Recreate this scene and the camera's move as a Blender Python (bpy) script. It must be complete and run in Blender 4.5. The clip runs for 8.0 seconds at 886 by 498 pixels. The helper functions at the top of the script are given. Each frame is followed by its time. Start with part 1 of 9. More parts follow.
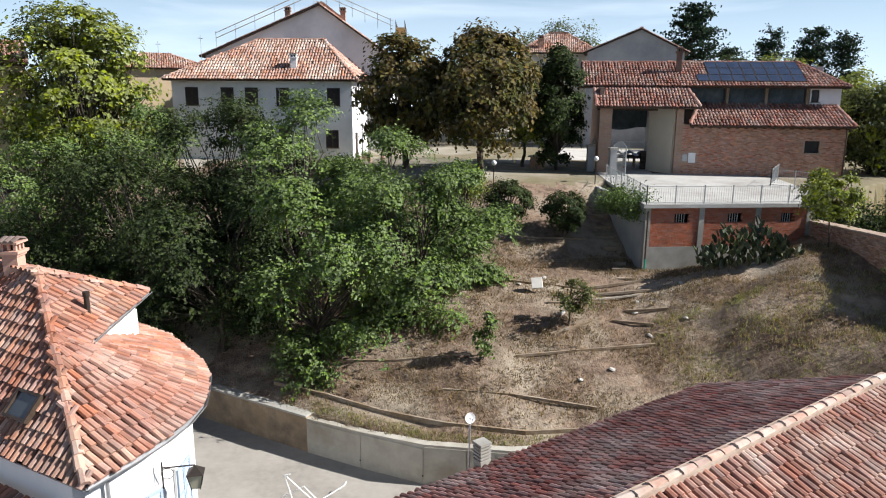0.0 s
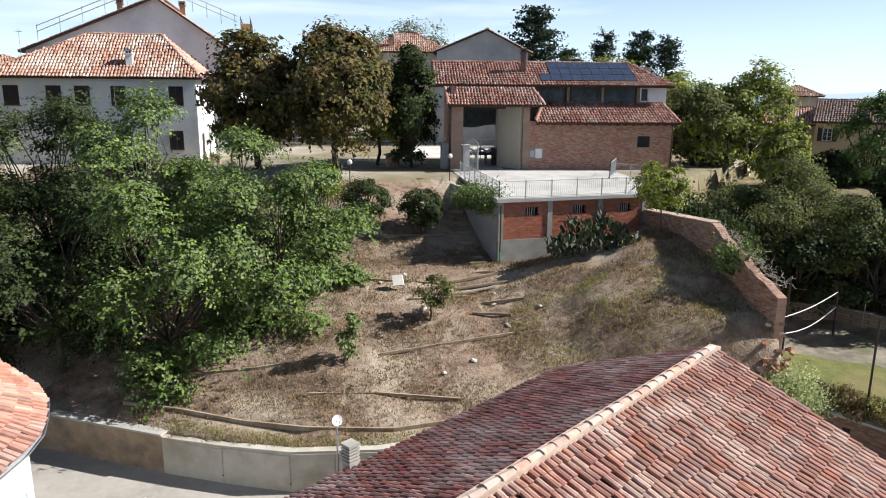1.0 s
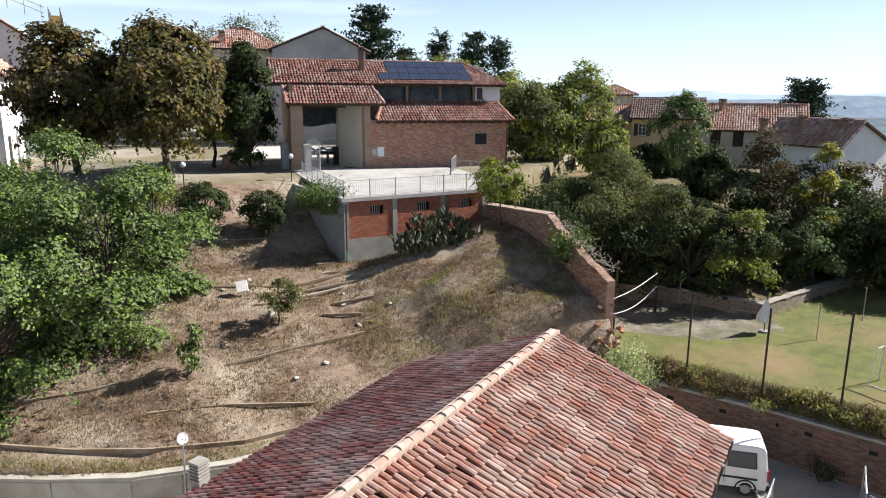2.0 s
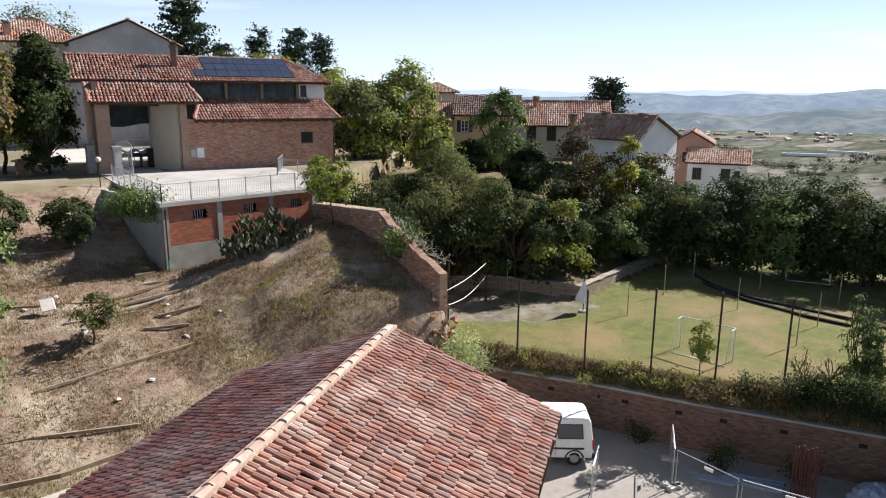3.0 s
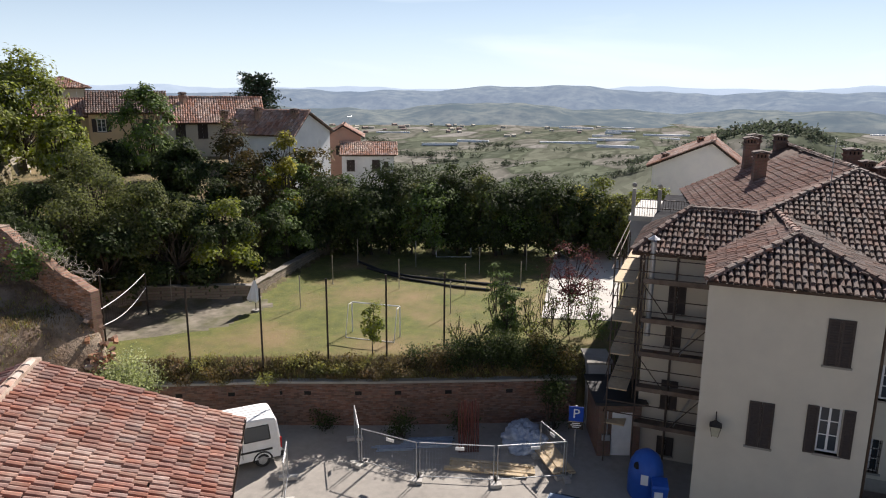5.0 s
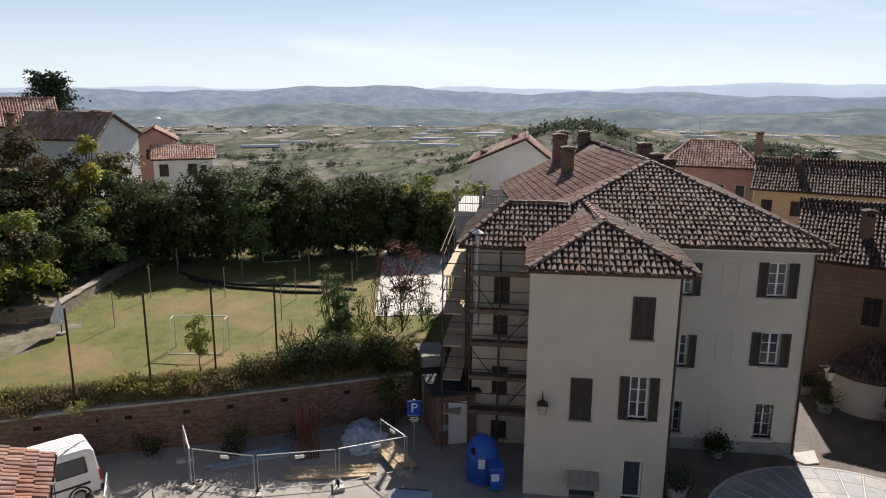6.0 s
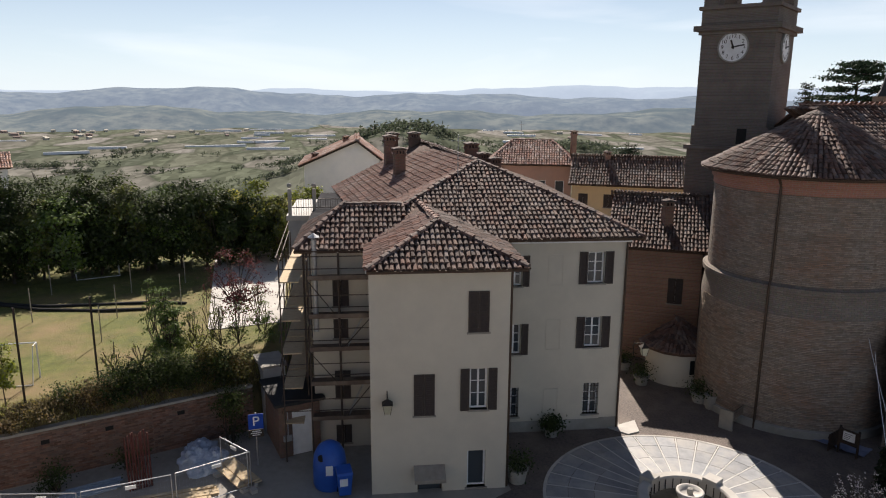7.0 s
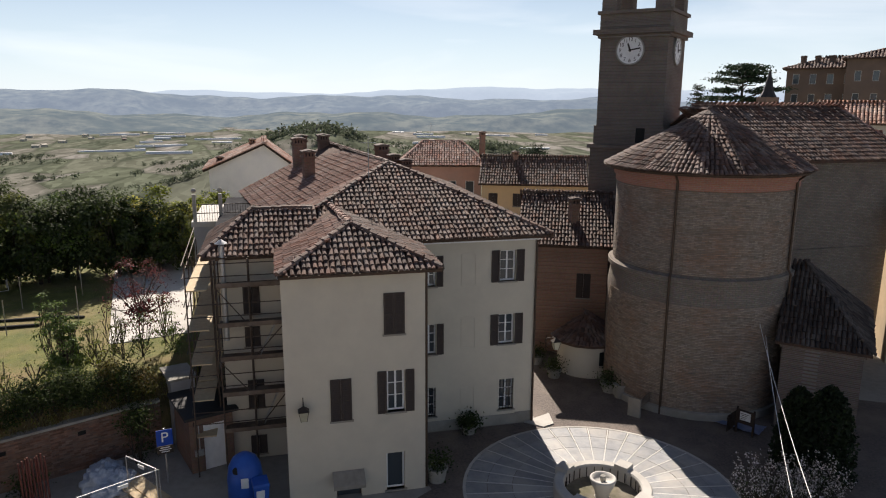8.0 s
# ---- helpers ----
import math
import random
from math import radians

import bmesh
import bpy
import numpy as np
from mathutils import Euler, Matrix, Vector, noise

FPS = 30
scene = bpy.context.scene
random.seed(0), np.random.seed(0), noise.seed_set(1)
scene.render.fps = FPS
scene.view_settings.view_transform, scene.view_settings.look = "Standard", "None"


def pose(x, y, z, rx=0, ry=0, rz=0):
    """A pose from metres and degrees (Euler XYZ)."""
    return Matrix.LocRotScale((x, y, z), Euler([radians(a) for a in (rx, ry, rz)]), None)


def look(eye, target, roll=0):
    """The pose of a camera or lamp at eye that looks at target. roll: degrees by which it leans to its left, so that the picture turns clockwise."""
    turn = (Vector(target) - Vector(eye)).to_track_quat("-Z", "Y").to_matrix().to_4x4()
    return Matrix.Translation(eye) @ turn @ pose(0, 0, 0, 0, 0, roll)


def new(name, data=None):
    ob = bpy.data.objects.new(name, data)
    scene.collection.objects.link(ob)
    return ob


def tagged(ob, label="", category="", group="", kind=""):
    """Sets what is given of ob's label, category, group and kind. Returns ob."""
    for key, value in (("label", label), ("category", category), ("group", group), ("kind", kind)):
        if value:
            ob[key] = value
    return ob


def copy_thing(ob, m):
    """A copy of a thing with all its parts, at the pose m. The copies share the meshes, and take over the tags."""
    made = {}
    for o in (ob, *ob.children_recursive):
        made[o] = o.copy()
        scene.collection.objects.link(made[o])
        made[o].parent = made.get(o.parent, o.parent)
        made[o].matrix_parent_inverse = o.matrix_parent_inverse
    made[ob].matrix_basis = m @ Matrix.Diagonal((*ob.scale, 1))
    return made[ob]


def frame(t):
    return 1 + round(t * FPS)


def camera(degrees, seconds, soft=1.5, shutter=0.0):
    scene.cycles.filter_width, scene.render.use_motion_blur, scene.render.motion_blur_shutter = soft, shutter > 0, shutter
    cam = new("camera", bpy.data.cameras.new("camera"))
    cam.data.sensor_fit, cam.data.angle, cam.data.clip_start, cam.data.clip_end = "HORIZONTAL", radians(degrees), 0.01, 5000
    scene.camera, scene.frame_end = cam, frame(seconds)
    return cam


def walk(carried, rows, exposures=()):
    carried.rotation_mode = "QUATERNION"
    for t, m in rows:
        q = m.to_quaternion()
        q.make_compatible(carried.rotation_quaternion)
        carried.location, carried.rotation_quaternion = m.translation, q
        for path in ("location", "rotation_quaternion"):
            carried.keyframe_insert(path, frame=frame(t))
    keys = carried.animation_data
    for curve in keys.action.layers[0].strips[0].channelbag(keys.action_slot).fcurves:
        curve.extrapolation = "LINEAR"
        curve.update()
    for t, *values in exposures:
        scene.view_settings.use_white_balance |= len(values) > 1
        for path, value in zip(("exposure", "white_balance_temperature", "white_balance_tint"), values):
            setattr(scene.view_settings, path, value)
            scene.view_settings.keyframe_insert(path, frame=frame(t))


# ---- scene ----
# ---- camera: a drone that hovers on the spot and pans to the right ----
cam = camera(65.0, 8.0, soft=1.1)
EYE = 15.0
ROWS = [
    (0.0, -2.03, -12.52, .41), (0.5, -7.70, -12.54, .42), (1.0, -13.84, -12.54, .40), (1.5, -19.99, -12.54, .40),
    (3.0, -40.71, -12.65, .36), (3.5, -47.45, -12.72, .38), (4.0, -54.72, -12.79, .40), (4.5, -61.35, -12.80, .42),
    (6.0, -82.61, -12.70, .38), (6.5, -89.30, -12.58, .40), (7.0, -96.32, -12.46, .38), (7.5, -102.16, -12.35, .31),
    (8.0, -103.63, -12.30, .25),
]
walk(cam, [(t, pose(0, 0, EYE, 90 + pitch, 0, yaw) @ pose(0, 0, 0, 0, 0, roll)) for t, yaw, pitch, roll in ROWS],
     [(0.0, .98, 6350, 10), (1.5, 1.20, 6450, 11), (3.5, 1.06, 6600, 14), (4.5, .95, 6700, 15), (6.0, .78, 6950, 15), (8.0, .80, 7150, 14.5)])

# ---- light: clear morning, sun ahead of the last view ----
SUN_AZ, SUN_EL = 96.0, 36.5            # clockwise from +y, above the horizon
world = bpy.data.worlds.new("world")
scene.world = world
world.use_nodes = True
wn, wl = world.node_tree.nodes, world.node_tree.links
sky = wn.new("ShaderNodeTexSky")
sky.sky_type, sky.sun_disc = "NISHITA", False
sky.sun_elevation, sky.sun_rotation = radians(SUN_EL), radians(SUN_AZ)
sky.air_density, sky.dust_density, sky.ozone_density = .8, .1, 3.2
wn["Background"].inputs["Strength"].default_value = 0.046
# thin streaks of high cloud
tc, cm, cn = wn.new("ShaderNodeTexCoord"), wn.new("ShaderNodeMapping"), wn.new("ShaderNodeTexNoise")
cm.inputs["Scale"].default_value = (1.0, 1.0, 7.0)
cn.inputs["Scale"].default_value, cn.inputs["Detail"].default_value, cn.inputs["Distortion"].default_value = 2.2, 7, .6
cr_, cx_ = wn.new("ShaderNodeMapRange"), wn.new("ShaderNodeMix")
cr_.inputs["From Min"].default_value, cr_.inputs["From Max"].default_value, cr_.inputs["To Max"].default_value = .52, .74, .38
cx_.data_type = "RGBA"
cx_.inputs[7].default_value = (17.0, 17.4, 18.0, 1)
wl.new(tc.outputs["Generated"], cm.inputs["Vector"])
wl.new(cm.outputs[0], cn.inputs["Vector"])
wl.new(cn.outputs[0], cr_.inputs["Value"])
wl.new(cr_.outputs[0], cx_.inputs[0])
wl.new(sky.outputs[0], cx_.inputs[6])
# pale haze low over the horizon
sz, hr, hx = wn.new("ShaderNodeSeparateXYZ"), wn.new("ShaderNodeMapRange"), wn.new("ShaderNodeMix")
hr.inputs["From Min"].default_value, hr.inputs["From Max"].default_value, hr.inputs["To Min"].default_value, hr.inputs["To Max"].default_value = 0.0, .24, .78, 0.0
hx.data_type = "RGBA"
hx.inputs[7].default_value = (10.4, 12.8, 15.0, 1)
wl.new(tc.outputs["Generated"], sz.inputs[0])
wl.new(sz.outputs["Z"], hr.inputs["Value"])
wl.new(hr.outputs[0], hx.inputs[0])
wl.new(cx_.outputs[2], hx.inputs[6])
wl.new(hx.outputs[2], wn["Background"].inputs["Color"])
sun_data = bpy.data.lights.new("sun", "SUN")
sun_data.energy, sun_data.angle, sun_data.color = 5.0, radians(0.55), (1.0, .965, .91)
sun = new("sun", sun_data)
az, el = radians(SUN_AZ), radians(SUN_EL)
sun.matrix_world = look((math.sin(az) * math.cos(el) * 200, math.cos(az) * math.cos(el) * 200, math.sin(el) * 200), (0, 0, 0))


# ---- mesh helpers ----
class Geo:
    """Collects vertices and faces and links them as one mesh object."""

    def __init__(self):
        self.v, self.f = [], []

    def add(self, verts, faces):
        n = len(self.v)
        self.v.extend(tuple(p) for p in verts)
        self.f.extend(tuple(i + n for i in q) for q in faces)
        return self

    def arrays(self, verts, faces):
        n = len(self.v)
        self.v.extend(map(tuple, np.asarray(verts).reshape(-1, 3).tolist()))
        self.f.extend(map(tuple, (np.asarray(faces) + n).tolist()))
        return self

    def box(self, x0, x1, y0, y1, z0, z1, m=None):
        p = [(x, y, z) for z in (z0, z1) for y in (y0, y1) for x in (x0, x1)]
        if m is not None:
            p = [m @ Vector(q) for q in p]
        return self.add(p, [(0, 2, 3, 1), (4, 5, 7, 6), (0, 1, 5, 4), (2, 6, 7, 3), (0, 4, 6, 2), (1, 3, 7, 5)])

    def bar(self, a, b, w, h=None):
        """A square bar from a to b."""
        a, b = Vector(a), Vector(b)
        d = b - a
        m = Matrix.Translation(a) @ d.to_track_quat("Z", "Y").to_matrix().to_4x4()
        h = h or w
        return self.box(-w / 2, w / 2, -h / 2, h / 2, 0, d.length, m)

    def rod(self, a, b, r, r2=None, n=6):
        """A round rod from a to b."""
        a, b = Vector(a), Vector(b)
        d = b - a
        m = d.to_track_quat("Z", "Y").to_matrix()
        r2 = r if r2 is None else r2
        ring = [Vector((math.cos(2 * math.pi * k / n), math.sin(2 * math.pi * k / n), 0)) for k in range(n)]
        v = [a + m @ (q * r) for q in ring] + [b + m @ (q * r2) for q in ring]
        f = [(k, (k + 1) % n, n + (k + 1) % n, n + k) for k in range(n)]
        return self.add(v, f + [tuple(range(n - 1, -1, -1)), tuple(range(n, 2 * n))])

    def tube(self, pts, r, n=6):
        """A bent round tube through pts, one closed skin."""
        pts = [Vector(p) for p in pts]
        base, last = len(self.v), None
        for k, p in enumerate(pts):
            d = (pts[min(k + 1, len(pts) - 1)] - pts[max(k - 1, 0)]).normalized()
            side = (last - d * last.dot(d)) if last is not None else d.orthogonal()
            side.normalize()
            last, up = side, d.cross(side)
            rr = r[k] if isinstance(r, (list, tuple)) else r
            self.v.extend(tuple(p + side * (math.cos(2 * math.pi * q / n) * rr) + up * (math.sin(2 * math.pi * q / n) * rr)) for q in range(n))
        for k in range(len(pts) - 1):
            self.f.extend((base + k * n + q, base + k * n + (q + 1) % n, base + (k + 1) * n + (q + 1) % n, base + (k + 1) * n + q) for q in range(n))
        self.f.append(tuple(base + q for q in range(n - 1, -1, -1)))
        self.f.append(tuple(base + (len(pts) - 1) * n + q for q in range(n)))
        return self

    def prism(self, poly, z0, z1):
        n = len(poly)
        v = [(x, y, z0) for x, y in poly] + [(x, y, z1) for x, y in poly]
        return self.add(v, [(k, (k + 1) % n, n + (k + 1) % n, n + k) for k in range(n)] + [tuple(range(n - 1, -1, -1)), tuple(range(n, 2 * n))])

    def slab(self, poly, t):
        """A flat piece with these 3D corners on top (counter-clockwise from above) and thickness t below."""
        n = len(poly)
        v = [tuple(p) for p in poly] + [(p[0], p[1], p[2] - t) for p in poly]
        return self.add(v, [tuple(range(n)), tuple(range(2 * n - 1, n - 1, -1))] + [(k, n + k, n + (k + 1) % n, (k + 1) % n) for k in range(n)])

    def lathe(self, profile, n=16, cx=0, cy=0, a0=0.0, a1=360.0):
        """profile: (radius, z) rows, turned round the upright through cx, cy."""
        full = abs(a1 - a0) >= 359.9
        m = n if full else n + 1
        base = len(self.v)
        for rr, z in profile:
            for k in range(m):
                a = radians(a0 + (a1 - a0) * k / n)
                self.v.append((cx + rr * math.sin(a), cy + rr * math.cos(a), z))
        for i in range(len(profile) - 1):
            for k in range(n):
                j = (k + 1) % m
                self.f.append((base + i * m + k, base + (i + 1) * m + k, base + (i + 1) * m + j, base + i * m + j))
        return self

    def wall(self, p0, p1, z0, z1, t, holes=()):
        """An upright wall from p0 to p1 with thickness t to its left; holes: (u0, u1, z0, z1) along it."""
        p0, p1 = Vector((*p0, 0)), Vector((*p1, 0))
        d = p1 - p0
        length = d.length
        m = Matrix.Translation(p0) @ Matrix.Rotation(math.atan2(d.y, d.x), 4, "Z")
        us = sorted({0.0, length, *[min(max(q, 0), length) for h in holes for q in h[:2]]})
        zs = sorted({z0, z1, *[min(max(q, z0), z1) for h in holes for q in h[2:4]]})
        solid = {(i, j) for i in range(len(us) - 1) for j in range(len(zs) - 1)
                 if not any(h[0] < (us[i] + us[i + 1]) / 2 < h[1] and h[2] < (zs[j] + zs[j + 1]) / 2 < h[3] for h in holes)}
        index = {}

        def vert(i, y, j):
            if (i, y, j) not in index:
                index[(i, y, j)] = len(self.v)
                self.v.append(tuple(m @ Vector((us[i], y * t, zs[j]))))
            return index[(i, y, j)]

        for i, j in solid:
            quads = [[(i, 0, j), (i + 1, 0, j), (i + 1, 0, j + 1), (i, 0, j + 1)], [(i + 1, 1, j), (i, 1, j), (i, 1, j + 1), (i + 1, 1, j + 1)]]
            if (i - 1, j) not in solid:
                quads.append([(i, 1, j), (i, 0, j), (i, 0, j + 1), (i, 1, j + 1)])
            if (i + 1, j) not in solid:
                quads.append([(i + 1, 0, j), (i + 1, 1, j), (i + 1, 1, j + 1), (i + 1, 0, j + 1)])
            if (i, j - 1) not in solid:
                quads.append([(i, 1, j), (i + 1, 1, j), (i + 1, 0, j), (i, 0, j)])
            if (i, j + 1) not in solid:
                quads.append([(i, 0, j + 1), (i + 1, 0, j + 1), (i + 1, 1, j + 1), (i, 1, j + 1)])
            for q in quads:
                q = [vert(*c) for c in q]
                self.f.append(tuple(q if t > 0 else q[::-1]))
        return self

    def ob(self, name, mat, parent=None, label="", smooth=False, m=None):
        me = bpy.data.meshes.new(name)
        me.from_pydata(self.v, [], self.f)
        me.materials.append(mat)
        if smooth:
            me.shade_smooth()
        o = new(name, me)
        if parent is not None:
            o.parent = parent
        if m is not None:
            o.matrix_basis = m
        if label:
            o["label"] = label
        return o


def thing(name, label, category, m, group="", kind=""):
    """An Empty at the base of a thing, which parents its parts."""
    e = new(name)
    e.empty_display_size = 0.3
    e.matrix_basis = m
    return tagged(e, label, category, group, kind)


def share(name, ob, parent, m, label=""):
    """One more piece on the mesh of ob."""
    o = new(name, ob.data)
    o.parent = parent
    o.matrix_basis = m
    if label:
        o["label"] = label
    return o


def face_to(x, y, z, azimuth):
    """A frame whose x runs to the right and y away, seen along that azimuth (degrees clockwise from +y)."""
    return pose(x, y, z, 0, 0, -azimuth)


# ---- materials ----
def surf(name, c1, c2=None, scale=1.0, c3=None, scale3=.15, rough=.85, bump=.25, bscale=40, vary=.0, per="island", metal=0.0, spec=.3, amount=1.0):
    """Two-scale procedural surface: c1 to c2 by grain, c3 in larger stains, each piece varied by its random value."""
    mat = bpy.data.materials.new(name)
    mat.use_nodes = True
    nd, ln = mat.node_tree.nodes, mat.node_tree.links
    b = nd["Principled BSDF"]
    b.inputs["Roughness"].default_value, b.inputs["Metallic"].default_value = rough, metal
    b.inputs["Specular IOR Level"].default_value = spec
    geo = nd.new("ShaderNodeNewGeometry")
    pos = geo.outputs["Position"]

    def noise_tex(s, detail=6.0):
        t = nd.new("ShaderNodeTexNoise")
        t.inputs["Scale"].default_value, t.inputs["Detail"].default_value, t.inputs["Roughness"].default_value = s, detail, .62
        ln.new(pos, t.inputs["Vector"])
        return t

    def ramp(sock, lo, hi):
        r = nd.new("ShaderNodeMapRange")
        r.inputs["From Min"].default_value, r.inputs["From Max"].default_value = lo, hi
        ln.new(sock, r.inputs["Value"])
        return r.outputs[0]

    def mix(fac, a, bb, mode="MIX"):
        x = nd.new("ShaderNodeMix")
        x.data_type, x.blend_type = "RGBA", mode
        for sock, val in ((x.inputs[0], fac), (x.inputs[6], a), (x.inputs[7], bb)):
            if isinstance(val, (float, int)):
                sock.default_value = val
            elif isinstance(val, tuple):
                sock.default_value = (*val, 1)
            else:
                ln.new(val, sock)
        return x.outputs[2]

    col = c1
    n1 = noise_tex(scale)
    if c2:
        col = mix(ramp(n1.outputs[0], .36, .64), c1, c2)
    if c3:
        n3 = noise_tex(scale3, 5.0)
        f3 = nd.new("ShaderNodeMath")
        f3.operation = "MULTIPLY"
        ln.new(ramp(n3.outputs[0], .45, .68), f3.inputs[0])
        f3.inputs[1].default_value = amount
        col = mix(f3.outputs[0], col, c3)
    if vary:
        if per == "island":
            rnd = geo.outputs["Random Per Island"]
        else:
            rnd = nd.new("ShaderNodeObjectInfo").outputs["Random"]
        hsv = nd.new("ShaderNodeHueSaturation")
        if isinstance(col, tuple):
            hsv.inputs["Color"].default_value = (*col, 1)
        else:
            ln.new(col, hsv.inputs["Color"])
        r = nd.new("ShaderNodeMapRange")
        r.inputs["To Min"].default_value, r.inputs["To Max"].default_value = 1 - vary, 1 + vary
        ln.new(rnd, r.inputs["Value"])
        ln.new(r.outputs[0], hsv.inputs["Value"])
        w = nd.new("ShaderNodeTexWhiteNoise")
        w.noise_dimensions = "1D"
        ln.new(rnd, w.inputs["W"])
        r2 = nd.new("ShaderNodeMapRange")
        r2.inputs["To Min"].default_value, r2.inputs["To Max"].default_value = 1 - vary * .9, 1 + vary * .5
        ln.new(w.outputs["Value"], r2.inputs["Value"])
        ln.new(r2.outputs[0], hsv.inputs["Saturation"])
        col = hsv.outputs[0]
    if isinstance(col, tuple):
        b.inputs["Base Color"].default_value = (*col, 1)
    else:
        ln.new(col, b.inputs["Base Color"])
    if bump:
        nb = noise_tex(bscale, 4.0)
        bp = nd.new("ShaderNodeBump")
        bp.inputs["Strength"].default_value, bp.inputs["Distance"].default_value = bump, .6 / bscale
        ln.new(nb.outputs[0], bp.inputs["Height"])
        ln.new(bp.outputs[0], b.inputs["Normal"])
    return mat


def brick_surf(name, c1, c2, mortar, angle=0.0, round_at=None, size=(.27, .085), stain=(.12, .08, .06), stain_amount=.5):
    """Brick courses on an upright face that runs along that angle (degrees), or round the upright through round_at (x, y, radius)."""
    mat = bpy.data.materials.new(name)
    mat.use_nodes = True
    nd, ln = mat.node_tree.nodes, mat.node_tree.links
    b = nd["Principled BSDF"]
    b.inputs["Roughness"].default_value, b.inputs["Specular IOR Level"].default_value = .9, .2
    geo = nd.new("ShaderNodeNewGeometry")
    sep, com = nd.new("ShaderNodeSeparateXYZ"), nd.new("ShaderNodeCombineXYZ")
    ln.new(geo.outputs["Position"], sep.inputs[0])

    def mth(op, a, bb):
        x = nd.new("ShaderNodeMath")
        x.operation = op
        for sock, val in zip(x.inputs, (a, bb)):
            if isinstance(val, (int, float)):
                sock.default_value = val
            else:
                ln.new(val, sock)
        return x.outputs[0]

    if round_at:
        along = mth("MULTIPLY", mth("ARCTAN2", mth("SUBTRACT", sep.outputs[0], round_at[0]), mth("SUBTRACT", sep.outputs[1], round_at[1])), round_at[2])
    else:
        along = mth("ADD", mth("MULTIPLY", sep.outputs[0], math.cos(radians(angle))), mth("MULTIPLY", sep.outputs[1], math.sin(radians(angle))))
    ln.new(along, com.inputs[0])
    ln.new(sep.outputs[2], com.inputs[1])
    br = nd.new("ShaderNodeTexBrick")
    br.inputs["Scale"].default_value = 1.0
    br.inputs["Brick Width"].default_value, br.inputs["Row Height"].default_value, br.inputs["Mortar Size"].default_value = size[0], size[1], .011
    br.inputs["Color1"].default_value, br.inputs["Color2"].default_value, br.inputs["Mortar"].default_value = (*c1, 1), (*c2, 1), (*mortar, 1)
    ln.new(com.outputs[0], br.inputs["Vector"])
    ns = nd.new("ShaderNodeTexNoise")
    ns.inputs["Scale"].default_value, ns.inputs["Detail"].default_value = .8, 8
    ln.new(geo.outputs["Position"], ns.inputs["Vector"])
    mr = nd.new("ShaderNodeMapRange")
    mr.inputs["From Min"].default_value, mr.inputs["From Max"].default_value, mr.inputs["To Max"].default_value = .42, .72, stain_amount
    ln.new(ns.outputs[0], mr.inputs["Value"])
    mx = nd.new("ShaderNodeMix")
    mx.data_type = "RGBA"
    ln.new(mr.outputs[0], mx.inputs[0])
    ln.new(br.outputs["Color"], mx.inputs[6])
    mx.inputs[7].default_value = (*stain, 1)
    n2 = nd.new("ShaderNodeTexNoise")
    n2.inputs["Scale"].default_value, n2.inputs["Detail"].default_value = 9, 5
    ln.new(geo.outputs["Position"], n2.inputs["Vector"])
    m2 = nd.new("ShaderNodeMix")
    m2.data_type, m2.blend_type = "RGBA", "OVERLAY"
    m2.inputs[0].default_value = .3
    ln.new(mx.outputs[2], m2.inputs[6])
    ln.new(n2.outputs["Color"], m2.inputs[7])
    hs = nd.new("ShaderNodeHueSaturation")
    hs.inputs["Saturation"].default_value = .9
    ln.new(m2.outputs[2], hs.inputs["Color"])
    ln.new(hs.outputs[0], b.inputs["Base Color"])
    bp = nd.new("ShaderNodeBump")
    bp.inputs["Strength"].default_value, bp.inputs["Distance"].default_value = .7, .012
    ln.new(mth("ADD", mth("MULTIPLY", br.outputs["Fac"], -1.0), n2.outputs[0]), bp.inputs["Height"])
    ln.new(bp.outputs[0], b.inputs["Normal"])
    return mat


def leaf_surf(name, c1, c2, glow=.35):
    """Leaves: each one its own tone, some light passing through."""
    mat = surf(name, c1, c2, .8, rough=.65, bump=0, vary=.4, spec=.08)
    nd, ln = mat.node_tree.nodes, mat.node_tree.links
    b = nd["Principled BSDF"]
    tr, mx = nd.new("ShaderNodeBsdfTranslucent"), nd.new("ShaderNodeMixShader")
    ln.new(b.inputs["Base Color"].links[0].from_socket, tr.inputs["Color"])
    mx.inputs[0].default_value = glow
    ln.new(b.outputs[0], mx.inputs[1])
    ln.new(tr.outputs[0], mx.inputs[2])
    ln.new(mx.outputs[0], nd["Material Output"].inputs["Surface"])
    return mat


def glass_surf(name, tint=(.05, .06, .07)):
    mat = surf(name, tint, rough=.08, bump=0, spec=.6)
    return mat


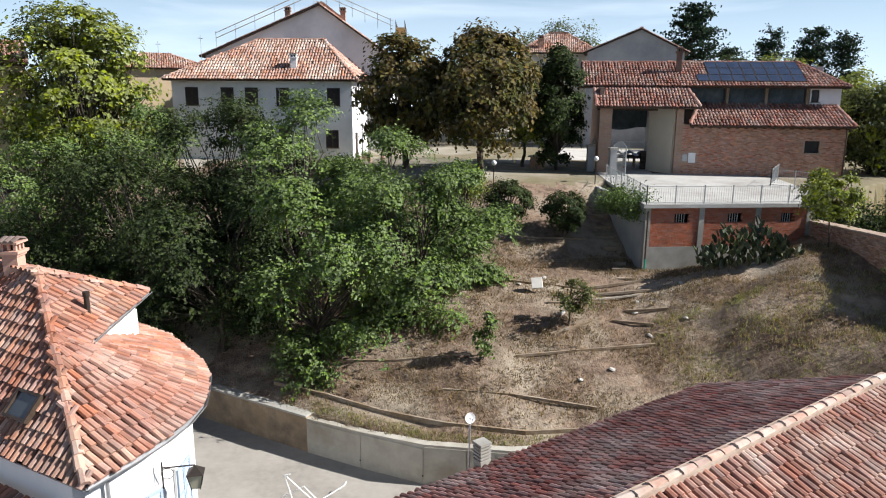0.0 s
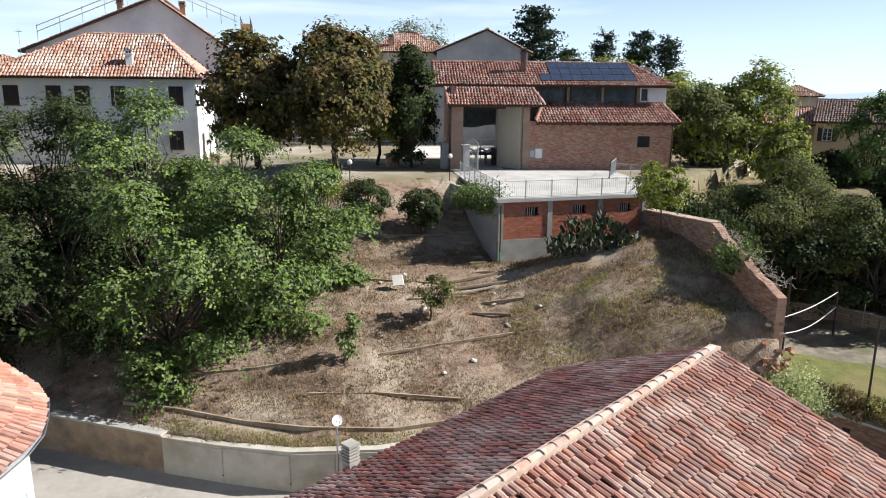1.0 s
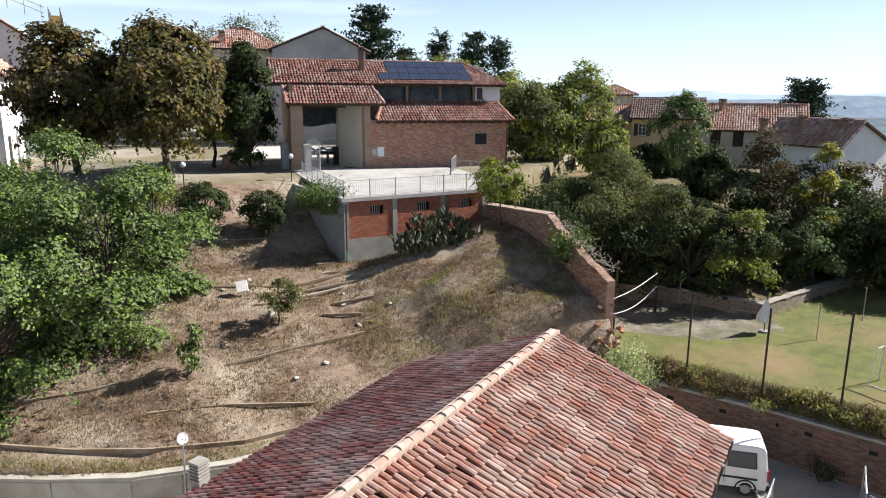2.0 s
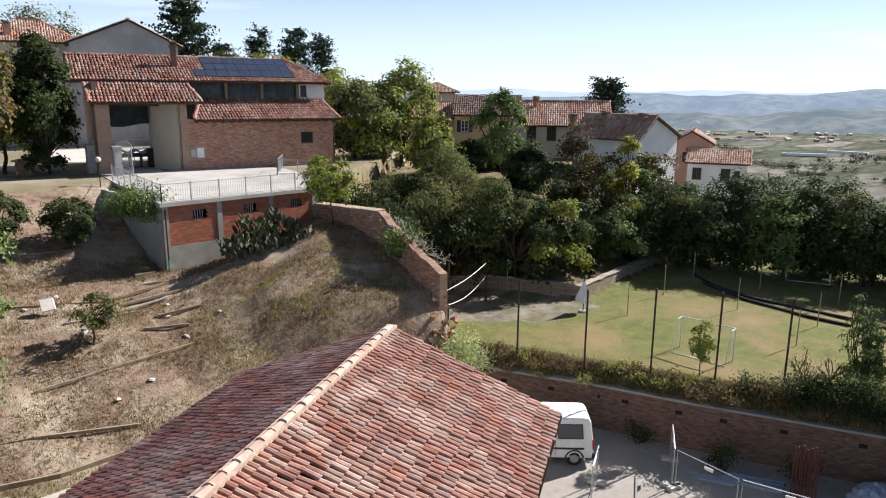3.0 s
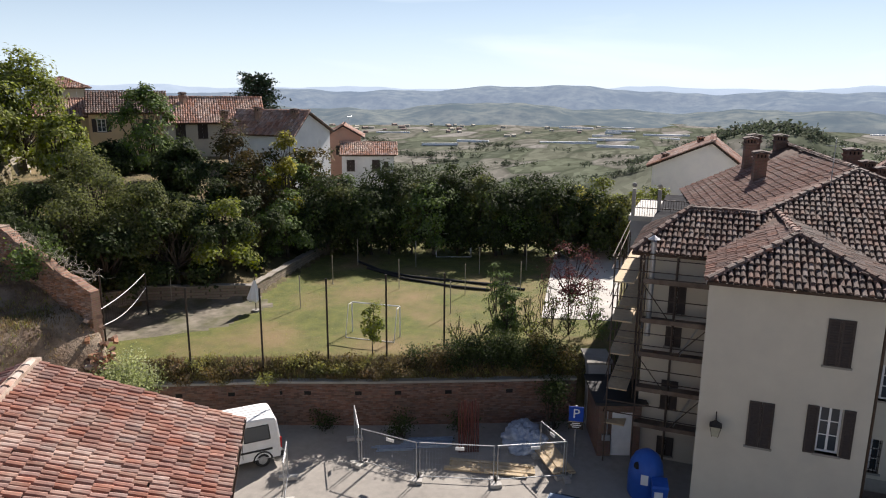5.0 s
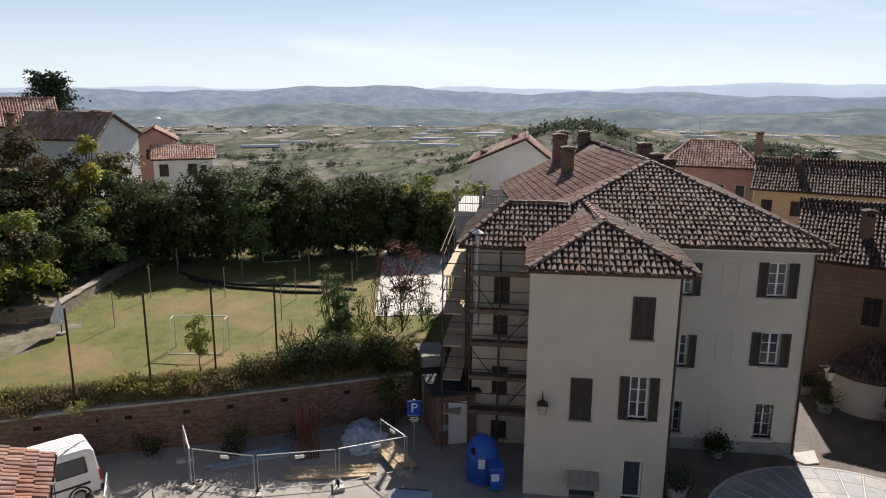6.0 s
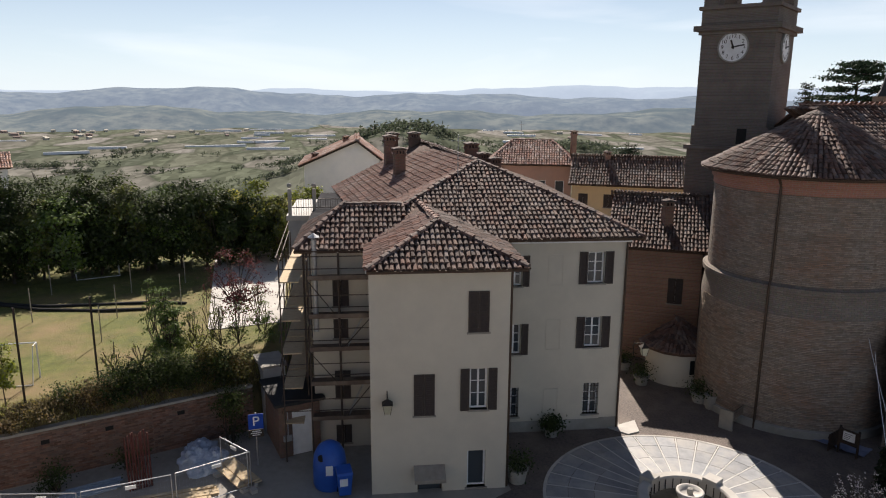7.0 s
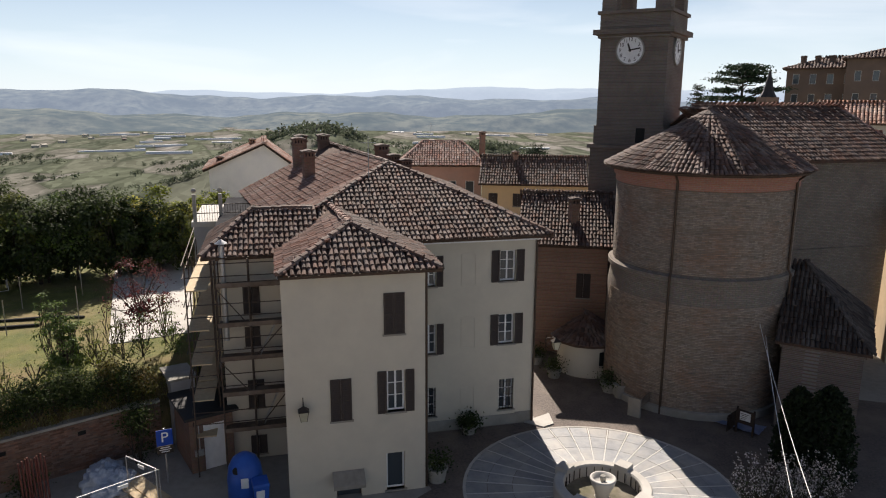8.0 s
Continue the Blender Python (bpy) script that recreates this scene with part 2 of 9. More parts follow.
M = dict(
    tile=surf("terracotta_tile", (.32, .16, .118), (.23, .11, .085), 3.0, (.46, .36, .30), .9, rough=.85, bump=.3, bscale=30, vary=.26, amount=.8),
    tile_ob=surf("terracotta_tile_piece", (.32, .16, .118), (.23, .11, .085), 3.0, (.46, .36, .30), .9, rough=.85, bump=.3, bscale=30, vary=.26, per="object", amount=.8),
    tile_pale=surf("pale_terracotta_tile", (.40, .225, .16), (.32, .165, .12), 2.0, (.52, .42, .35), .5, rough=.88, bump=.3, bscale=30, vary=.3, amount=.8),
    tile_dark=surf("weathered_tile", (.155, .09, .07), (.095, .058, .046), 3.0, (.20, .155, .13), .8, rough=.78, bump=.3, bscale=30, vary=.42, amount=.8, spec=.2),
    tile_dark_ob=surf("weathered_tile_piece", (.155, .09, .07), (.095, .058, .046), 3.0, (.20, .155, .13), .8, rough=.78, bump=.3, bscale=30, vary=.42, per="object", amount=.8, spec=.2),
    tile_round_ob=surf("orange_clay_tile_piece", (.35, .178, .128), (.285, .137, .10), 3.0, (.47, .36, .29), .7, rough=.85, bump=.3, bscale=30, vary=.17, per="object", amount=.7),
    # Darker than the clay: shade between the cover tiles is put into the colour.
    deck=surf("shaded_channel_tile", (.12, .07, .052), (.07, .045, .035), 4, rough=.95),
    mortar=surf("lime_mortar", (.45, .36, .29), (.36, .27, .21), 5, (.28, .2, .15), .9, bump=.5),
    plaster_white=surf("white_plaster", (.80, .79, .78), (.73, .73, .735), .8, (.52, .53, .54), .25, bump=.15, bscale=25, amount=.7),
    plaster_cream=surf("cream_plaster", (.56, .51, .42), (.51, .465, .385), .7, (.44, .405, .345), .3, bump=.12, bscale=25, amount=.6),
    plaster_grey=surf("grey_render", (.40, .40, .40), (.33, .33, .34), .9, (.26, .26, .27), .3, bump=.3, bscale=20),
    plaster_beige=surf("beige_plaster", (.55, .42, .27), (.48, .37, .24), .8, (.40, .32, .22), .3, bump=.2),
    plaster_pink=surf("pink_plaster", (.52, .31, .235), (.46, .275, .215), .8, (.42, .29, .235), .3, bump=.2),
    plaster_yellow=surf("yellow_plaster", (.66, .48, .27), (.60, .44, .26), .8, (.52, .40, .26), .3, bump=.2),
    concrete=surf("concrete", (.36, .345, .31), (.29, .28, .255), 1.5, (.22, .205, .18), .4, bump=.35, bscale=18),
    concrete_pale=surf("pale_concrete", (.52, .50, .46), (.45, .43, .40), 1.2, (.36, .34, .31), .35, bump=.3, bscale=18),
    stone=surf("grey_stone", (.30, .265, .22), (.22, .19, .155), 2.0, (.25, .25, .24), .5, bump=.3, vary=.15),
    asphalt=surf("worn_asphalt", (.29, .268, .237), (.235, .217, .195), 3.0, (.35, .325, .29), .14, bump=.5, bscale=60),
    dirt=surf("dry_hillside_soil", (.245, .172, .122), (.112, .076, .053), 2.6, (.36, .30, .225), .36, bump=1.0, bscale=7, rough=.95),
    yard=surf("yard_ground", (.20, .165, .11), (.15, .13, .07), .5, (.36, .33, .28), .09, bump=.5, bscale=14, rough=.95),
    grass=surf("worn_field_grass", (.13, .135, .034), (.082, .095, .025), 1.4, (.215, .15, .078), .22, bump=.8, bscale=16, rough=.95, amount=.9),
    bank=surf("dry_grass_bank", (.13, .11, .045), (.06, .05, .026), 1.6, (.20, .145, .075), .5, bump=.9, bscale=10, rough=.95),
    # Sand tone lowered for the trees' shade; patches are litter and painted dapples.
    sand=surf("sandy_ground", (.235, .205, .16), (.105, .095, .07), 1.1, (.085, .085, .04), .5, bump=.4, bscale=20, rough=.95),
    wood_dark=surf("dark_brown_wood", (.055, .035, .025), (.035, .024, .018), 12, rough=.7, bump=.2),
    wood=surf("weathered_wood", (.26, .19, .12), (.19, .14, .095), 8, (.33, .28, .22), 1.2, bump=.3),
    wood_pale=surf("pale_planks", (.50, .38, .22), (.42, .31, .18), 6, bump=.2, vary=.2),
    shutter=surf("dark_brown_shutter", (.060, .045, .038), (.045, .034, .030), 14, rough=.65, bump=.15),
    iron=surf("dark_iron", (.035, .033, .032), (.055, .04, .03), 20, rough=.6, metal=.5, bump=.15),
    rust=surf("rusty_pipe", (.105, .075, .058), (.065, .05, .042), 9, rough=.8, metal=.2),
    zinc=surf("galvanised_steel", (.46, .47, .48), (.36, .37, .38), 10, rough=.45, metal=.7, bump=.1),
    white_paint=surf("white_paint", (.78, .78, .77), (.70, .70, .69), 3, rough=.4, bump=.05),
    red_paint=surf("red_lamp_plastic", (.45, .02, .02), rough=.3, bump=0),
    black_rubber=surf("black_rubber", (.025, .025, .026), (.035, .035, .035), 20, rough=.8, bump=.2),
    tarp_dark=surf("dark_green_tarp", (.035, .05, .055), (.055, .075, .08), 3, (.09, .11, .12), .8, rough=.45, bump=.8, bscale=4),
    tarp_white=surf("white_plastic_sheet", (.46, .52, .62), (.32, .38, .48), 4, rough=.4, bump=.6, bscale=6),
    bark=surf("bark", (.07, .052, .038), (.04, .03, .024), 6, (.10, .085, .065), 1.1, bump=.8, bscale=14),
    glass=glass_surf("window_glass"),
    # Near-black: the unlit depth of openings is put into this colour.
    dark_hole=surf("dark_interior", (.012, .012, .012), (.02, .018, .016), 2, bump=0),
    blue=surf("blue_plastic", (.02, .10, .42), (.02, .085, .36), 4, rough=.4, bump=.05),
    sign_blue=surf("sign_blue", (.01, .06, .36), (.012, .055, .32), 5, rough=.35, bump=0),
    copper=surf("brown_gutter", (.075, .05, .038), (.10, .07, .05), 8, rough=.5, metal=.5, bump=.1),
    solar=surf("solar_cell_blue", (.018, .026, .05), (.03, .042, .075), 1.5, rough=.18, bump=0, spec=.6),
    brick_red=brick_surf("hollow_brick", (.40, .135, .075), (.34, .11, .065), (.27, .18, .13), 3.1, size=(.30, .135), stain_amount=.25),
    brick_barn=brick_surf("barn_brick", (.44, .27, .185), (.37, .215, .15), (.40, .33, .27), -10, stain=(.26, .15, .10), stain_amount=.5),
    brick_old=brick_surf("old_garden_brick", (.37, .20, .13), (.30, .155, .10), (.33, .26, .20), 90, stain=(.20, .13, .09), stain_amount=.6),
    brick_rw=brick_surf("retaining_brick", (.23, .125, .09), (.17, .095, .07), (.18, .14, .11), -64, stain=(.12, .08, .06), stain_amount=.5),
    leaf_acacia=leaf_surf("locust_leaf", (.088, .138, .037), (.15, .207, .056), .2),
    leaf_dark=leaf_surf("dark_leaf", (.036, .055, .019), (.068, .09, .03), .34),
    leaf_lime=leaf_surf("light_green_leaf", (.17, .205, .034), (.24, .265, .05), .32),
    leaf_yellow=leaf_surf("yellowing_leaf", (.24, .24, .04), (.34, .31, .06), .5),
    leaf_chestnut=leaf_surf("browning_chestnut_leaf", (.068, .08, .022), (.165, .112, .04), .3),
    leaf_olive=leaf_surf("grey_green_leaf", (.095, .112, .036), (.155, .17, .055), .42),
    leaf_bronze=leaf_surf("dark_bronze_leaf", (.042, .05, .018), (.115, .075, .03), .3),
    leaf_conifer=leaf_surf("cedar_needle", (.022, .042, .022), (.035, .06, .032), .15),
    leaf_red=leaf_surf("red_purple_leaf", (.10, .030, .035), (.14, .05, .045)),
    leaf_pale=leaf_surf("pale_green_vine", (.32, .37, .15), (.42, .45, .22), .5),
    straw=leaf_surf("dry_straw", (.31, .225, .115), (.21, .15, .075), .4),
    tuft=leaf_surf("grass_tuft", (.22, .24, .065), (.30, .27, .09), .5),
)

# ---- the lie of the land ----
LOW_WALL = [(-34, 44), (-22, 37.5), (-13, 32.5), (-7.4, 29.0), (-4.77, 27.4), (-2.36, 26.05), (.19, 24.8), (3.5, 24.2), (8, 24.4), (13, 25.2), (17.5, 24.7), (21.2, 23.5)]
FIELD_WALL = [(21.2, 23.5), (22.0, 22.67), (24.57, 17.58), (26.11, 13.78), (28.27, 9.15), (30.12, 5.3)]
OLD_WALL = [(22.3, 37.8), (22.3, 30.9), (21.95, 27.3), (21.85, 25.1)]
OLD_TOPS = [8.2, 8.62, 7.1, 6.4]
FIELD = FIELD_WALL + [(31.3, 3.75), (58, 2.7), (59, 12.4), (55, 28), (46.7, 27.6), (37.6, 26.1), (32.7, 25.1), (29.6, 30.1), (26.4, 32.1), (23.2, 32.3), (22.5, 26.7), (22.2, 24.7), (21.6, 24.0)]
SANDY = [(23.13, 27.27), (26.44, 24.47), (31.63, 23.44), (32.77, 25.2), (29.55, 30.07), (26.44, 32.15), (23.75, 32.35)]
YARD, PITCH = 9.33, 2.9


def inside(poly, x, y):
    hit = np.zeros(np.shape(x), bool)
    for (ax, ay), (bx, by) in zip(poly, poly[1:] + poly[:1]):
        cross = (ay > y) != (by > y)
        hit ^= cross & (x < (bx - ax) * (y - ay) / (by - ay + 1e-12) + ax)
    return hit


def line_distance(line, x, y):
    best = np.full(np.shape(x), 1e9)
    for (ax, ay), (bx, by) in zip(line, line[1:]):
        dx, dy = bx - ax, by - ay
        s = np.clip(((x - ax) * dx + (y - ay) * dy) / (dx * dx + dy * dy), 0, 1)
        best = np.minimum(best, np.hypot(x - ax - s * dx, y - ay - s * dy))
    return best


def step(v):
    v = np.clip(v, 0, 1)
    return v * v * (3 - 2 * v)


def waves(x, y, s):
    """Soft unevenness of the ground from a few crossed waves."""
    return (np.sin(x / s + 1.3 * np.sin(y / s * .7)) + np.sin(y / s * 1.3 + 1.7 * np.sin(x / s * .6 + 2)) + .5 * np.sin((x + y) / s * 2.3)) / 2.5


UPPER = LOW_WALL + [(21.7, 24.8), (21.9, 27.3), (22.2, 30.9), (22.2, 37.8), (60, 70), (60, 400), (-400, 400), (-400, 44)]


def land(x, y):
    """Height and kind of ground: 0 road and square, 1 hillside, 2 yard, 3 pitch, 4 bank, 5 far country."""
    x, y = np.asarray(x, float), np.asarray(y, float)
    r, a = np.hypot(x, y), np.degrees(np.arctan2(x, y))
    z, kind = np.zeros(x.shape), np.zeros(x.shape, int)
    low, df = line_distance(LOW_WALL, x, y), line_distance(FIELD_WALL, x, y)
    up, fld = inside(UPPER, x, y) & (low > .2), inside(FIELD, x, y) & (df > .2)
    d = low
    hill = 1.5 + .365 * np.minimum(d, 8) + .25 * np.clip(d - 8, 0, 6) + .45 * np.maximum(d - 14, 0) + .12 * waves(x, y, 1.1) * step(d / 2)
    hill = hill + np.interp(d, [0, 5, 8, 13], [0, .7, .45, 0]) * np.clip((x - 5) / 10, 0, 1)
    # the ground climbs towards the old wall and ends in a spur beside it
    hill = hill + 2.35 * np.clip(1 - line_distance(OLD_WALL, x, y) / 12.0, 0, 1) * step((38.5 - y) / 4) * step(d / 2.8)
    spur = np.interp(y, [24.0, 25.3, 26.3, 28, 29.8, 31, 32.6, 34.4, 37], [2.8, 4.8, 5.4, 5.6, 5.9, 6.6, 7.2, 7.4, 7.4]) + .08 * waves(x, y, .8)
    hill = hill + np.maximum(spur - hill, 0) * np.clip((x - 16.9 + 3.2 * step((33.5 - y) / 3) - 1.7 * step((y - 33) / 2)) / (3.4 + 2.2 * step((33.5 - y) / 3) - .4 * step((y - 33) / 2)), 0, 1) * step((39.5 - y) / 2) * step(d / 1.6)
    # trodden ledges across the slope
    q = (d + .7 * waves(x, y, 2.3) + .25 * waves(y, x, .7)) / 1.9
    q = q - np.floor(q)
    hill = hill + .30 * (step((q - .72) / .28) - q) * step(d / 1.5) * (.65 + .35 * waves(x + 9, y, 3.1))
    hill = np.where(hill > YARD, YARD, hill)
    z, kind = np.where(up, hill, z), np.where(up, np.where(hill >= YARD, 2, 1), kind)
    bank = df + .22 * waves(x, y, .5)
    z = np.where(fld, 2.05 + (PITCH - 2.05) * np.clip((bank - .1) / 1.0, 0, 1) + .05 * waves(x, y, .35) * (bank < 1.1) + .03 * waves(x, y, .8), z)
    kind = np.where(fld, np.where(bank < 1.15, 4, 3), kind)
    sandy = fld & inside(SANDY, x + .5 * waves(x, y, .7), y + .5 * waves(y, x, .9))
    kind = np.where(sandy, 6, kind)
    # slope between the pitch and the houses on the rise
    de = line_distance(FIELD + FIELD[:1], x, y)
    east = ~up & ~fld & (a < 58) & (a > 28) & (x > 21) & (y > 24.6)
    z, kind = np.where(east, np.minimum(PITCH + .2 + .30 * de, 8.0), z), np.where(east, 4, kind)
    behind = ~up & ~fld & ~east & (x > 48) & (a < 84)
    z, kind = np.where(behind, PITCH - .02 * de, z), np.where(behind, 4, kind)
    # the far country: the ridge of the village falls into a wide valley
    start = np.where(a < 40, 130.0, np.where(a < 56, 130 - (a - 40) * 4.0, np.where(a < 98, 62.0, 95.0)))
    s = np.clip((r - start) / 640, 0, 1.0)
    fall = z * (1 - step(s * 3)) - 80 * (1 - (1 - s) ** 1.6) + 3.0 * waves(x, y, 60) * step(s * 4)
    knoll = 58 * np.exp(-((a - 93) / 7.5) ** 2 - ((r - 780) / 190) ** 2) + 38 * np.exp(-((a - 108) / 8) ** 2 - ((r - 760) / 190) ** 2)
    z, kind = np.where(r > start, fall + knoll, z), np.where(r > start + 8, 5, kind)
    return z, kind


def height(x, y):
    return float(land(np.array([x]), np.array([y]))[0][0])


def make_ground():
    ang = np.radians(np.concatenate([np.arange(-180, -42, 6.0), np.arange(-42, 146, .4), np.arange(146, 180, 6.0)]))
    rad = np.concatenate([np.arange(1, 20, 1.0), np.arange(20, 24, .4), np.arange(24, 36, .2), np.arange(36, 62, .45), 62 * 1.045 ** np.arange(0, 99)])
    rad = rad[rad < 4850]
    na, nr = len(ang), len(rad)
    rr, aa = np.meshgrid(rad, ang, indexing="ij")
    x, y = rr * np.sin(aa), rr * np.cos(aa)
    z, kind = land(x, y)
    verts = np.concatenate([np.stack([x, y, z], -1).reshape(-1, 3), [[0, 0, 0]]])
    i, j = np.meshgrid(np.arange(nr - 1), np.arange(na), indexing="ij")
    j2 = (j + 1) % na
    quads = np.stack([i * na + j, i * na + j2, (i + 1) * na + j2, (i + 1) * na + j], -1).reshape(-1, 4)
    me = bpy.data.meshes.new("ground")
    fan = [(nr * na, (k + 1) % na, k) for k in range(na)]
    me.from_pydata(verts.tolist(), [], quads[:, ::-1].tolist() + fan)
    for key in ("asphalt", "dirt", "yard", "grass", "bank"):
        me.materials.append(M[key])
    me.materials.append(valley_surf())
    me.materials.append(M["sand"])
    k = np.maximum(kind[:-1, :], kind[1:, :]).reshape(-1)
    me.polygons.foreach_set("material_index", np.concatenate([k, np.zeros(na, int)]).astype(np.int32))
    me.polygons.foreach_set("use_smooth", np.ones(len(me.polygons), bool))
    tagged(new("ground", me), "asphalt square, dry grassy hillside, worn pitch and far fields", "ground", kind="structure")


def valley_surf():
    """Patchwork of vineyards, stubble, meadow and woods."""
    mat = surf("valley_fields", (.14, .17, .075), (.20, .20, .10), .02, bump=0, rough=1.0, spec=.0)
    nd, ln = mat.node_tree.nodes, mat.node_tree.links
    b = nd["Principled BSDF"]
    geo = nd.new("ShaderNodeNewGeometry")
    mp = nd.new("ShaderNodeMapping")
    mp.inputs["Rotation"].default_value, mp.inputs["Scale"].default_value = (0, 0, .5), (.006, .02, .0)
    ln.new(geo.outputs["Position"], mp.inputs["Vector"])
    vo = nd.new("ShaderNodeTexVoronoi")
    vo.inputs["Scale"].default_value = 1.0
    ln.new(mp.outputs[0], vo.inputs["Vector"])
    sp = nd.new("ShaderNodeSeparateColor")
    ln.new(vo.outputs["Color"], sp.inputs[0])
    cr = nd.new("ShaderNodeValToRGB")
    cr.color_ramp.interpolation = "CONSTANT"
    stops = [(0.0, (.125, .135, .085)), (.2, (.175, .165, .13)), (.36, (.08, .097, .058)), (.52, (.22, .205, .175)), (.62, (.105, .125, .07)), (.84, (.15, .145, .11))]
    els = cr.color_ramp.elements
    els[0].position, els[0].color = 0.0, (*stops[0][1], 1)
    els[1].position, els[1].color = stops[1][0], (*stops[1][1], 1)
    for p, c in stops[2:]:
        e = els.new(p)
        e.color = (*c, 1)
    ln.new(sp.outputs[0], cr.inputs[0])
    nz = nd.new("ShaderNodeTexNoise")
    nz.inputs["Scale"].default_value, nz.inputs["Detail"].default_value = .05, 8
    ln.new(geo.outputs["Position"], nz.inputs["Vector"])
    mx = nd.new("ShaderNodeMix")
    mx.data_type, mx.blend_type = "RGBA", "OVERLAY"
    mx.inputs[0].default_value = .3
    ln.new(cr.outputs[0], mx.inputs[6])
    ln.new(nz.outputs[0], mx.inputs[7])
    # rows of vines at a smaller scale, and dark hedges along the field edges
    wv = nd.new("ShaderNodeTexVoronoi")
    wv.inputs["Scale"].default_value = 5.0
    ln.new(mp.outputs[0], wv.inputs["Vector"])
    m2 = nd.new("ShaderNodeMix")
    m2.data_type, m2.blend_type = "RGBA", "SOFT_LIGHT"
    m2.inputs[0].default_value = .28
    ln.new(mx.outputs[2], m2.inputs[6])
    sv = nd.new("ShaderNodeSeparateColor")
    ln.new(wv.outputs["Color"], sv.inputs[0])
    ln.new(sv.outputs[0], m2.inputs[7])
    ed = nd.new("ShaderNodeTexVoronoi")
    ed.feature = "DISTANCE_TO_EDGE"
    ed.inputs["Scale"].default_value = 1.0
    ln.new(mp.outputs[0], ed.inputs["Vector"])
    er = nd.new("ShaderNodeMapRange")
    er.inputs["From Min"].default_value, er.inputs["From Max"].default_value, er.inputs["To Min"].default_value, er.inputs["To Max"].default_value = .03, .09, .85, 0
    ln.new(ed.outputs["Distance"], er.inputs["Value"])
    hm = nd.new("ShaderNodeMath")
    hm.operation = "MULTIPLY"
    ln.new(er.outputs[0], hm.inputs[0])
    ln.new(nz.outputs[0], hm.inputs[1])
    m3 = nd.new("ShaderNodeMix")
    m3.data_type = "RGBA"
    ln.new(hm.outputs[0], m3.inputs[0])
    ln.new(m2.outputs[2], m3.inputs[6])
    m3.inputs[7].default_value = (.03, .042, .022, 1)
    # Lowered saturation puts the distance haze into the field colours.
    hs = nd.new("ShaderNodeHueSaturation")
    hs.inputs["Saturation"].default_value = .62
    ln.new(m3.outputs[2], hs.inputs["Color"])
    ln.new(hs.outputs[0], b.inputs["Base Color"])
    return mat


make_ground()


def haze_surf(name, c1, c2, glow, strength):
    """A far hill; the haze of kilometres of lit air is put into its emission."""
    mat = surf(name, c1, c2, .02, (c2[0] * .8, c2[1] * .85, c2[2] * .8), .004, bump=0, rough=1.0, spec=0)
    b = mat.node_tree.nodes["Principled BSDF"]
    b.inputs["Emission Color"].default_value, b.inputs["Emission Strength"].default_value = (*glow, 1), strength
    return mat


def ridge_hill(name, r, depth, tops, mat, seed):
    """A far range of hills with spurs and side valleys; tops: (azimuth, height of the crest)."""
    rnd = np.random.RandomState(seed)
    az_, q = np.meshgrid(np.arange(20, 160, .25), np.linspace(-1, 1, 29))
    rr = r + q * depth
    x, y = rr * np.sin(np.radians(az_)), rr * np.cos(np.radians(az_))
    crest = np.interp(az_, [t[0] for t in tops], [t[1] for t in tops]) + 7 * np.sin(az_ * .31 + seed) + 4 * np.sin(az_ * .83 + 2 * seed) + 1.6 * np.sin(az_ * 2.3)
    shape = np.clip(1 - np.abs(q) ** 1.5, 0, 1)
    rel = np.zeros_like(x)
    for k in range(6):
        s, t, ph = 420 / 1.7 ** k, rnd.uniform(0, 6), rnd.uniform(0, 6)
        rel += np.sin((x * math.cos(t) + y * math.sin(t)) / s + ph + 1.6 * np.sin((y * math.cos(t) - x * math.sin(t)) / s * .8)) / 1.45 ** k
    z = -84 + (crest + 84) * shape + 19 * rel * np.clip(shape * 3, 0, 1) * np.clip((1 - shape) * 3, .25, 1)
    n, m = az_.shape[1], az_.shape[0]
    g = Geo()
    g.v = np.stack([x, y, z], -1).reshape(-1, 3).tolist()
    g.f = [(k * n + i, (k + 1) * n + i, (k + 1) * n + i + 1, k * n + i + 1) for k in range(m - 1) for i in range(n - 1)]
    return tagged(g.ob(name, mat, smooth=True), "hazy blue-green wooded hills across the valley", "hills", kind="structure")


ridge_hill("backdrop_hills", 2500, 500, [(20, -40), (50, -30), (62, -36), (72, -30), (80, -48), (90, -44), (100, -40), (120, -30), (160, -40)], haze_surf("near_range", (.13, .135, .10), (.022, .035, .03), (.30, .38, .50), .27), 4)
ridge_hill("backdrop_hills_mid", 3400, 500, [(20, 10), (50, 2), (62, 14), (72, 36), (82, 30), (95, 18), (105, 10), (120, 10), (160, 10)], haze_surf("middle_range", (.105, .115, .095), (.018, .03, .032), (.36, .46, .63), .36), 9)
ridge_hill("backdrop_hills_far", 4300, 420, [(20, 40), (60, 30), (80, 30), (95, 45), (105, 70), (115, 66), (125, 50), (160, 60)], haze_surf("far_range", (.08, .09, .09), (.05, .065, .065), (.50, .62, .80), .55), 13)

# ---- roofs and houses ----
ARCH = [(math.cos(radians(a)), math.sin(radians(a))) for a in (180, 135, 90, 45, 0)]


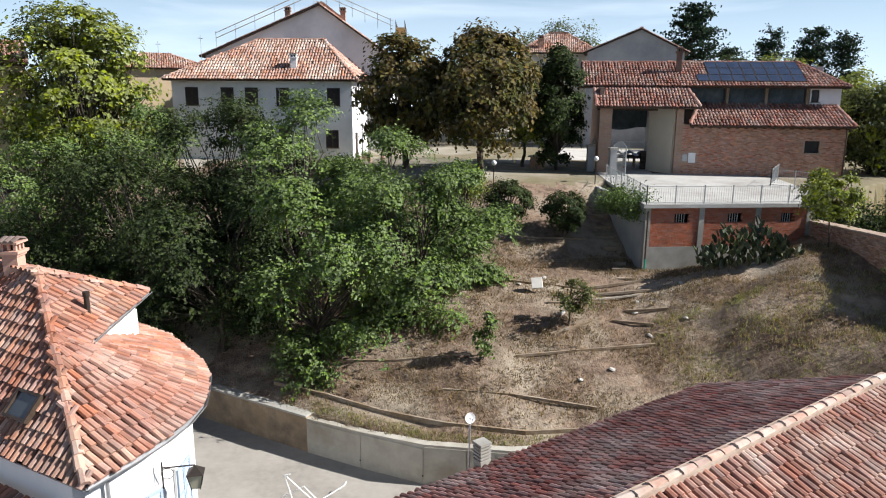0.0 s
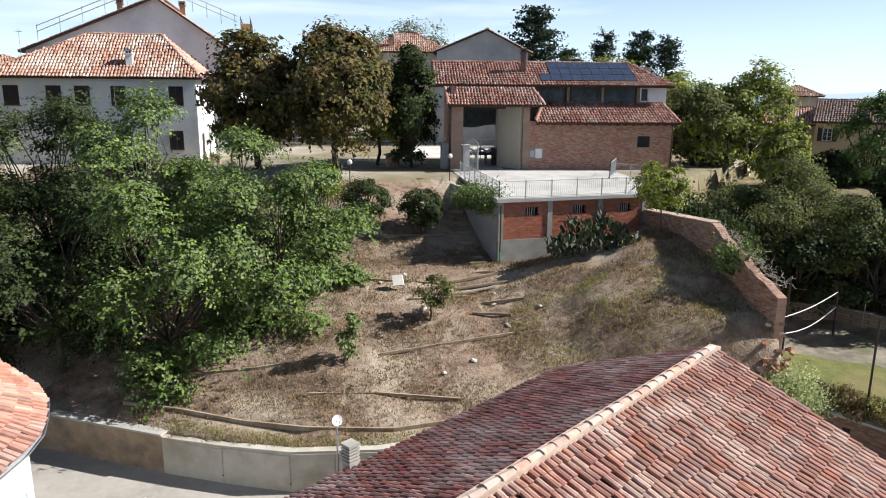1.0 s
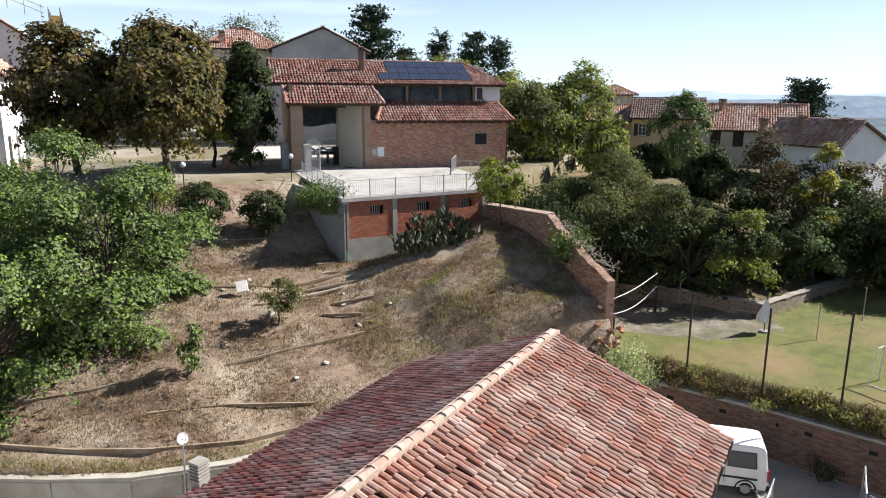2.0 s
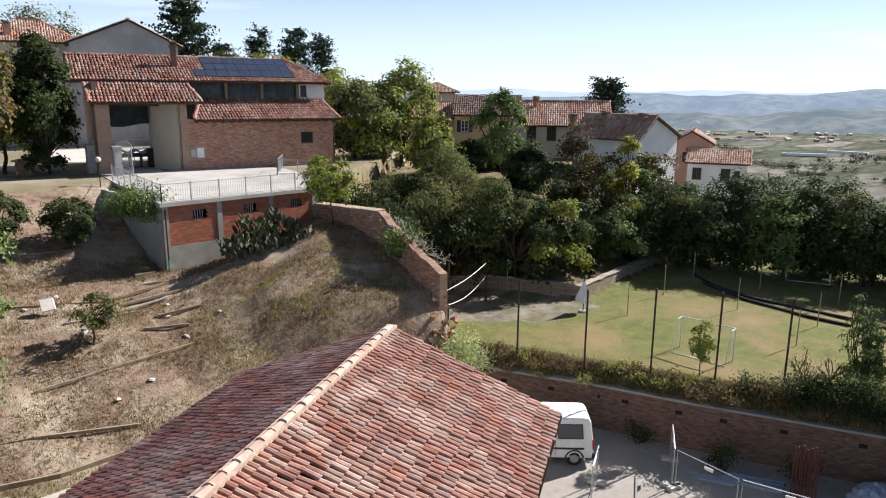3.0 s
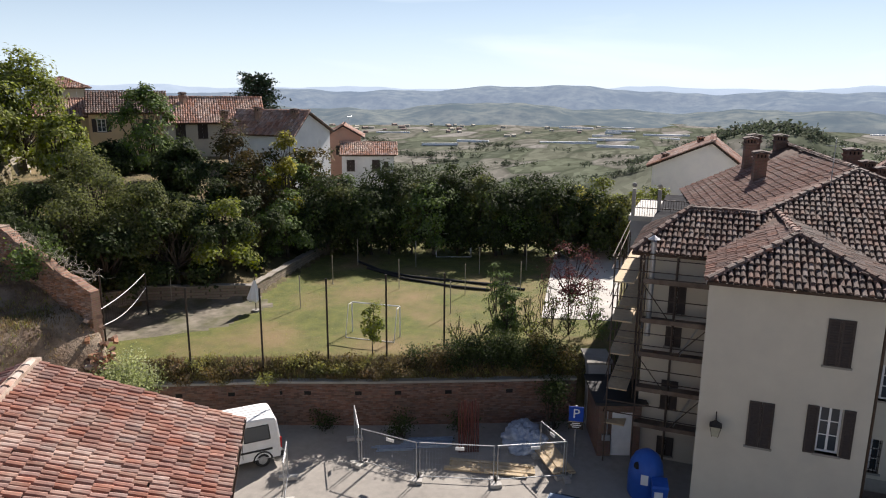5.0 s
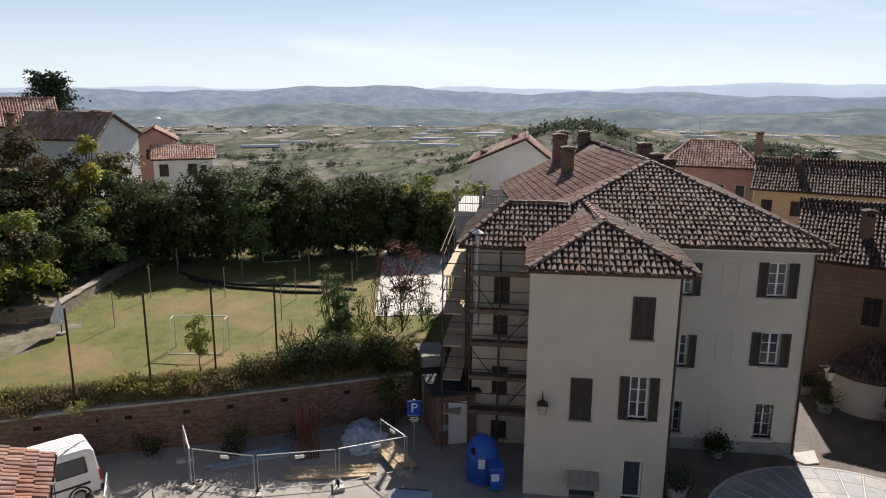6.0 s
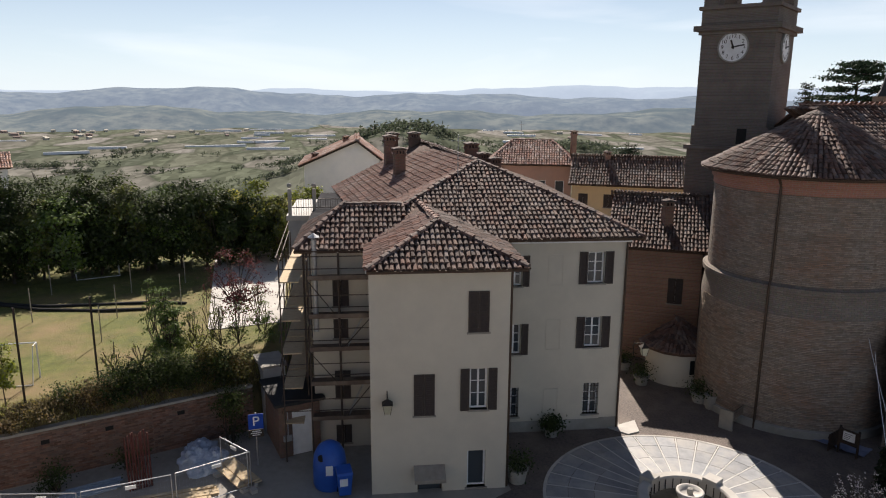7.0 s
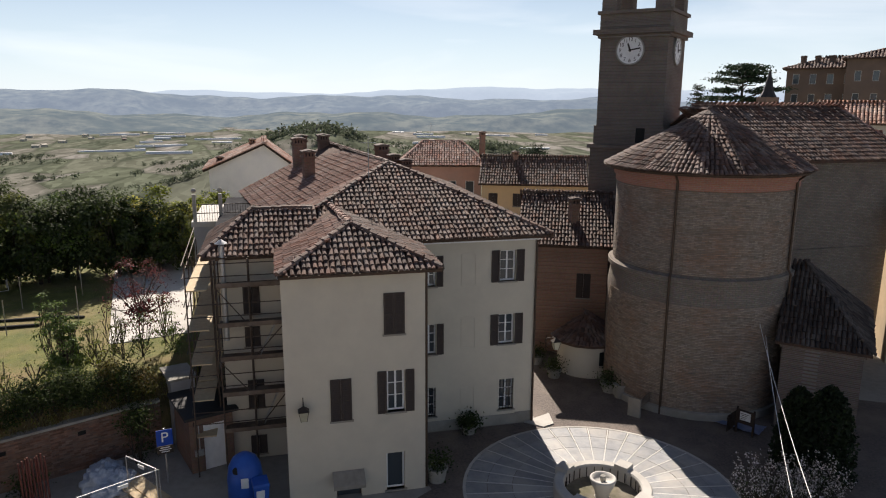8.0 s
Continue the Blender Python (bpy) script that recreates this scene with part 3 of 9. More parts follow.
def tile_places(poly, pitch, course, rnd):
    """Frames of the tiles on a roof slope; poly: eave corners first (left, right), then the top."""
    p0, p1 = Vector(poly[0]), Vector(poly[1])
    U = (p1 - p0).normalized()
    N = U.cross(Vector(poly[2]) - p0).normalized()
    S = N.cross(U)
    flat = [((Vector(p) - p0).dot(U), (Vector(p) - p0).dot(S)) for p in poly]
    lo, hi = min(p[0] for p in flat), max(p[0] for p in flat)
    top = max(p[1] for p in flat)
    i, j = np.meshgrid(np.arange(math.floor(lo / pitch), math.ceil(hi / pitch)), np.arange(0, math.ceil(top / course)))
    u, s = (i.ravel() + .5) * pitch, j.ravel() * course
    ok = inside(flat, u, np.minimum(s + course * .5, top - .02)) | inside(flat, u - pitch * .5, np.minimum(s + course * .3, top - .02)) | inside(flat, u + pitch * .5, np.minimum(s + course * .3, top - .02))
    u, s = u[ok], s[ok] - .06
    return p0, U, S, N, u + rnd.normal(0, .012, len(u)), s + rnd.normal(0, .02, len(u))


def tile_verts(pitch, course):
    """One arched tile in its own frame: across, up the slope, off the slope."""
    w0, w1, h0, h1 = pitch * .43, pitch * .37, pitch * .40, pitch * .35
    a = [(c * w0, 0, s * h0 + .035) for c, s in ARCH] + [(c * w1, course * 1.12, s * h1) for c, s in ARCH]
    f = [(k, k + 1, k + 6, k + 5) for k in range(4)] + [(0, 4, 3, 1), (1, 3, 2)]
    return np.array(a), [q[::-1] for q in f]


def tiles(parent, poly, mat, pitch=.21, course=.38, seed=1, name="tiles", pick=None, singles=300, piece=None):
    """Arched clay tiles on a slope. pick(x, y): the stretch whose tiles are laid one by one."""
    rnd = np.random.RandomState(seed)
    p0, U, S, N, u, s = tile_places(poly, pitch, course, rnd)
    tv, tf = tile_verts(pitch, course)
    frame3 = np.array([U, S, N])
    tw = rnd.normal(0, .035, len(u))
    base = np.array(p0) + u[:, None] * frame3[0] + s[:, None] * frame3[1] + rnd.uniform(.0, .02, len(u))[:, None] * frame3[2]
    alone = np.zeros(len(u), bool)
    if pick is not None:
        alone = np.zeros(len(u), bool)
        alone[np.argsort(pick(base[:, 0], base[:, 1]))[:singles]] = True
    loc = np.repeat(tv[None], len(u), 0)
    c, sn = np.cos(tw)[:, None], np.sin(tw)[:, None]
    loc = np.stack([loc[..., 0] * c - loc[..., 1] * sn, loc[..., 0] * sn + loc[..., 1] * c, loc[..., 2]], -1)
    pts = base[:, None, :] + loc @ frame3
    g = Geo()
    g.v = [tuple(p) for p in pts[~alone].reshape(-1, 3).tolist()]
    k = int((~alone).sum())
    g.f = [tuple(q + 10 * n for q in t) for n in range(k) for t in tf]
    o = g.ob(name, mat, parent)
    o["kind"] = "stuff"
    if alone.any():
        one = None
        for b, t in zip(base[alone], tw[alone]):
            m = Matrix([[U[q], S[q], N[q], b[q]] for q in range(3)] + [[0, 0, 0, 1]]) @ Matrix.Rotation(t, 4, "Z")
            if one is None:
                g = Geo().add(tv.tolist(), tf)
                one = g.ob("tile", piece or M["tile_ob"], parent, m=m)
            else:
                share("tile", one, parent, m)
    return o


def ridge_caps(parent, lines, mat, r=.14, length=.42, name="ridge_tiles", bed=None):
    g = Geo()
    rnd = random.Random(len(lines))
    for a, b in lines:
        a, b = Vector(a), Vector(b)
        d = b - a
        n = max(1, round(d.length / length))
        d.normalize()
        side = d.cross(Vector((0, 0, 1))).normalized()
        up = side.cross(d)
        for k in range(n):
            p = a + d * (k * length)
            j = side * rnd.uniform(-.015, .015) + up * rnd.uniform(-.005, .02)
            v = [p + j + side * (c * r) + up * (s * r * .8 + .05) for c, s in ARCH] + [p + j + d * length * 1.1 + side * (c * r * .85) + up * (s * r * .68 + .03) for c, s in ARCH]
            g.add(v, [(q, q + 1, q + 6, q + 5) for q in range(4)] + [(0, 4, 3, 1), (1, 3, 2)])
    o = g.ob(name, mat, parent)
    if bed:
        gb = Geo()
        for a, b in lines:
            gb.bar(Vector(a) + Vector((0, 0, .03)), Vector(b) + Vector((0, 0, .03)), r * 2.5, .10)
        gb.ob("ridge_mortar", bed, parent)
    return o


def slope(parent, poly, mat, seed=1, pitch=.21, course=.38, thick=.12, pick=None, singles=300, piece=None, deck="deck"):
    """A roof slope: deck and tiles."""
    n = (Vector(poly[1]) - Vector(poly[0])).cross(Vector(poly[2]) - Vector(poly[0])).normalized()
    Geo().slab([Vector(p) - n * .02 for p in poly], thick).ob("roof_deck", M[deck], parent)
    tiles(parent, poly, mat, pitch, course, seed, pick=pick, singles=singles, piece=piece)


def gutter(parent, a, b, mat=None, r=.07):
    a, b = Vector(a), Vector(b)
    d = (b - a).normalized()
    side = d.cross(Vector((0, 0, 1)))
    g, n = Geo(), 5
    ring = [side * (math.cos(radians(180 + 36 * k)) * r) + Vector((0, 0, math.sin(radians(180 + 36 * k)) * r)) for k in range(6)]
    out = [q * 1.15 for q in ring]
    g.add([a + q for q in ring] + [b + q for q in ring] + [a + q for q in out] + [b + q for q in out],
          [(k, k + 1, k + 7, k + 6) for k in range(5)] + [(12 + k, 18 + k, 19 + k, 13 + k) for k in range(5)] + [(0, 6, 18, 12), (5, 17, 23, 11)])
    return g.ob("gutter", mat or M["copper"], parent)


def downpipe(parent, x, y, z0, z1, mat=None, r=.05):
    return Geo().tube([(x, y, z0), (x, y, z1 - .3), (x, y + .05, z1)], r, 8).ob("downpipe", mat or M["copper"], parent)


def wall_frame(L, W, side):
    """The frame of a wall: x along it as seen from outside, y into the wall."""
    return {"front": Matrix.Identity(4), "right": pose(L, 0, 0, 0, 0, 90), "back": pose(L, W, 0, 0, 0, 180), "left": pose(0, W, 0, 0, 0, -90)}[side]


def shutter_leaf(parent, x0, x1, y, z0, z1, m, mat, slats=True):
    g = Geo()
    t = .045
    g.box(x0, x0 + .07, y - t, y, z0, z1, m).box(x1 - .07, x1, y - t, y, z0, z1, m)
    for z in (z0, (z0 + z1) / 2 - .035, z1 - .07):
        g.box(x0 + .07, x1 - .07, y - t, y, z, z + .07, m)
    n = max(4, int((z1 - z0) / .09))
    for k in range(n):
        z = z0 + .05 + (z1 - z0 - .1) * k / n
        g.add([m @ Vector(p) for p in ((x0 + .07, y - .005, z + .06), (x1 - .07, y - .005, z + .06), (x1 - .07, y - .04, z), (x0 + .07, y - .04, z))], [(0, 1, 2, 3)])
    g.box(x0 + .07, x1 - .07, y - .012, y - .002, z0, z1, m)
    return g.ob("shutter", mat, parent)


def window(parent, m, x, z, w, h, style, frame_mat=None, shutter_mat=None, deep=.18):
    """A window in a wall opening: frame, glass, and shutters open, shut or none, or an iron grille."""
    fm, sm = frame_mat or M["white_paint"], shutter_mat or M["shutter"]
    g = Geo()
    f = .07
    y0, y1 = deep, deep + .06
    g.box(x, x + f, y0, y1, z, z + h, m).box(x + w - f, x + w, y0, y1, z, z + h, m)
    g.box(x + f, x + w - f, y0, y1, z, z + f, m).box(x + f, x + w - f, y0, y1, z + h - f, z + h, m)
    if style != "plain":
        g.box(x + w / 2 - .035, x + w / 2 + .035, y0 - .004, y1, z + f, z + h - f, m)
        for q in (.36, .66):
            g.box(x + f, x + w / 2 - .035, y0 + .01, y1 - .01, z + h * q, z + h * q + .03, m).box(x + w / 2 + .035, x + w - f, y0 + .01, y1 - .01, z + h * q, z + h * q + .03, m)
    o = g.ob("window", fm, parent)
    Geo().box(x + f, x + w - f, y0 + .025, y0 + .035, z + f, z + h - f, m).ob("pane", M["glass"], o)
    Geo().box(x - .08, x + w + .08, -.06, deep, z - .07, z, m).ob("sill", M["stone"], o)
    if style == "open":
        shutter_leaf(o, x - w / 2 - .02, x - .02, -.012, z - .02, z + h + .02, m, sm)
        shutter_leaf(o, x + w + .02, x + w * 1.5 + .02, -.012, z - .02, z + h + .02, m, sm)
    elif style == "shut":
        shutter_leaf(o, x - .03, x + w / 2 - .004, -.004, z - .03, z + h + .03, m, sm)
        shutter_leaf(o, x + w / 2 + .004, x + w + .03, -.004, z - .03, z + h + .03, m, sm)
    elif style == "grille":
        gg = Geo()
        for k in range(5):
            gg.rod(m @ Vector((x + w * (k + .5) / 5, .03, z)), m @ Vector((x + w * (k + .5) / 5, .03, z + h)), .012, n=4)
        for k in range(5):
            gg.rod(m @ Vector((x, .03, z + h * (k + .5) / 5)), m @ Vector((x + w, .03, z + h * (k + .5) / 5)), .012, n=4)
        gg.ob("grille", M["iron"], o)
    return o


def house(name, label, m, L, W, H, roof, wall_mat, tile_mat, wins=None, rise=2.0, over=.45, hips=None, pitch=.25, course=.45, seed=1, category="house", base=-.6, verge=.3, door=None):
    """A house: four walls with real openings, windows, and a tiled roof. x runs along the front, y to the back."""
    wins = wins or {}
    e = thing(name, label, category, m)
    t = .4
    for side in ("front", "right", "back", "left"):
        wm = wall_frame(L, W, side)
        length = L if side in ("front", "back") else W
        a, b = ((0, 0), (L, 0)) if side == "front" else ((L, t), (L, W - t)) if side == "right" else ((L, W), (0, W)) if side == "back" else ((0, W - t), (0, t))
        off = 0 if side in ("front", "back") else t
        holes = [(x - off, x - off + w, z, z + h) for x, z, w, h, s in wins.get(side, ()) if s != "blind"]
        g = Geo().wall(a, b, base, H, t, holes)
        if roof == "gable_y" and side in ("front", "back"):
            pk = (hips or L / 2) if side == "front" else L - (hips or L / 2)
            g.add([wm @ Vector(p) for p in ((0, 0, H), (L, 0, H), (pk, 0, H + rise), (0, t, H), (L, t, H), (pk, t, H + rise))], [(0, 1, 2), (4, 3, 5), (1, 4, 5, 2), (3, 0, 2, 5)])
        if roof == "gable_x" and side in ("left", "right"):
            g.add([wm @ Vector(p) for p in ((0, 0, H), (W, 0, H), (W / 2, 0, H + rise), (0, t, H), (W, t, H), (W / 2, t, H + rise))], [(0, 1, 2), (4, 3, 5), (1, 4, 5, 2), (3, 0, 2, 5)])
        g.ob("wall", wall_mat, e)
        for x, z, w, h, s in wins.get(side, ()):
            if s == "blind":
                gb = Geo()
                for bx in ((x, x + w, z + h - .05, z + h), (x, x + w, z, z + .05), (x, x + .05, z + .05, z + h - .05), (x + w - .05, x + w, z + .05, z + h - .05)):
                    gb.box(bx[0], bx[1], -.025, 0, bx[2], bx[3], wm)
                gb.ob("blind_window", wall_mat, e)
            else:
                window(e, wm, x, z, w, h, s)
    o = over
    if roof == "gable_x":
        k = rise * o / (W / 2)
        slope(e, [(-verge, -o, H - k), (L + verge, -o, H - k), (L + verge, W / 2, H + rise), (-verge, W / 2, H + rise)], tile_mat, seed, pitch, course)
        slope(e, [(L + verge, W + o, H - k), (-verge, W + o, H - k), (-verge, W / 2, H + rise), (L + verge, W / 2, H + rise)], tile_mat, seed + 1, pitch, course)
        ridge_caps(e, [((-verge, W / 2, H + rise), (L + verge, W / 2, H + rise))], tile_mat)
        gutter(e, (-verge, -o - .05, H - k), (L + verge, -o - .05, H - k))
    elif roof == "gable_y":
        pk = hips or L / 2
        kl, kr = rise * o / pk, rise * o / (L - pk)
        slope(e, [(-o, W + verge, H - kl), (-o, -verge, H - kl), (pk, -verge, H + rise), (pk, W + verge, H + rise)], tile_mat, seed, pitch, course)
        slope(e, [(L + o, -verge, H - kr), (L + o, W + verge, H - kr), (pk, W + verge, H + rise), (pk, -verge, H + rise)], tile_mat, seed + 1, pitch, course)
        ridge_caps(e, [((pk, -verge, H + rise), (pk, W + verge, H + rise))], tile_mat)
        g = Geo()
        for a, b in (((-o, -verge - .03, H - kl), (pk, -verge - .03, H + rise)), ((L + o, -verge - .03, H - kr), (pk, -verge - .03, H + rise))):
            g.bar(Vector(a) - Vector((0, 0, .06)), Vector(b) - Vector((0, 0, .06)), .05, .16)
        g.ob("verge_board", M["wood_dark"], e)
    elif roof == "hip":
        h0, h1 = hips or (W / 2, W / 2)
        k = rise * o / (W / 2)
        A, B, C, D = (-o, -o, H - k), (L + o, -o, H - k), (L + o, W + o, H - k), (-o, W + o, H - k)
        R0, R1 = (h0, W / 2, H + rise), (L - h1, W / 2, H + rise)
        for n_, pl in enumerate(([A, B, R1, R0], [B, C, R1], [C, D, R0, R1], [D, A, R0])):
            slope(e, pl, tile_mat, seed + n_, pitch, course)
        ridge_caps(e, [(R0, R1), (A, R0), (B, R1), (C, R1), (D, R0)], tile_mat)
        gutter(e, (-o, -o - .05, H - k), (L + o, -o - .05, H - k))
    return e


def chimney(name, label, m, w=.55, d=.55, h=1.3, mat=None, cap="tiles", group=""):
    """A chimney with a shaft, a corbelled head pierced by smoke holes, and a cap of tiles."""
    e = thing(name, label, "chimney", m, group)
    mat = mat or M["brick_old"]
    Geo().box(-w / 2, w / 2, -d / 2, d / 2, -.8, h - .1).ob("shaft", mat, e)
    for k, (o, z0, z1) in enumerate(((.04, h - .1, h - .03), (.085, h - .03, h + .05))):
        Geo().box(-w / 2 - o, w / 2 + o, -d / 2 - o, d / 2 + o, z0, z1).ob("collar", mat, e)
    z0, z1 = h + .05, h + .24
    nx, ny = max(2, round(w / .2)), max(2, round(d / .2))
    spots = {(i / nx, j / ny) for i in range(nx + 1) for j in range(ny + 1) if i in (0, nx) or j in (0, ny)}
    for u, v in sorted(spots):
        x, y = -w / 2 + .03 + (w - .06) * u, -d / 2 + .03 + (d - .06) * v
        o = min(.05, w * .09)
        Geo().box(x - o, x + o, y - o, y + o, z0, z1).ob("pier", mat, e)
    Geo().box(-w / 2 + .09, w / 2 - .09, -d / 2 + .09, d / 2 - .09, z0, z1 - .01).ob("flue", M["dark_hole"], e)
    Geo().box(-w / 2 - .08, w / 2 + .08, -d / 2 - .08, d / 2 + .08, z1, z1 + .05).ob("cap_slab", mat, e)
    n = max(3, round(w / .17))
    for k in range(n):
        x = -w / 2 - .04 + (w + .08) * (k + .5) / n
        r = (w + .16) / n * .42
        for s_ in (-1, 1):
            Geo().add([(x + c * r, s_ * (d / 2 + .12), z1 + .05 + q * r * .8) for c, q in ARCH] + [(x + c * r, 0, z1 + .13 + q * r * .8) for c, q in ARCH],
                  [((a, a + 1, a + 6, a + 5) if s_ < 0 else (a + 5, a + 6, a + 1, a)) for a in range(4)] + [(0, 4, 3, 1), (1, 3, 2)]).ob("cap_tile", M["tile_dark"], e)
    return e


def brick_pieces(parent, place, length, z0, top, holes, mat, mat_ob, near=None, size=(.26, .075), gap=.012, proud=.02, seed=1, drop=.0):
    """Single bricks set on a wall face. place(u, z): the frame at that spot, x along the wall and y out of it; top(u): the upper edge.
    Those nearest to the stretch near (u, z) are objects of their own, the rest one joined skin."""
    rnd = random.Random(seed)
    bw, bh = size
    spots, row = [], 0
    z = z0
    while True:
        u = -(row % 2) * bw / 2
        some = False
        while u < length:
            a, b = max(u, 0) + gap / 2, min(u + bw, length) - gap / 2
            mid = (a + b) / 2
            if b - a > .06 and z + bh <= top(mid):
                some = True
                if not any(h[0] < b and h[1] > a and h[2] < z + bh and h[3] > z for h in holes) and rnd.random() > drop:
                    spots.append((mid, z + bh / 2, b - a, bh - gap, proud * rnd.uniform(.3, 1.2)))
            u += bw
        z += bh
        row += 1
        if not some and z > z0 + .5:
            break
    one = set()
    if near:
        order = sorted(range(len(spots)), key=lambda k: abs(spots[k][0] - near[0]) + 2 * abs(spots[k][1] - near[1]))
        one = set([k for k in order if abs(spots[k][2] - (bw - gap)) < .002][:280])
    g, first = Geo(), None
    for k, (u, z, w, h, p) in enumerate(spots):
        m = place(u, z) @ Matrix.Rotation(rnd.uniform(-.012, .012), 4, "Y")
        if k in one:
            mm = m @ Matrix.Translation((0, p - proud, 0))
            if first is None:
                first = Geo().box(-w / 2, w / 2, -.04, proud, -h / 2, h / 2).ob("brick", mat_ob, parent, m=mm)
            else:
                share("brick", first, parent, mm)
        else:
            v = [(x, y, zz) for y in (0, p) for zz in (-h / 2, h / 2) for x in (-w / 2, w / 2)]
            g.add([m @ Vector(q) for q in v], [(4, 6, 7, 5), (0, 2, 6, 4), (1, 5, 7, 3), (2, 3, 7, 6), (0, 4, 5, 1)])
    if g.v:
        o = g.ob("brick_facing", mat, parent)
        o["kind"] = "stuff"


def straight(p0, p1):
    """Frames along a wall from p0 to p1 (left to right seen from outside)."""
    a, b = Vector((*p0, 0)), Vector((*p1, 0))
    d = (b - a).normalized()
    n = Vector((d.y, -d.x, 0))
    return lambda u, z: Matrix([[d.x, n.x, 0, a.x + d.x * u], [d.y, n.y, 0, a.y + d.y * u], [0, 0, 1, z], [0, 0, 0, 1]])


def brick_mats(name, c1, c2, stain, vary=.3):
    return tuple(surf(f"{name}_{k}", c1, c2, 6, stain, .7, rough=.92, bump=.4, bscale=40, vary=vary, per=k, amount=.8, spec=.15) for k in ("island", "object"))

# ---- walls of the terrain ----
def wall_run(name, label, line, tops, bottom, t, mat, cap=None, cap_mat=None, rough=0.0, seed=0):
    """A free wall along a line, its top at the given heights, with a coping."""
    e = thing(name, label, "wall", pose(0, 0, 0), kind="structure")
    g, gc = Geo(), Geo()
    rnd = random.Random(seed)
    for k in range(len(line) - 1):
        a, b = Vector((*line[k], 0)), Vector((*line[k + 1], 0))
        d = b - a
        n = max(1, int(d.length / .5)) if rough else 1
        side = Vector((-d.y, d.x, 0)).normalized() * t
        zs = [tops[k] + (tops[k + 1] - tops[k]) * i / n + (rnd.uniform(-rough, rough) if rough else 0) for i in range(n + 1)]
        for i in range(n):
            p, q = a + d * (i / n), a + d * ((i + 1) / n)
            v = [p, q, q + side, p + side]
            g.add([(w.x, w.y, bottom) for w in v] + [(v[0].x, v[0].y, zs[i]), (v[1].x, v[1].y, zs[i + 1]), (v[2].x, v[2].y, zs[i + 1]), (v[3].x, v[3].y, zs[i])],
                  [(0, 1, 5, 4), (1, 2, 6, 5), (2, 3, 7, 6), (3, 0, 4, 7), (4, 5, 6, 7)])
            if cap:
                s2 = side.normalized() * .05
                v = [p - s2, q - s2, q + side + s2, p + side + s2]
                gc.add([(v[0].x, v[0].y, zs[i]), (v[1].x, v[1].y, zs[i + 1]), (v[2].x, v[2].y, zs[i + 1]), (v[3].x, v[3].y, zs[i])] + [(v[0].x, v[0].y, zs[i] + cap), (v[1].x, v[1].y, zs[i + 1] + cap), (v[2].x, v[2].y, zs[i + 1] + cap), (v[3].x, v[3].y, zs[i] + cap)],
                       [(0, 1, 5, 4), (1, 2, 6, 5), (2, 3, 7, 6), (3, 0, 4, 7), (4, 5, 6, 7), (3, 2, 1, 0)])
    g.ob("wall_body", mat, e)
    if cap:
        gc.ob("coping", cap_mat or mat, e)
    return e


M["stucco_stained"] = surf("stained_ochre_stucco", (.33, .25, .165), (.21, .15, .095), .9, (.13, .10, .075), .8, bump=.35, bscale=14, amount=.95)
wall_run("wall_road_stucco", "stained ochre stucco retaining wall beside the road", LOW_WALL[:5], [1.6, 1.6, 1.6, 1.6, 1.6], -.3, .4, M["stucco_stained"], .08, M["concrete"])
M["concrete_stained"] = surf("stained_cast_concrete", (.43, .405, .35), (.36, .335, .285), 1.4, (.24, .205, .155), .55, bump=.35, bscale=18, amount=.8)
concrete_wall = wall_run("wall_road_concrete", "pale board-cast concrete retaining wall with panel joints", LOW_WALL[4:], [1.55, 1.6, 1.68, 1.7, 1.75, 1.8, 1.9, 2.3], -.3, .35, M["concrete_stained"])
for (ax, ay), (bx, by), z0, z1 in zip(LOW_WALL[4:9], LOW_WALL[5:10], [1.55, 1.6, 1.68, 1.7, 1.75], [1.6, 1.68, 1.7, 1.75, 1.8]):
    a, b = Vector((ax, ay, 0)), Vector((bx, by, 0))
    d = b - a
    n = max(1, round(d.length / 1.9))
    nrm = Vector((d.y, -d.x, 0)).normalized() * .03
    for k in range(n):
        p, q = a + d * ((k + .012) / n), a + d * ((k + .988) / n)
        zt = z0 + (z1 - z0) * k / n - .1
        v = [p, q, q + nrm, p + nrm]
        Geo().add([(w.x, w.y, -.2) for w in v] + [(w.x, w.y, zt) for w in v], [(3, 2, 6, 7), (2, 1, 5, 6), (0, 3, 7, 4), (7, 6, 5, 4)]).ob("panel", M["concrete_stained"], concrete_wall)
        Geo().rod((q + nrm).to_tuple()[:2] + (.35,), (q + nrm * 1.8).to_tuple()[:2] + (.35,), .03, n=8).ob("weep_hole", M["dark_hole"], concrete_wall)
pitch_wall = wall_run("wall_pitch_brick", "weathered brick retaining wall below the pitch", FIELD_WALL, [2.05, 2.07, 2.07, 2.07, 2.07, 2.07], -.3, .4, M["brick_rw"], .10, M["concrete"])
OLD_FACE = [(x - .42, y) for x, y in OLD_WALL]
old_wall = wall_run("wall_old_brick", "crumbling old brick garden wall stepping down the slope", OLD_FACE, OLD_TOPS, 3.0, .45, M["brick_old"], rough=.09, seed=5)
(ax, ay), (bx, by) = OLD_FACE[:2]
for k in range(9):
    p, q = k / 9, (k + .985) / 9
    z0, z1 = [OLD_TOPS[0] + (OLD_TOPS[1] - OLD_TOPS[0]) * w + .05 for w in (p, q)]
    cap = Geo().slab([(ax - .07, ay + (by - ay) * q, z1 + .0), (ax + .5, ay + (by - ay) * q, z1 + .04), (ax + .5, ay + (by - ay) * p, z0 + .05), (ax - .05 - .04 * (k % 3), ay + (by - ay) * p, z0 + .01)], .09)
    cap.ob("coping", M["mortar"], old_wall)
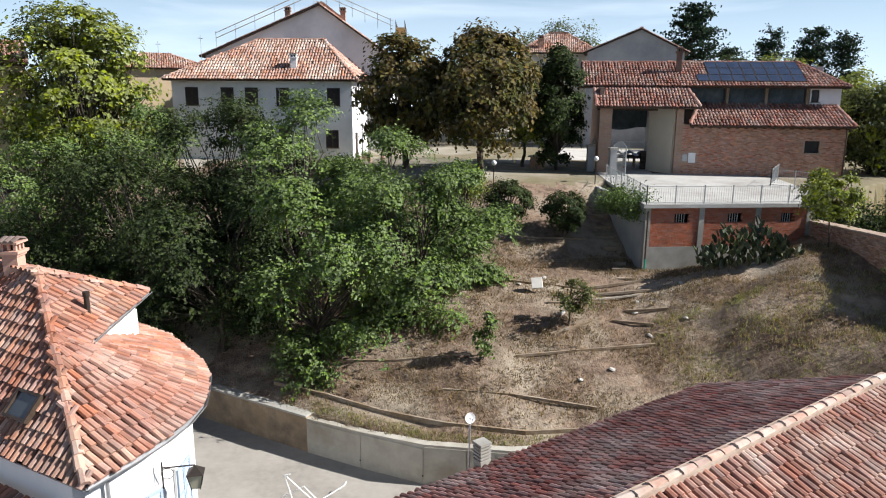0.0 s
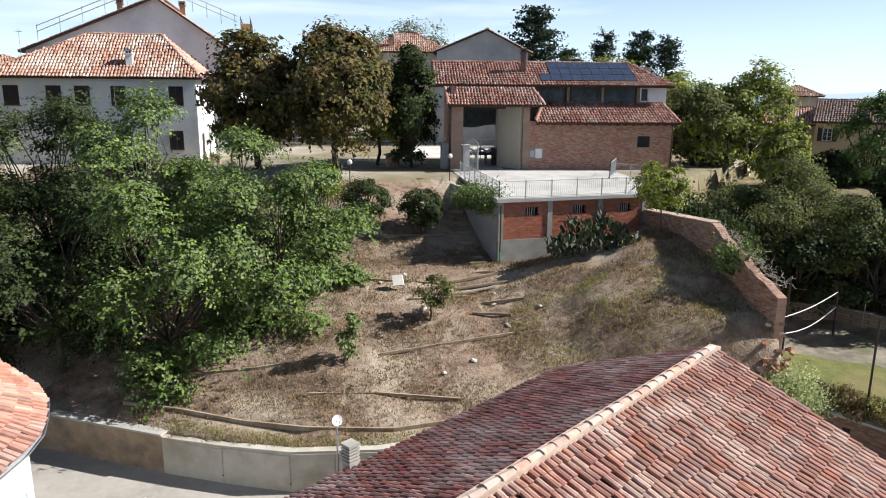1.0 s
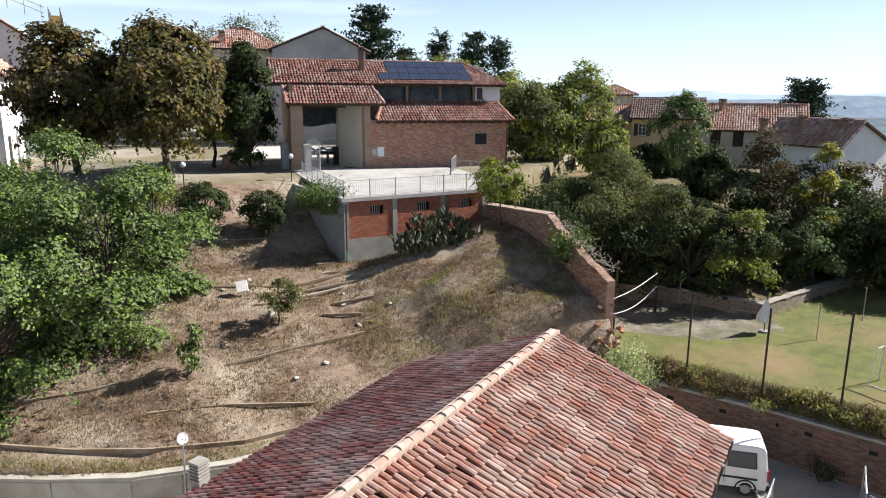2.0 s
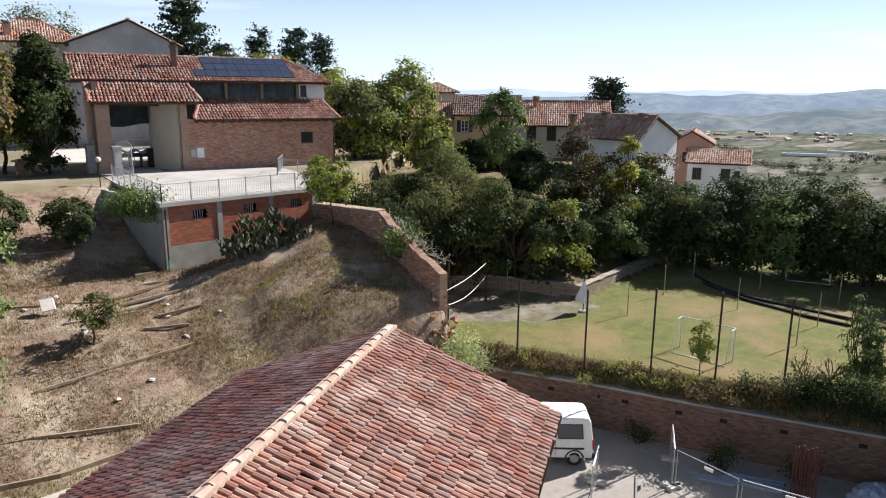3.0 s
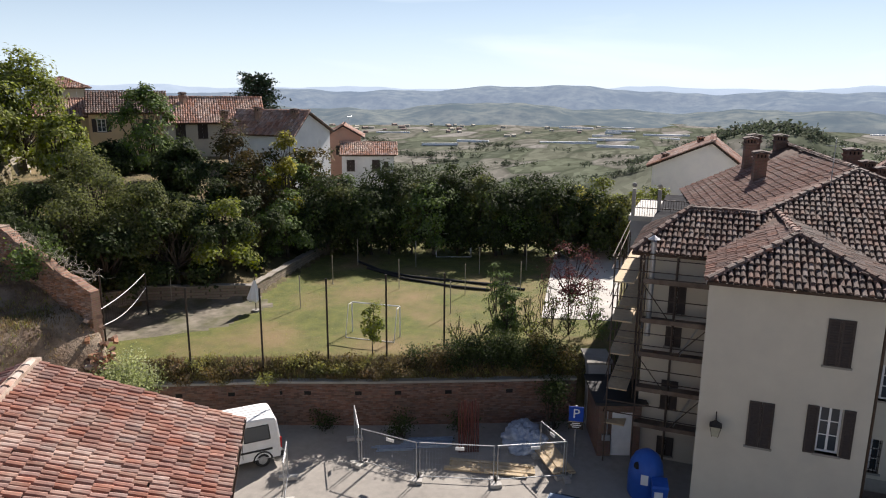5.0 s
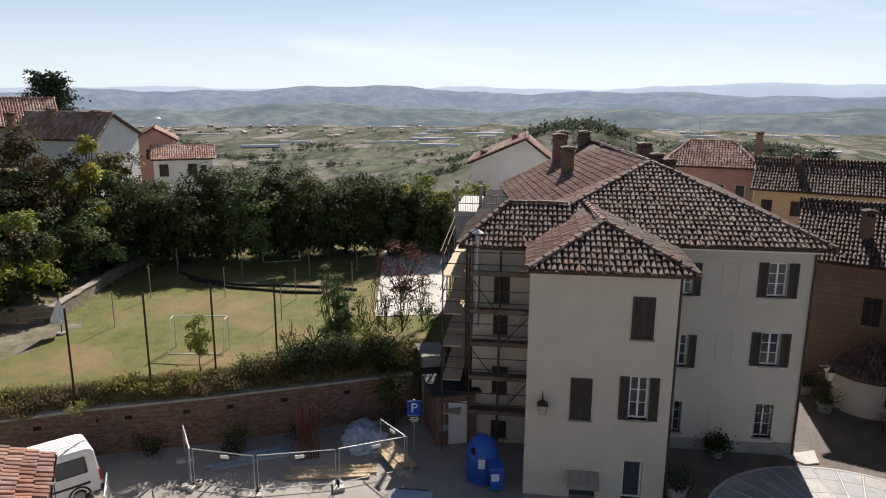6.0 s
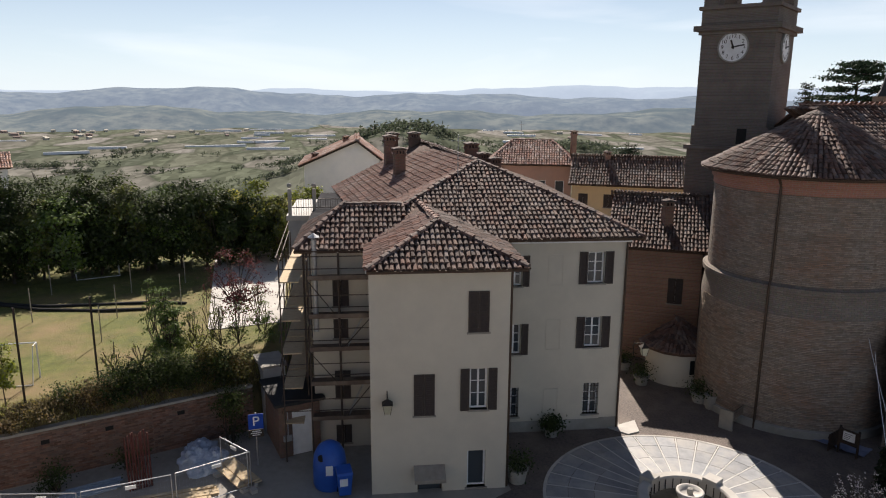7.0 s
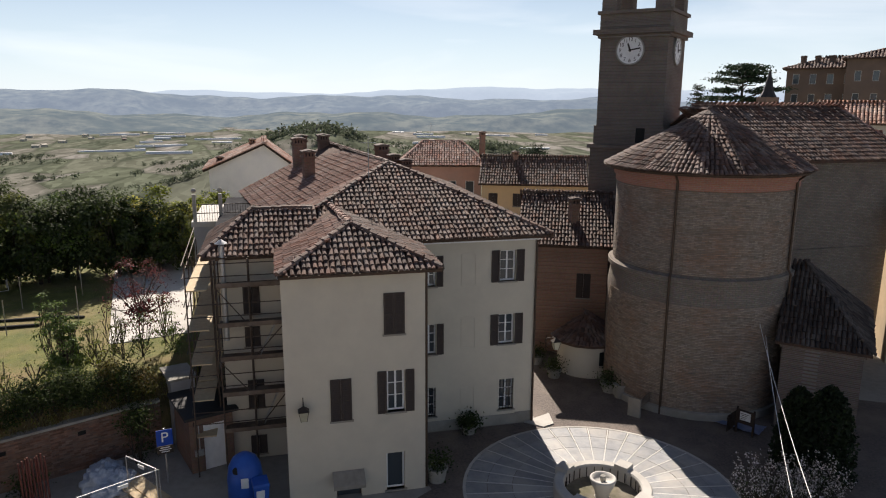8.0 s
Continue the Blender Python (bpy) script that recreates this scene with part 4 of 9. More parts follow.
M["rubble"] = brick_surf("rubble_wall", (.30, .245, .18), (.21, .17, .125), (.13, .105, .08), 20, size=(.34, .17), stain=(.10, .085, .06), stain_amount=.5)
wall_run("wall_pitch_stone", "low pale stone wall along the edge of the pitch", [(26.4, 32.1), (29.6, 30.1), (32.7, 25.1), (37.6, 26.1), (46.7, 27.6), (55, 28)], [3.9, 3.85, 3.65, 3.6, 3.6, 3.6], 2.6, .35, M["rubble"], .05, M["stone"], rough=.05, seed=4)
wall_run("wall_pitch_far", "grey concrete wall at the far end of the pitch", [(55, 28), (57.5, 13)], [3.9, 3.9], 2.2, .3, M["concrete"])


def clad_old_wall():
    """Bricks of the old garden wall, towards the hillside, uneven and partly lost."""
    isl, obj = brick_mats("garden_piece", (.40, .22, .145), (.29, .155, .105), (.36, .27, .21), .35)
    tops = OLD_TOPS
    for k in range(3):
        a, b = OLD_FACE[k], OLD_FACE[k + 1]
        n = math.dist(a, b)
        brick_pieces(old_wall, straight(a, b), n, 3.0, lambda u, k=k, n=n: tops[k] + (tops[k + 1] - tops[k]) * u / n - .05, (), isl, obj, (n * .6, 6.0) if k == 1 else None, gap=.02, proud=.035, seed=k, drop=.07)
    rnd = random.Random(3)
    for k in range(60):
        u = rnd.random()
        p = (21.2 + rnd.uniform(-.75, .45), 24.6 + rnd.uniform(-.7, .8))
        w = rnd.uniform(.1, .2)
        Geo().box(-w, w, -.09, .09, -.07, .07).ob("fallen_brick", obj, old_wall, m=pose(p[0], p[1], 3.3 + 2.4 * u ** 2 * max(0, 1 - abs(p[0] - 21.2) * 1.6), rnd.uniform(-30, 30), rnd.uniform(-30, 30), rnd.uniform(0, 180)))


clad_old_wall()


def clad_pitch_wall():
    isl, obj = brick_mats("retaining_piece", (.225, .13, .098), (.16, .095, .073), (.13, .095, .075))
    for k in range(len(FIELD_WALL) - 1):
        a, b = FIELD_WALL[k], FIELD_WALL[k + 1]
        n = math.dist(a, b)
        holes = [(u, u + .3, 1.5, 1.68) for u in np.arange(1.0, n, 2.3)]
        brick_pieces(pitch_wall, straight(a, b), n, .0, lambda u: 2.03, holes, isl, obj, (n * .5, 1.5) if k == 3 else None, gap=.016, proud=.018, seed=20 + k)
        for u0, u1, z0, z1 in holes:
            m = straight(a, b)(u0 + .15, 1.59)
            Geo().box(-.15, .15, -.01, .004, -.09, .09, m).ob("drain_hole", M["dark_hole"], pitch_wall)


clad_pitch_wall()


# ---- long roof in front ----
M["ridge_clay"] = surf("weathered_ridge_tile", (.44, .30, .24), (.34, .21, .165), 4.0, (.50, .43, .37), .9, rough=.9, bump=.4, bscale=25, vary=.25)
def front_roof():
    m = Matrix([[.839, -.544, 0, 12.35], [.544, .839, 0, 16.8], [0, 0, 1, 0], [0, 0, 0, 1]])   # x to the far gable, y to the road side
    e = thing("long_house", "long house with a weathered red clay tile roof", "house", m)
    L, hw, zr, ze = 15.0, 5.3, 7.8, 5.62
    Geo().wall((-L, -4.7), (-.35, -4.7), 0, 5.7, .4).ob("wall", M["plaster_cream"], e)
    Geo().wall((-.35, 4.7), (-L, 4.7), 0, 5.7, .4).ob("wall", M["plaster_cream"], e)
    g = Geo().wall((-.35, -4.3), (-.35, 4.3), 0, 5.7, .4)
    g.add([(-.35, -4.7, 5.7), (-.35, 4.7, 5.7), (-.35, 0, 7.6), (-.75, -4.7, 5.7), (-.75, 4.7, 5.7), (-.75, 0, 7.6)], [(0, 1, 2), (4, 3, 5), (1, 4, 5, 2), (3, 0, 2, 5)])
    g.ob("wall", M["plaster_cream"], e)
    near = lambda x, y: np.hypot(x + 7.5, y + 2.5)
    slope(e, [(-L, -hw, ze), (0, -hw, ze), (0, 0, zr), (-L, 0, zr)], M["tile"], 3, .2, .36, pick=near)
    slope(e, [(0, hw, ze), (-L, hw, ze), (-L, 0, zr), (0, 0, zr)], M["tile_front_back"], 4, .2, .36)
    ridge_caps(e, [((-L, 0, zr), (0.05, 0, zr))], M["ridge_clay"], .13, .45, bed=M["mortar"])
    gutter(e, (-L, -hw - .06, ze - .02), (0.05, -hw - .06, ze - .02))
    gutter(e, (0.05, hw + .06, ze - .02), (-L, hw + .06, ze - .02))
    g = Geo()
    for s in (-1, 1):
        g.bar((.04, s * hw, ze - .07), (.04, 0, zr - .07), .05, .14)
    g.ob("verge_board", M["wood_dark"], e)
    return e


# Darker copy of the roof tile: the road-side slope's shade is in the colour.
M["tile_front_back"] = surf("shade_painted_tile", (.23, .10, .085), (.16, .07, .062), 3.0, (.31, .235, .21), .7, rough=.88, bump=.3, bscale=30, vary=.35, amount=.8)
front_roof()


# ---- house with the rounded corner ----
M["clay_bed"] = surf("clay_bedding", (.20, .10, .07), (.14, .075, .055), 6, bump=.4)


def round_house():
    ze = 7.2
    K, P1, A = Vector((-6.76, 12.93, ze)), Vector((-9.0, 16.5, 9.25)), Vector((-10.15, 18.3, 10.28))
    NE, SE = Vector((-8.1, 20.3, 9.2)), Vector((-8.3, 16.9, 8.84))
    d0 = Vector((-.863, .503, 0))
    e = thing("round_corner_house", "white house with a rounded corner under fanning clay tiles", "house", pose(0, 0, 0))
    # reach of the rim about the top of the fan, by azimuth
    rim_a, rim_r = [-8, 0, 9, 23, 39, 55, 70, 96, 113, 130, 147.5], [6.85, 6.2, 5.4, 4.5, 4.0, 3.68, 3.45, 3.4, 3.45, 3.65, 4.17]

    def rim(a, off=0.0, z=ze):
        r = float(np.interp(a, rim_a, rim_r)) + off
        return Vector((P1.x + r * math.sin(radians(a)), P1.y + r * math.cos(radians(a)), z))

    FAN = 10
    angles = [-8 + 155.5 * k / FAN for k in range(FAN + 1)]
    g = Geo()
    wa = [rim(a, -.5, -.3) for a in angles] + [rim(a, -.5, ze - .02) for a in angles]
    g.add(wa, [(k, FAN + 1 + k, FAN + 2 + k, k + 1) for k in range(FAN)])
    g.ob("wall", M["plaster_white"], e, smooth=True)
    g = Geo()
    g.add([rim(a, -.55, ze - .25) for a in angles] + [rim(a, -.1, ze - .06) for a in angles], [(k, FAN + 1 + k, FAN + 2 + k, k + 1) for k in range(FAN)])
    g.ob("eave_moulding", M["plaster_grey"], e)
    for k in range(FAN):
        pick = (lambda x, y: np.hypot(x + 6.2, y - 15.0)) if 5 <= k <= 8 else None
        slope(e, [rim(angles[k + 1]), rim(angles[k]), P1], M["tile_round"], 20 + k, .2, .36, pick=pick, singles=70, piece=M["tile_round_ob"], deck="clay_bed")
        gutter(e, rim(angles[k + 1], .06, ze - .04), rim(angles[k], .06, ze - .04), M["zinc"])
    slope(e, [K + d0 * 12, K, A, A + d0 * 12], M["tile_round"], 41, .2, .36, deck="clay_bed")
    slope(e, [SE, NE, A, P1], M["tile_round"], 42, .2, .36, deck="clay_bed")
    slope(e, [NE, NE + d0 * 6, A + d0 * 6, A], M["tile_round"], 43, .2, .36, deck="clay_bed")
    Geo().wall((SE.x - .25, SE.y + .35), (NE.x - .25, NE.y - .3), 6.8, 8.75, .3).ob("wall", M["plaster_white"], e)
    Geo().wall((NE.x - .3, NE.y - .3), (NE.x - 6, NE.y + 3), 6.0, 9.15, .3).ob("wall", M["plaster_white"], e)
    ridge_caps(e, [(K, A), (A, NE)], M["tile_round"], .12, .38)
    ridge_caps(e, [(A, A + d0 * 12)], M["tile_round"], .13, .42)
    gutter(e, K + d0 * 12 + Vector((0, 0, -.03)), K + Vector((0, 0, -.03)), M["zinc"])
    gutter(e, SE + Vector((.06, 0, 0)), NE + Vector((.06, 0, 0)), M["zinc"])
    w0 = K + Vector((-.45, .35, 0))
    w1 = w0 + d0 * 11
    Geo().wall((w1.x, w1.y), (w0.x, w0.y), -.3, ze - .05, .4).ob("wall", M["plaster_white"], e)
    # lower roof against the straight wall
    out = Vector((-.503, -.863, 0))
    T0 = K + Vector((-.9, .2, -.75))
    slope(e, [T0 + d0 * 8 + out * 4.5 + Vector((0, 0, -1.9)), T0 + out * 4.5 + Vector((0, 0, -1.9)), T0, T0 + d0 * 8], M["tile_round"], 47, .2, .36, deck="clay_bed")
    # roof window in the straight slope
    u, nrm = -d0, (-d0).cross(A - K).normalized()
    sl = nrm.cross(u)
    c = K - u * 2.9 + sl * 1.04 + nrm * .1
    fm = Matrix([[u.x, sl.x, nrm.x, c.x], [u.y, sl.y, nrm.y, c.y], [u.z, sl.z, nrm.z, c.z], [0, 0, 0, 1]])
    sk = Geo()
    for b in ((-.43, -.36, -.34, .34), (.36, .43, -.34, .34), (-.36, .36, -.34, -.27), (-.36, .36, .27, .34)):
        sk.box(*b, -.06, .12, fm)
    w = sk.ob("roof_window", M["copper"], e)
    Geo().box(-.36, .36, -.27, .27, .05, .07, fm).ob("pane", M["glass"], w)
    # vent pipe on the upper slope
    Geo().rod((-8.75, 17.9, 9.1), (-8.75, 17.9, 9.75), .07, n=10).rod((-8.75, 17.9, 9.75), (-8.75, 17.9, 9.88), .09, .09, 10).ob("vent_pipe", M["iron"], e, "ribbed dark vent pipe")
    # windows with light blue shutters on the round wall
    for a in (93, 122):
        p = rim(a, -.47, 4.3)
        wm = Matrix.Translation(p) @ pose(0, 0, 0, 0, 0, -a + 180)
        g = Geo().box(-.42, .42, -.03, .03, -.05, 1.55, wm)
        win = g.ob("window", M["white_paint"], e)
        shutter_leaf(win, -.4, -.005, -.035, 0, 1.5, wm, M["shutter_blue"])
        shutter_leaf(win, .005, .4, -.035, 0, 1.5, wm, M["shutter_blue"])
    downpipe(e, *rim(140, -.42)[:2], 0, ze - .05, M["zinc"])
    return e


M["tile_round"] = surf("orange_clay_tile", (.355, .165, .11), (.28, .125, .085), 3.0, (.46, .33, .25), .6, rough=.85, bump=.3, bscale=30, vary=.28, amount=.7)
M["shutter_blue"] = surf("light_blue_shutter", (.36, .43, .55), (.31, .38, .50), 6, rough=.6, bump=.1)
round_house()
chimney("chimney", "small pink plastered chimney with a tiled cap", pose(-11.0, 18.77, 10.15), .4, .4, .62, M["plaster_pink"])


# ---- white house on the yard and its neighbours ----
# Shut brown leaves stand in for windows that are open and dark.
wA = [(1.2, 4.75, 1.05, 1.5, "shut"), (4.3, 4.75, 1.05, 1.5, "shut"), (6.4, 4.75, 1.05, 1.5, "shut"), (9.1, 4.75, 1.05, 1.5, "shut"), (13.5, 4.75, 1.05, 1.5, "shut"), (9.2, 1.0, 1.1, 2.1, "shut"), (13.3, 1.2, 1.05, 1.5, "shut")]
house("white_house", "white plastered two-storey house with a hipped clay roof", face_to(-21.3, 62.3, 9.2, 3.9), 15.6, 9.0, 7.35, "hip", M["plaster_white"], M["tile_pale"], {"front": wA, "right": [(1.5, 4.75, 1.0, 1.6, "shut"), (5, 4.75, 1.0, 1.6, "shut"), (1.5, .2, 1.0, 2.2, "shut"), (5, .2, 1.1, 2.2, "plain")]}, rise=3.2, hips=(6.5, 3.2), seed=60, over=.55)
house("tall_gabled_house", "tall white gabled house under roof repair", face_to(-21.5, 73.5, 9.2, 2), 18.6, 14, 9.6, "gable_y", M["plaster_white"], M["tile_pale"], {"right": [(1.0, 6.0, 1.0, 1.5, "shut"), (4, 6.0, 1.0, 1.5, "shut")]}, rise=4.9, hips=11.6, seed=70, verge=.5)
house("small_hipped_house", "small beige house with a pale hipped roof", face_to(12.0, 84.5, 9.2, 10.5), 8.6, 8, 10.9, "hip", M["plaster_cream"], M["tile_pale"], {"front": [(1.2, 8.0, .9, 1.3, "shut"), (4.9, 8.0, .9, 1.3, "shut")]}, rise=2.2, hips=(3.2, 3.2), seed=80)
house("grey_gabled_house", "plain grey rendered gable behind the barn", face_to(18.6, 79, 9.2, 16), 10.2, 12, 10.6, "gable_y", M["plaster_grey"], M["tile_pale"], {}, rise=2.3, hips=5.6, seed=90)
house("orange_roof_house", "low house with an orange tiled roof", face_to(-34, 78, 9.2, -19), 11, 8, 8.6, "hip", M["plaster_beige"], M["tile_pale"], {}, rise=1.5, seed=96)
house("beige_side_house", "beige house at the edge of the trees", face_to(-34, 46, 5, -30), 8.0, 8, 12, "gable_x", M["plaster_beige"], M["tile_pale"], {"front": [(6, 3, .9, 1.4, "shut")]}, rise=1.5, seed=98)

# ---- garage, terrace and barn ----
def garage():
    e = thing("garage", "red hollow-brick garage with concrete posts under a terrace", "garage", face_to(12.37, 37.07, 5.6, -3.1))
    L, H = 9.58, 3.45
    holes = [(1.45, 2.3, 2.6, 3.1), (4.5, 5.35, 2.6, 3.1), (7.6, 8.4, 2.6, 3.1)]
    Geo().wall((.22, .05), (L - .22, .05), 1.25, H, .25, holes).ob("wall", M["brick_red"], e, "red hollow-brick infill")
    Geo().wall((.22, .0), (L - .22, .0), -1.0, 1.25, .3).ob("plinth", M["concrete"], e, "grey concrete plinth")
    for u in (0, 3.05, 6.3, L - .3):
        Geo().box(u, u + .3, -.012, .28, -1.0 if u in (0, L - .3) else 1.25, H).ob("post", M["concrete"], e)
    Geo().wall((0, 12), (0, .28), -1.0, H, .25).ob("wall", M["plaster_grey"], e)
    Geo().wall((L, .28), (L, 9), -1.0, H, .25).ob("wall", M["brick_red"], e)
    for u0, u1, z0, z1 in holes:
        g = Geo()
        for k in range(6):
            g.rod((u0 + (u1 - u0) * (k + .5) / 6, .1, z0), (u0 + (u1 - u0) * (k + .5) / 6, .1, z1), .02, n=4)
        g.ob("grille", M["zinc"], e)
        Geo().box(u0, u1, .2, .24, z0, z1).ob("dark_pane", M["dark_hole"], e)
    Geo().tube([(.1, -.1, .6), (.1, -.1, 3.3)], .045, 8).ob("downpipe", M["copper"], e)
    Geo().tube([(.1, -.1, -.4), (.1, -.1, .6)], .05, 8).ob("downpipe_foot", M["green"], e, "green plastic pipe foot")
    isl, obj = brick_mats("garage_piece", (.42, .15, .085), (.35, .12, .07), (.30, .13, .085), .14)
    for u0, u1, near in ((.32, 3.03, (1.6, 1.9)), (3.37, 6.28, None), (6.62, L - .32, None)):
        brick_pieces(e, lambda u, z, u0=u0: Matrix([[1, 0, 0, u0 + u], [0, -1, 0, .05], [0, 0, 1, z], [0, 0, 0, 1]]), u1 - u0, 1.27, lambda u: H, [(h[0] - u0, h[1] - u0, h[2], h[3]) for h in holes], isl, obj, near, size=(.3, .105), gap=.018, proud=.018, seed=int(u0))
    return e


M["green"] = surf("green_plastic", (.02, .30, .20), rough=.5, bump=0)
garage()
terrace = Geo().slab([(12.2, 36.9, 9.25), (22.15, 37.45, 9.25), (24.2, 40.5, 9.27), (25.2, 47.6, 9.36), (24.6, 50.0, 9.38), (19.0, 51.0, 9.39), (13.3, 52.0, 9.39), (12.8, 47, 9.36)], .2)
M["terrace_concrete"] = surf("worn_terrace_screed", (.42, .41, .385), (.35, .34, .32), 1.0, (.29, .275, .25), .4, bump=.3, bscale=18)
tagged(terrace.ob("terrace", M["terrace_concrete"]), "pale concrete terrace slab over the garage", "terrace", kind="structure")


M["rail_grey"] = surf("pale_grey_rail_paint", (.44, .45, .45), (.36, .37, .37), 8, rough=.55, bump=.05)


def railing(name, label, line, h=1.0, gap=.13, post_every=1.6, group=""):
    """A welded steel railing: posts, rails, thin uprights."""
    e = thing(name, label, "railing", pose(*line[0]), group)
    o = Vector(line[0])
    for a, b in zip(line, line[1:]):
        a, b = Vector(a) - o, Vector(b) - o
        d = b - a
        g = Geo()
        for z in (.1, h - .02):
            g.bar(a + Vector((0, 0, z)), b + Vector((0, 0, z)), .026)
        g.ob("rail", M["rail_grey"], e)
        n, one = int(d.length / gap), None
        for k in range(1, n):
            p = a + d * (k / n)
            if one is None:
                one = Geo().bar(Vector((0, 0, .1)), Vector((0, 0, h)), .009).ob("baluster", M["rail_grey"], e, m=Matrix.Translation(p))
            else:
                share("baluster", one, e, Matrix.Translation(p))
        n = max(1, round(d.length / post_every))
        for k in range(n + 1):
            p = a + d * (k / n)
            Geo().bar(p, p + Vector((0, 0, h + .05)), .045).ob("post", M["rail_grey"], e)
    return e


railing("terrace_railing", "galvanised steel railing round the terrace edge", [(12.9, 47.5, 9.36), (12.35, 37.0, 9.25), (22.05, 37.55, 9.25), (24.1, 40.6, 9.27)])
railing("inner_railing", "galvanised railing panel beside the barn wall", [(24.9, 47.4, 9.36), (23.0, 44.6, 9.32), (25.0, 42.4, 9.28)], 1.1)


BARN = face_to(19.3, 50.9, 9.33, 10)


def barn():
    e = thing("barn", "old brick barn with stepped clay roofs and a gate bay", "barn", BARN)
    Geo().wall((0, 0), (11.3, 0), -1.2, 3.68, .45, [(8.5, 9.5, 1.75, 2.6)]).ob("wall", M["brick_barn"], e, "weathered pinkish brick wall")
    window(e, Matrix.Identity(4), 8.5, 1.75, 1.0, .85, "grille", M["wood_dark"])
    Geo().wall((11.3, .45), (11.3, 10), -1.2, 3.68, .45).ob("wall", M["brick_barn2"], e)
    Geo().box(-.5, -.002, -.02, .45, -.4, 4.75).ob("pier", M["brick_barn"], e)
    Geo().wall((-1.9, 2.7), (-.45, .42), -.4, 4.9, -.25).ob("wall", M["plaster_cream"], e, "pale plastered flank of the gate bay")
    # Floor and inner wall are made pale to bounce light into the bay.
    Geo().box(-5.9, -1.9, .0, 9.0, -.1, .03).ob("bay_floor", M["concrete_pale"], e)
    Geo().box(-6.0, -5.1, 0, .8, -.4, 4.75).ob("gate_pillar", M["brick_barn"], e)
    Geo().box(-6.2, -1.85, .1, .4, 4.62, 4.85).ob("beam", M["wood_dark"], e)
    Geo().wall((-6.0, 9.0), (-6.0, .8), -.4, 6.3, .3).ob("wall", M["brick_barn2"], e)
    Geo().wall((-1.85, 2.6), (-1.85, 6.0), -.4, 6.3, -.3).ob("wall", M["plaster_white"], e)
    Geo().wall((0, 5.9), (11.3, 5.9), -.4, 8.0, .3).ob("wall", M["plaster_grey"], e)
    isl, obj = brick_mats("barn_piece", (.47, .265, .18), (.37, .195, .13), (.40, .16, .11))
    brick_pieces(e, lambda u, z: Matrix([[1, 0, 0, u], [0, -1, 0, 0], [0, 0, 1, z], [0, 0, 0, 1]]), 11.3, -1.0, lambda u: 3.66, [(8.45, 9.55, 1.7, 2.65), (.05, 1.05, .85, 1.65)], isl, obj, (3.0, 1.6), size=(.27, .085), gap=.014, proud=.016, seed=8, drop=.02)
    # low roof
    slope(e, [(.35, -.55, 3.62), (11.6, -.55, 3.62), (11.2, 2.5, 5.05), (1.5, 2.5, 5.05)], M["tile_barn"], 101, .23, .42)
    ridge_caps(e, [((11.2, 2.5, 5.05), (11.6, -.55, 3.64))], M["tile_barn"])
    ridge_caps(e, [((1.5, 2.5, 5.05), (.35, -.55, 3.64))], M["tile_barn"])
    gutter(e, (.35, -.62, 3.6), (11.6, -.62, 3.6))
    downpipe(e, 11.2, -.1, -1, 3.5)
    for k in range(18):
        Geo().box(.55 + k * .62, .65 + k * .62, -.5, .0, 3.42, 3.52).ob("rafter_end", M["wood_dark"], e)
    # open loft hung with dark sheets
    for u in (.6, 3.4, 6.2, 9.1):
        Geo().box(u, u + .2, 2.5, 2.7, 4.9, 6.5).ob("loft_post", M["wood"], e)
    Geo().wall((9.35, 2.5), (11.5, 2.5), 4.6, 6.45, .3, [(.1, .65, 5.3, 6.2)]).ob("wall", M["plaster_white"], e)
    window(e, pose(0, 2.5, 0), 9.45, 5.3, .55, .9, "plain", M["wood_dark"])
    Geo().wall((11.5, 2.8), (11.5, 9), 3.0, 6.45, .3).ob("wall", M["plaster_white"], e)
    for k, (u0, u1) in enumerate(((.3, 3.35), (3.65, 6.15), (6.45, 9.05))):
        sheet(e, u0, u1, 2.66, 5.0, 6.35, k)
    # upper roof with a hipped end
    slope(e, [(-7.2, 1.95, 6.42), (11.9, 1.95, 6.42), (9.3, 6.0, 8.28), (-7.2, 6.0, 8.28)], M["tile_barn"], 103, .23, .42)
    slope(e, [(11.9, 1.95, 6.42), (11.9, 10.0, 6.42), (9.3, 6.0, 8.28)], M["tile_barn"], 104, .23, .42)
    slope(e, [(11.9, 10.0, 6.42), (-7.2, 10.0, 6.42), (-7.2, 6.0, 8.28), (9.3, 6.0, 8.28)], M["tile_barn"], 105, .3, .5)
    ridge_caps(e, [((-7.2, 6, 8.28), (9.3, 6, 8.28)), ((11.9, 1.95, 6.42), (9.3, 6, 8.28))], M["tile_barn"])
    gutter(e, (.6, 1.88, 6.4), (11.9, 1.88, 6.4))
    # gate roof
    slope(e, [(-6.3, -.65, 4.9), (1.0, -.65, 4.9), (.45, 1.7, 6.12), (-6.4, 1.7, 6.12)], M["tile_barn"], 107, .23, .42)
    ridge_caps(e, [((.45, 1.7, 6.14), (1.0, -.65, 4.93))], M["tile_barn"])
    ridge_caps(e, [((-6.4, 1.7, 6.14), (-6.3, -.65, 4.93))], M["tile_barn"])
    gutter(e, (-6.3, -.72, 4.87), (1.0, -.72, 4.87))
    sheet(e, -5.7, -1.9, 5.2, 3.1, 5.9, 7)
    # notice board and meter box on the wall
    Geo().box(.52, 1.02, -.03, 0, .9, 1.62).ob("notice", M["white_paint"], e, "white notice sheet")
    Geo().box(.1, .45, -.06, 0, 1.0, 1.5).ob("meter_box", M["zinc"], e, "grey meter box")
    return e


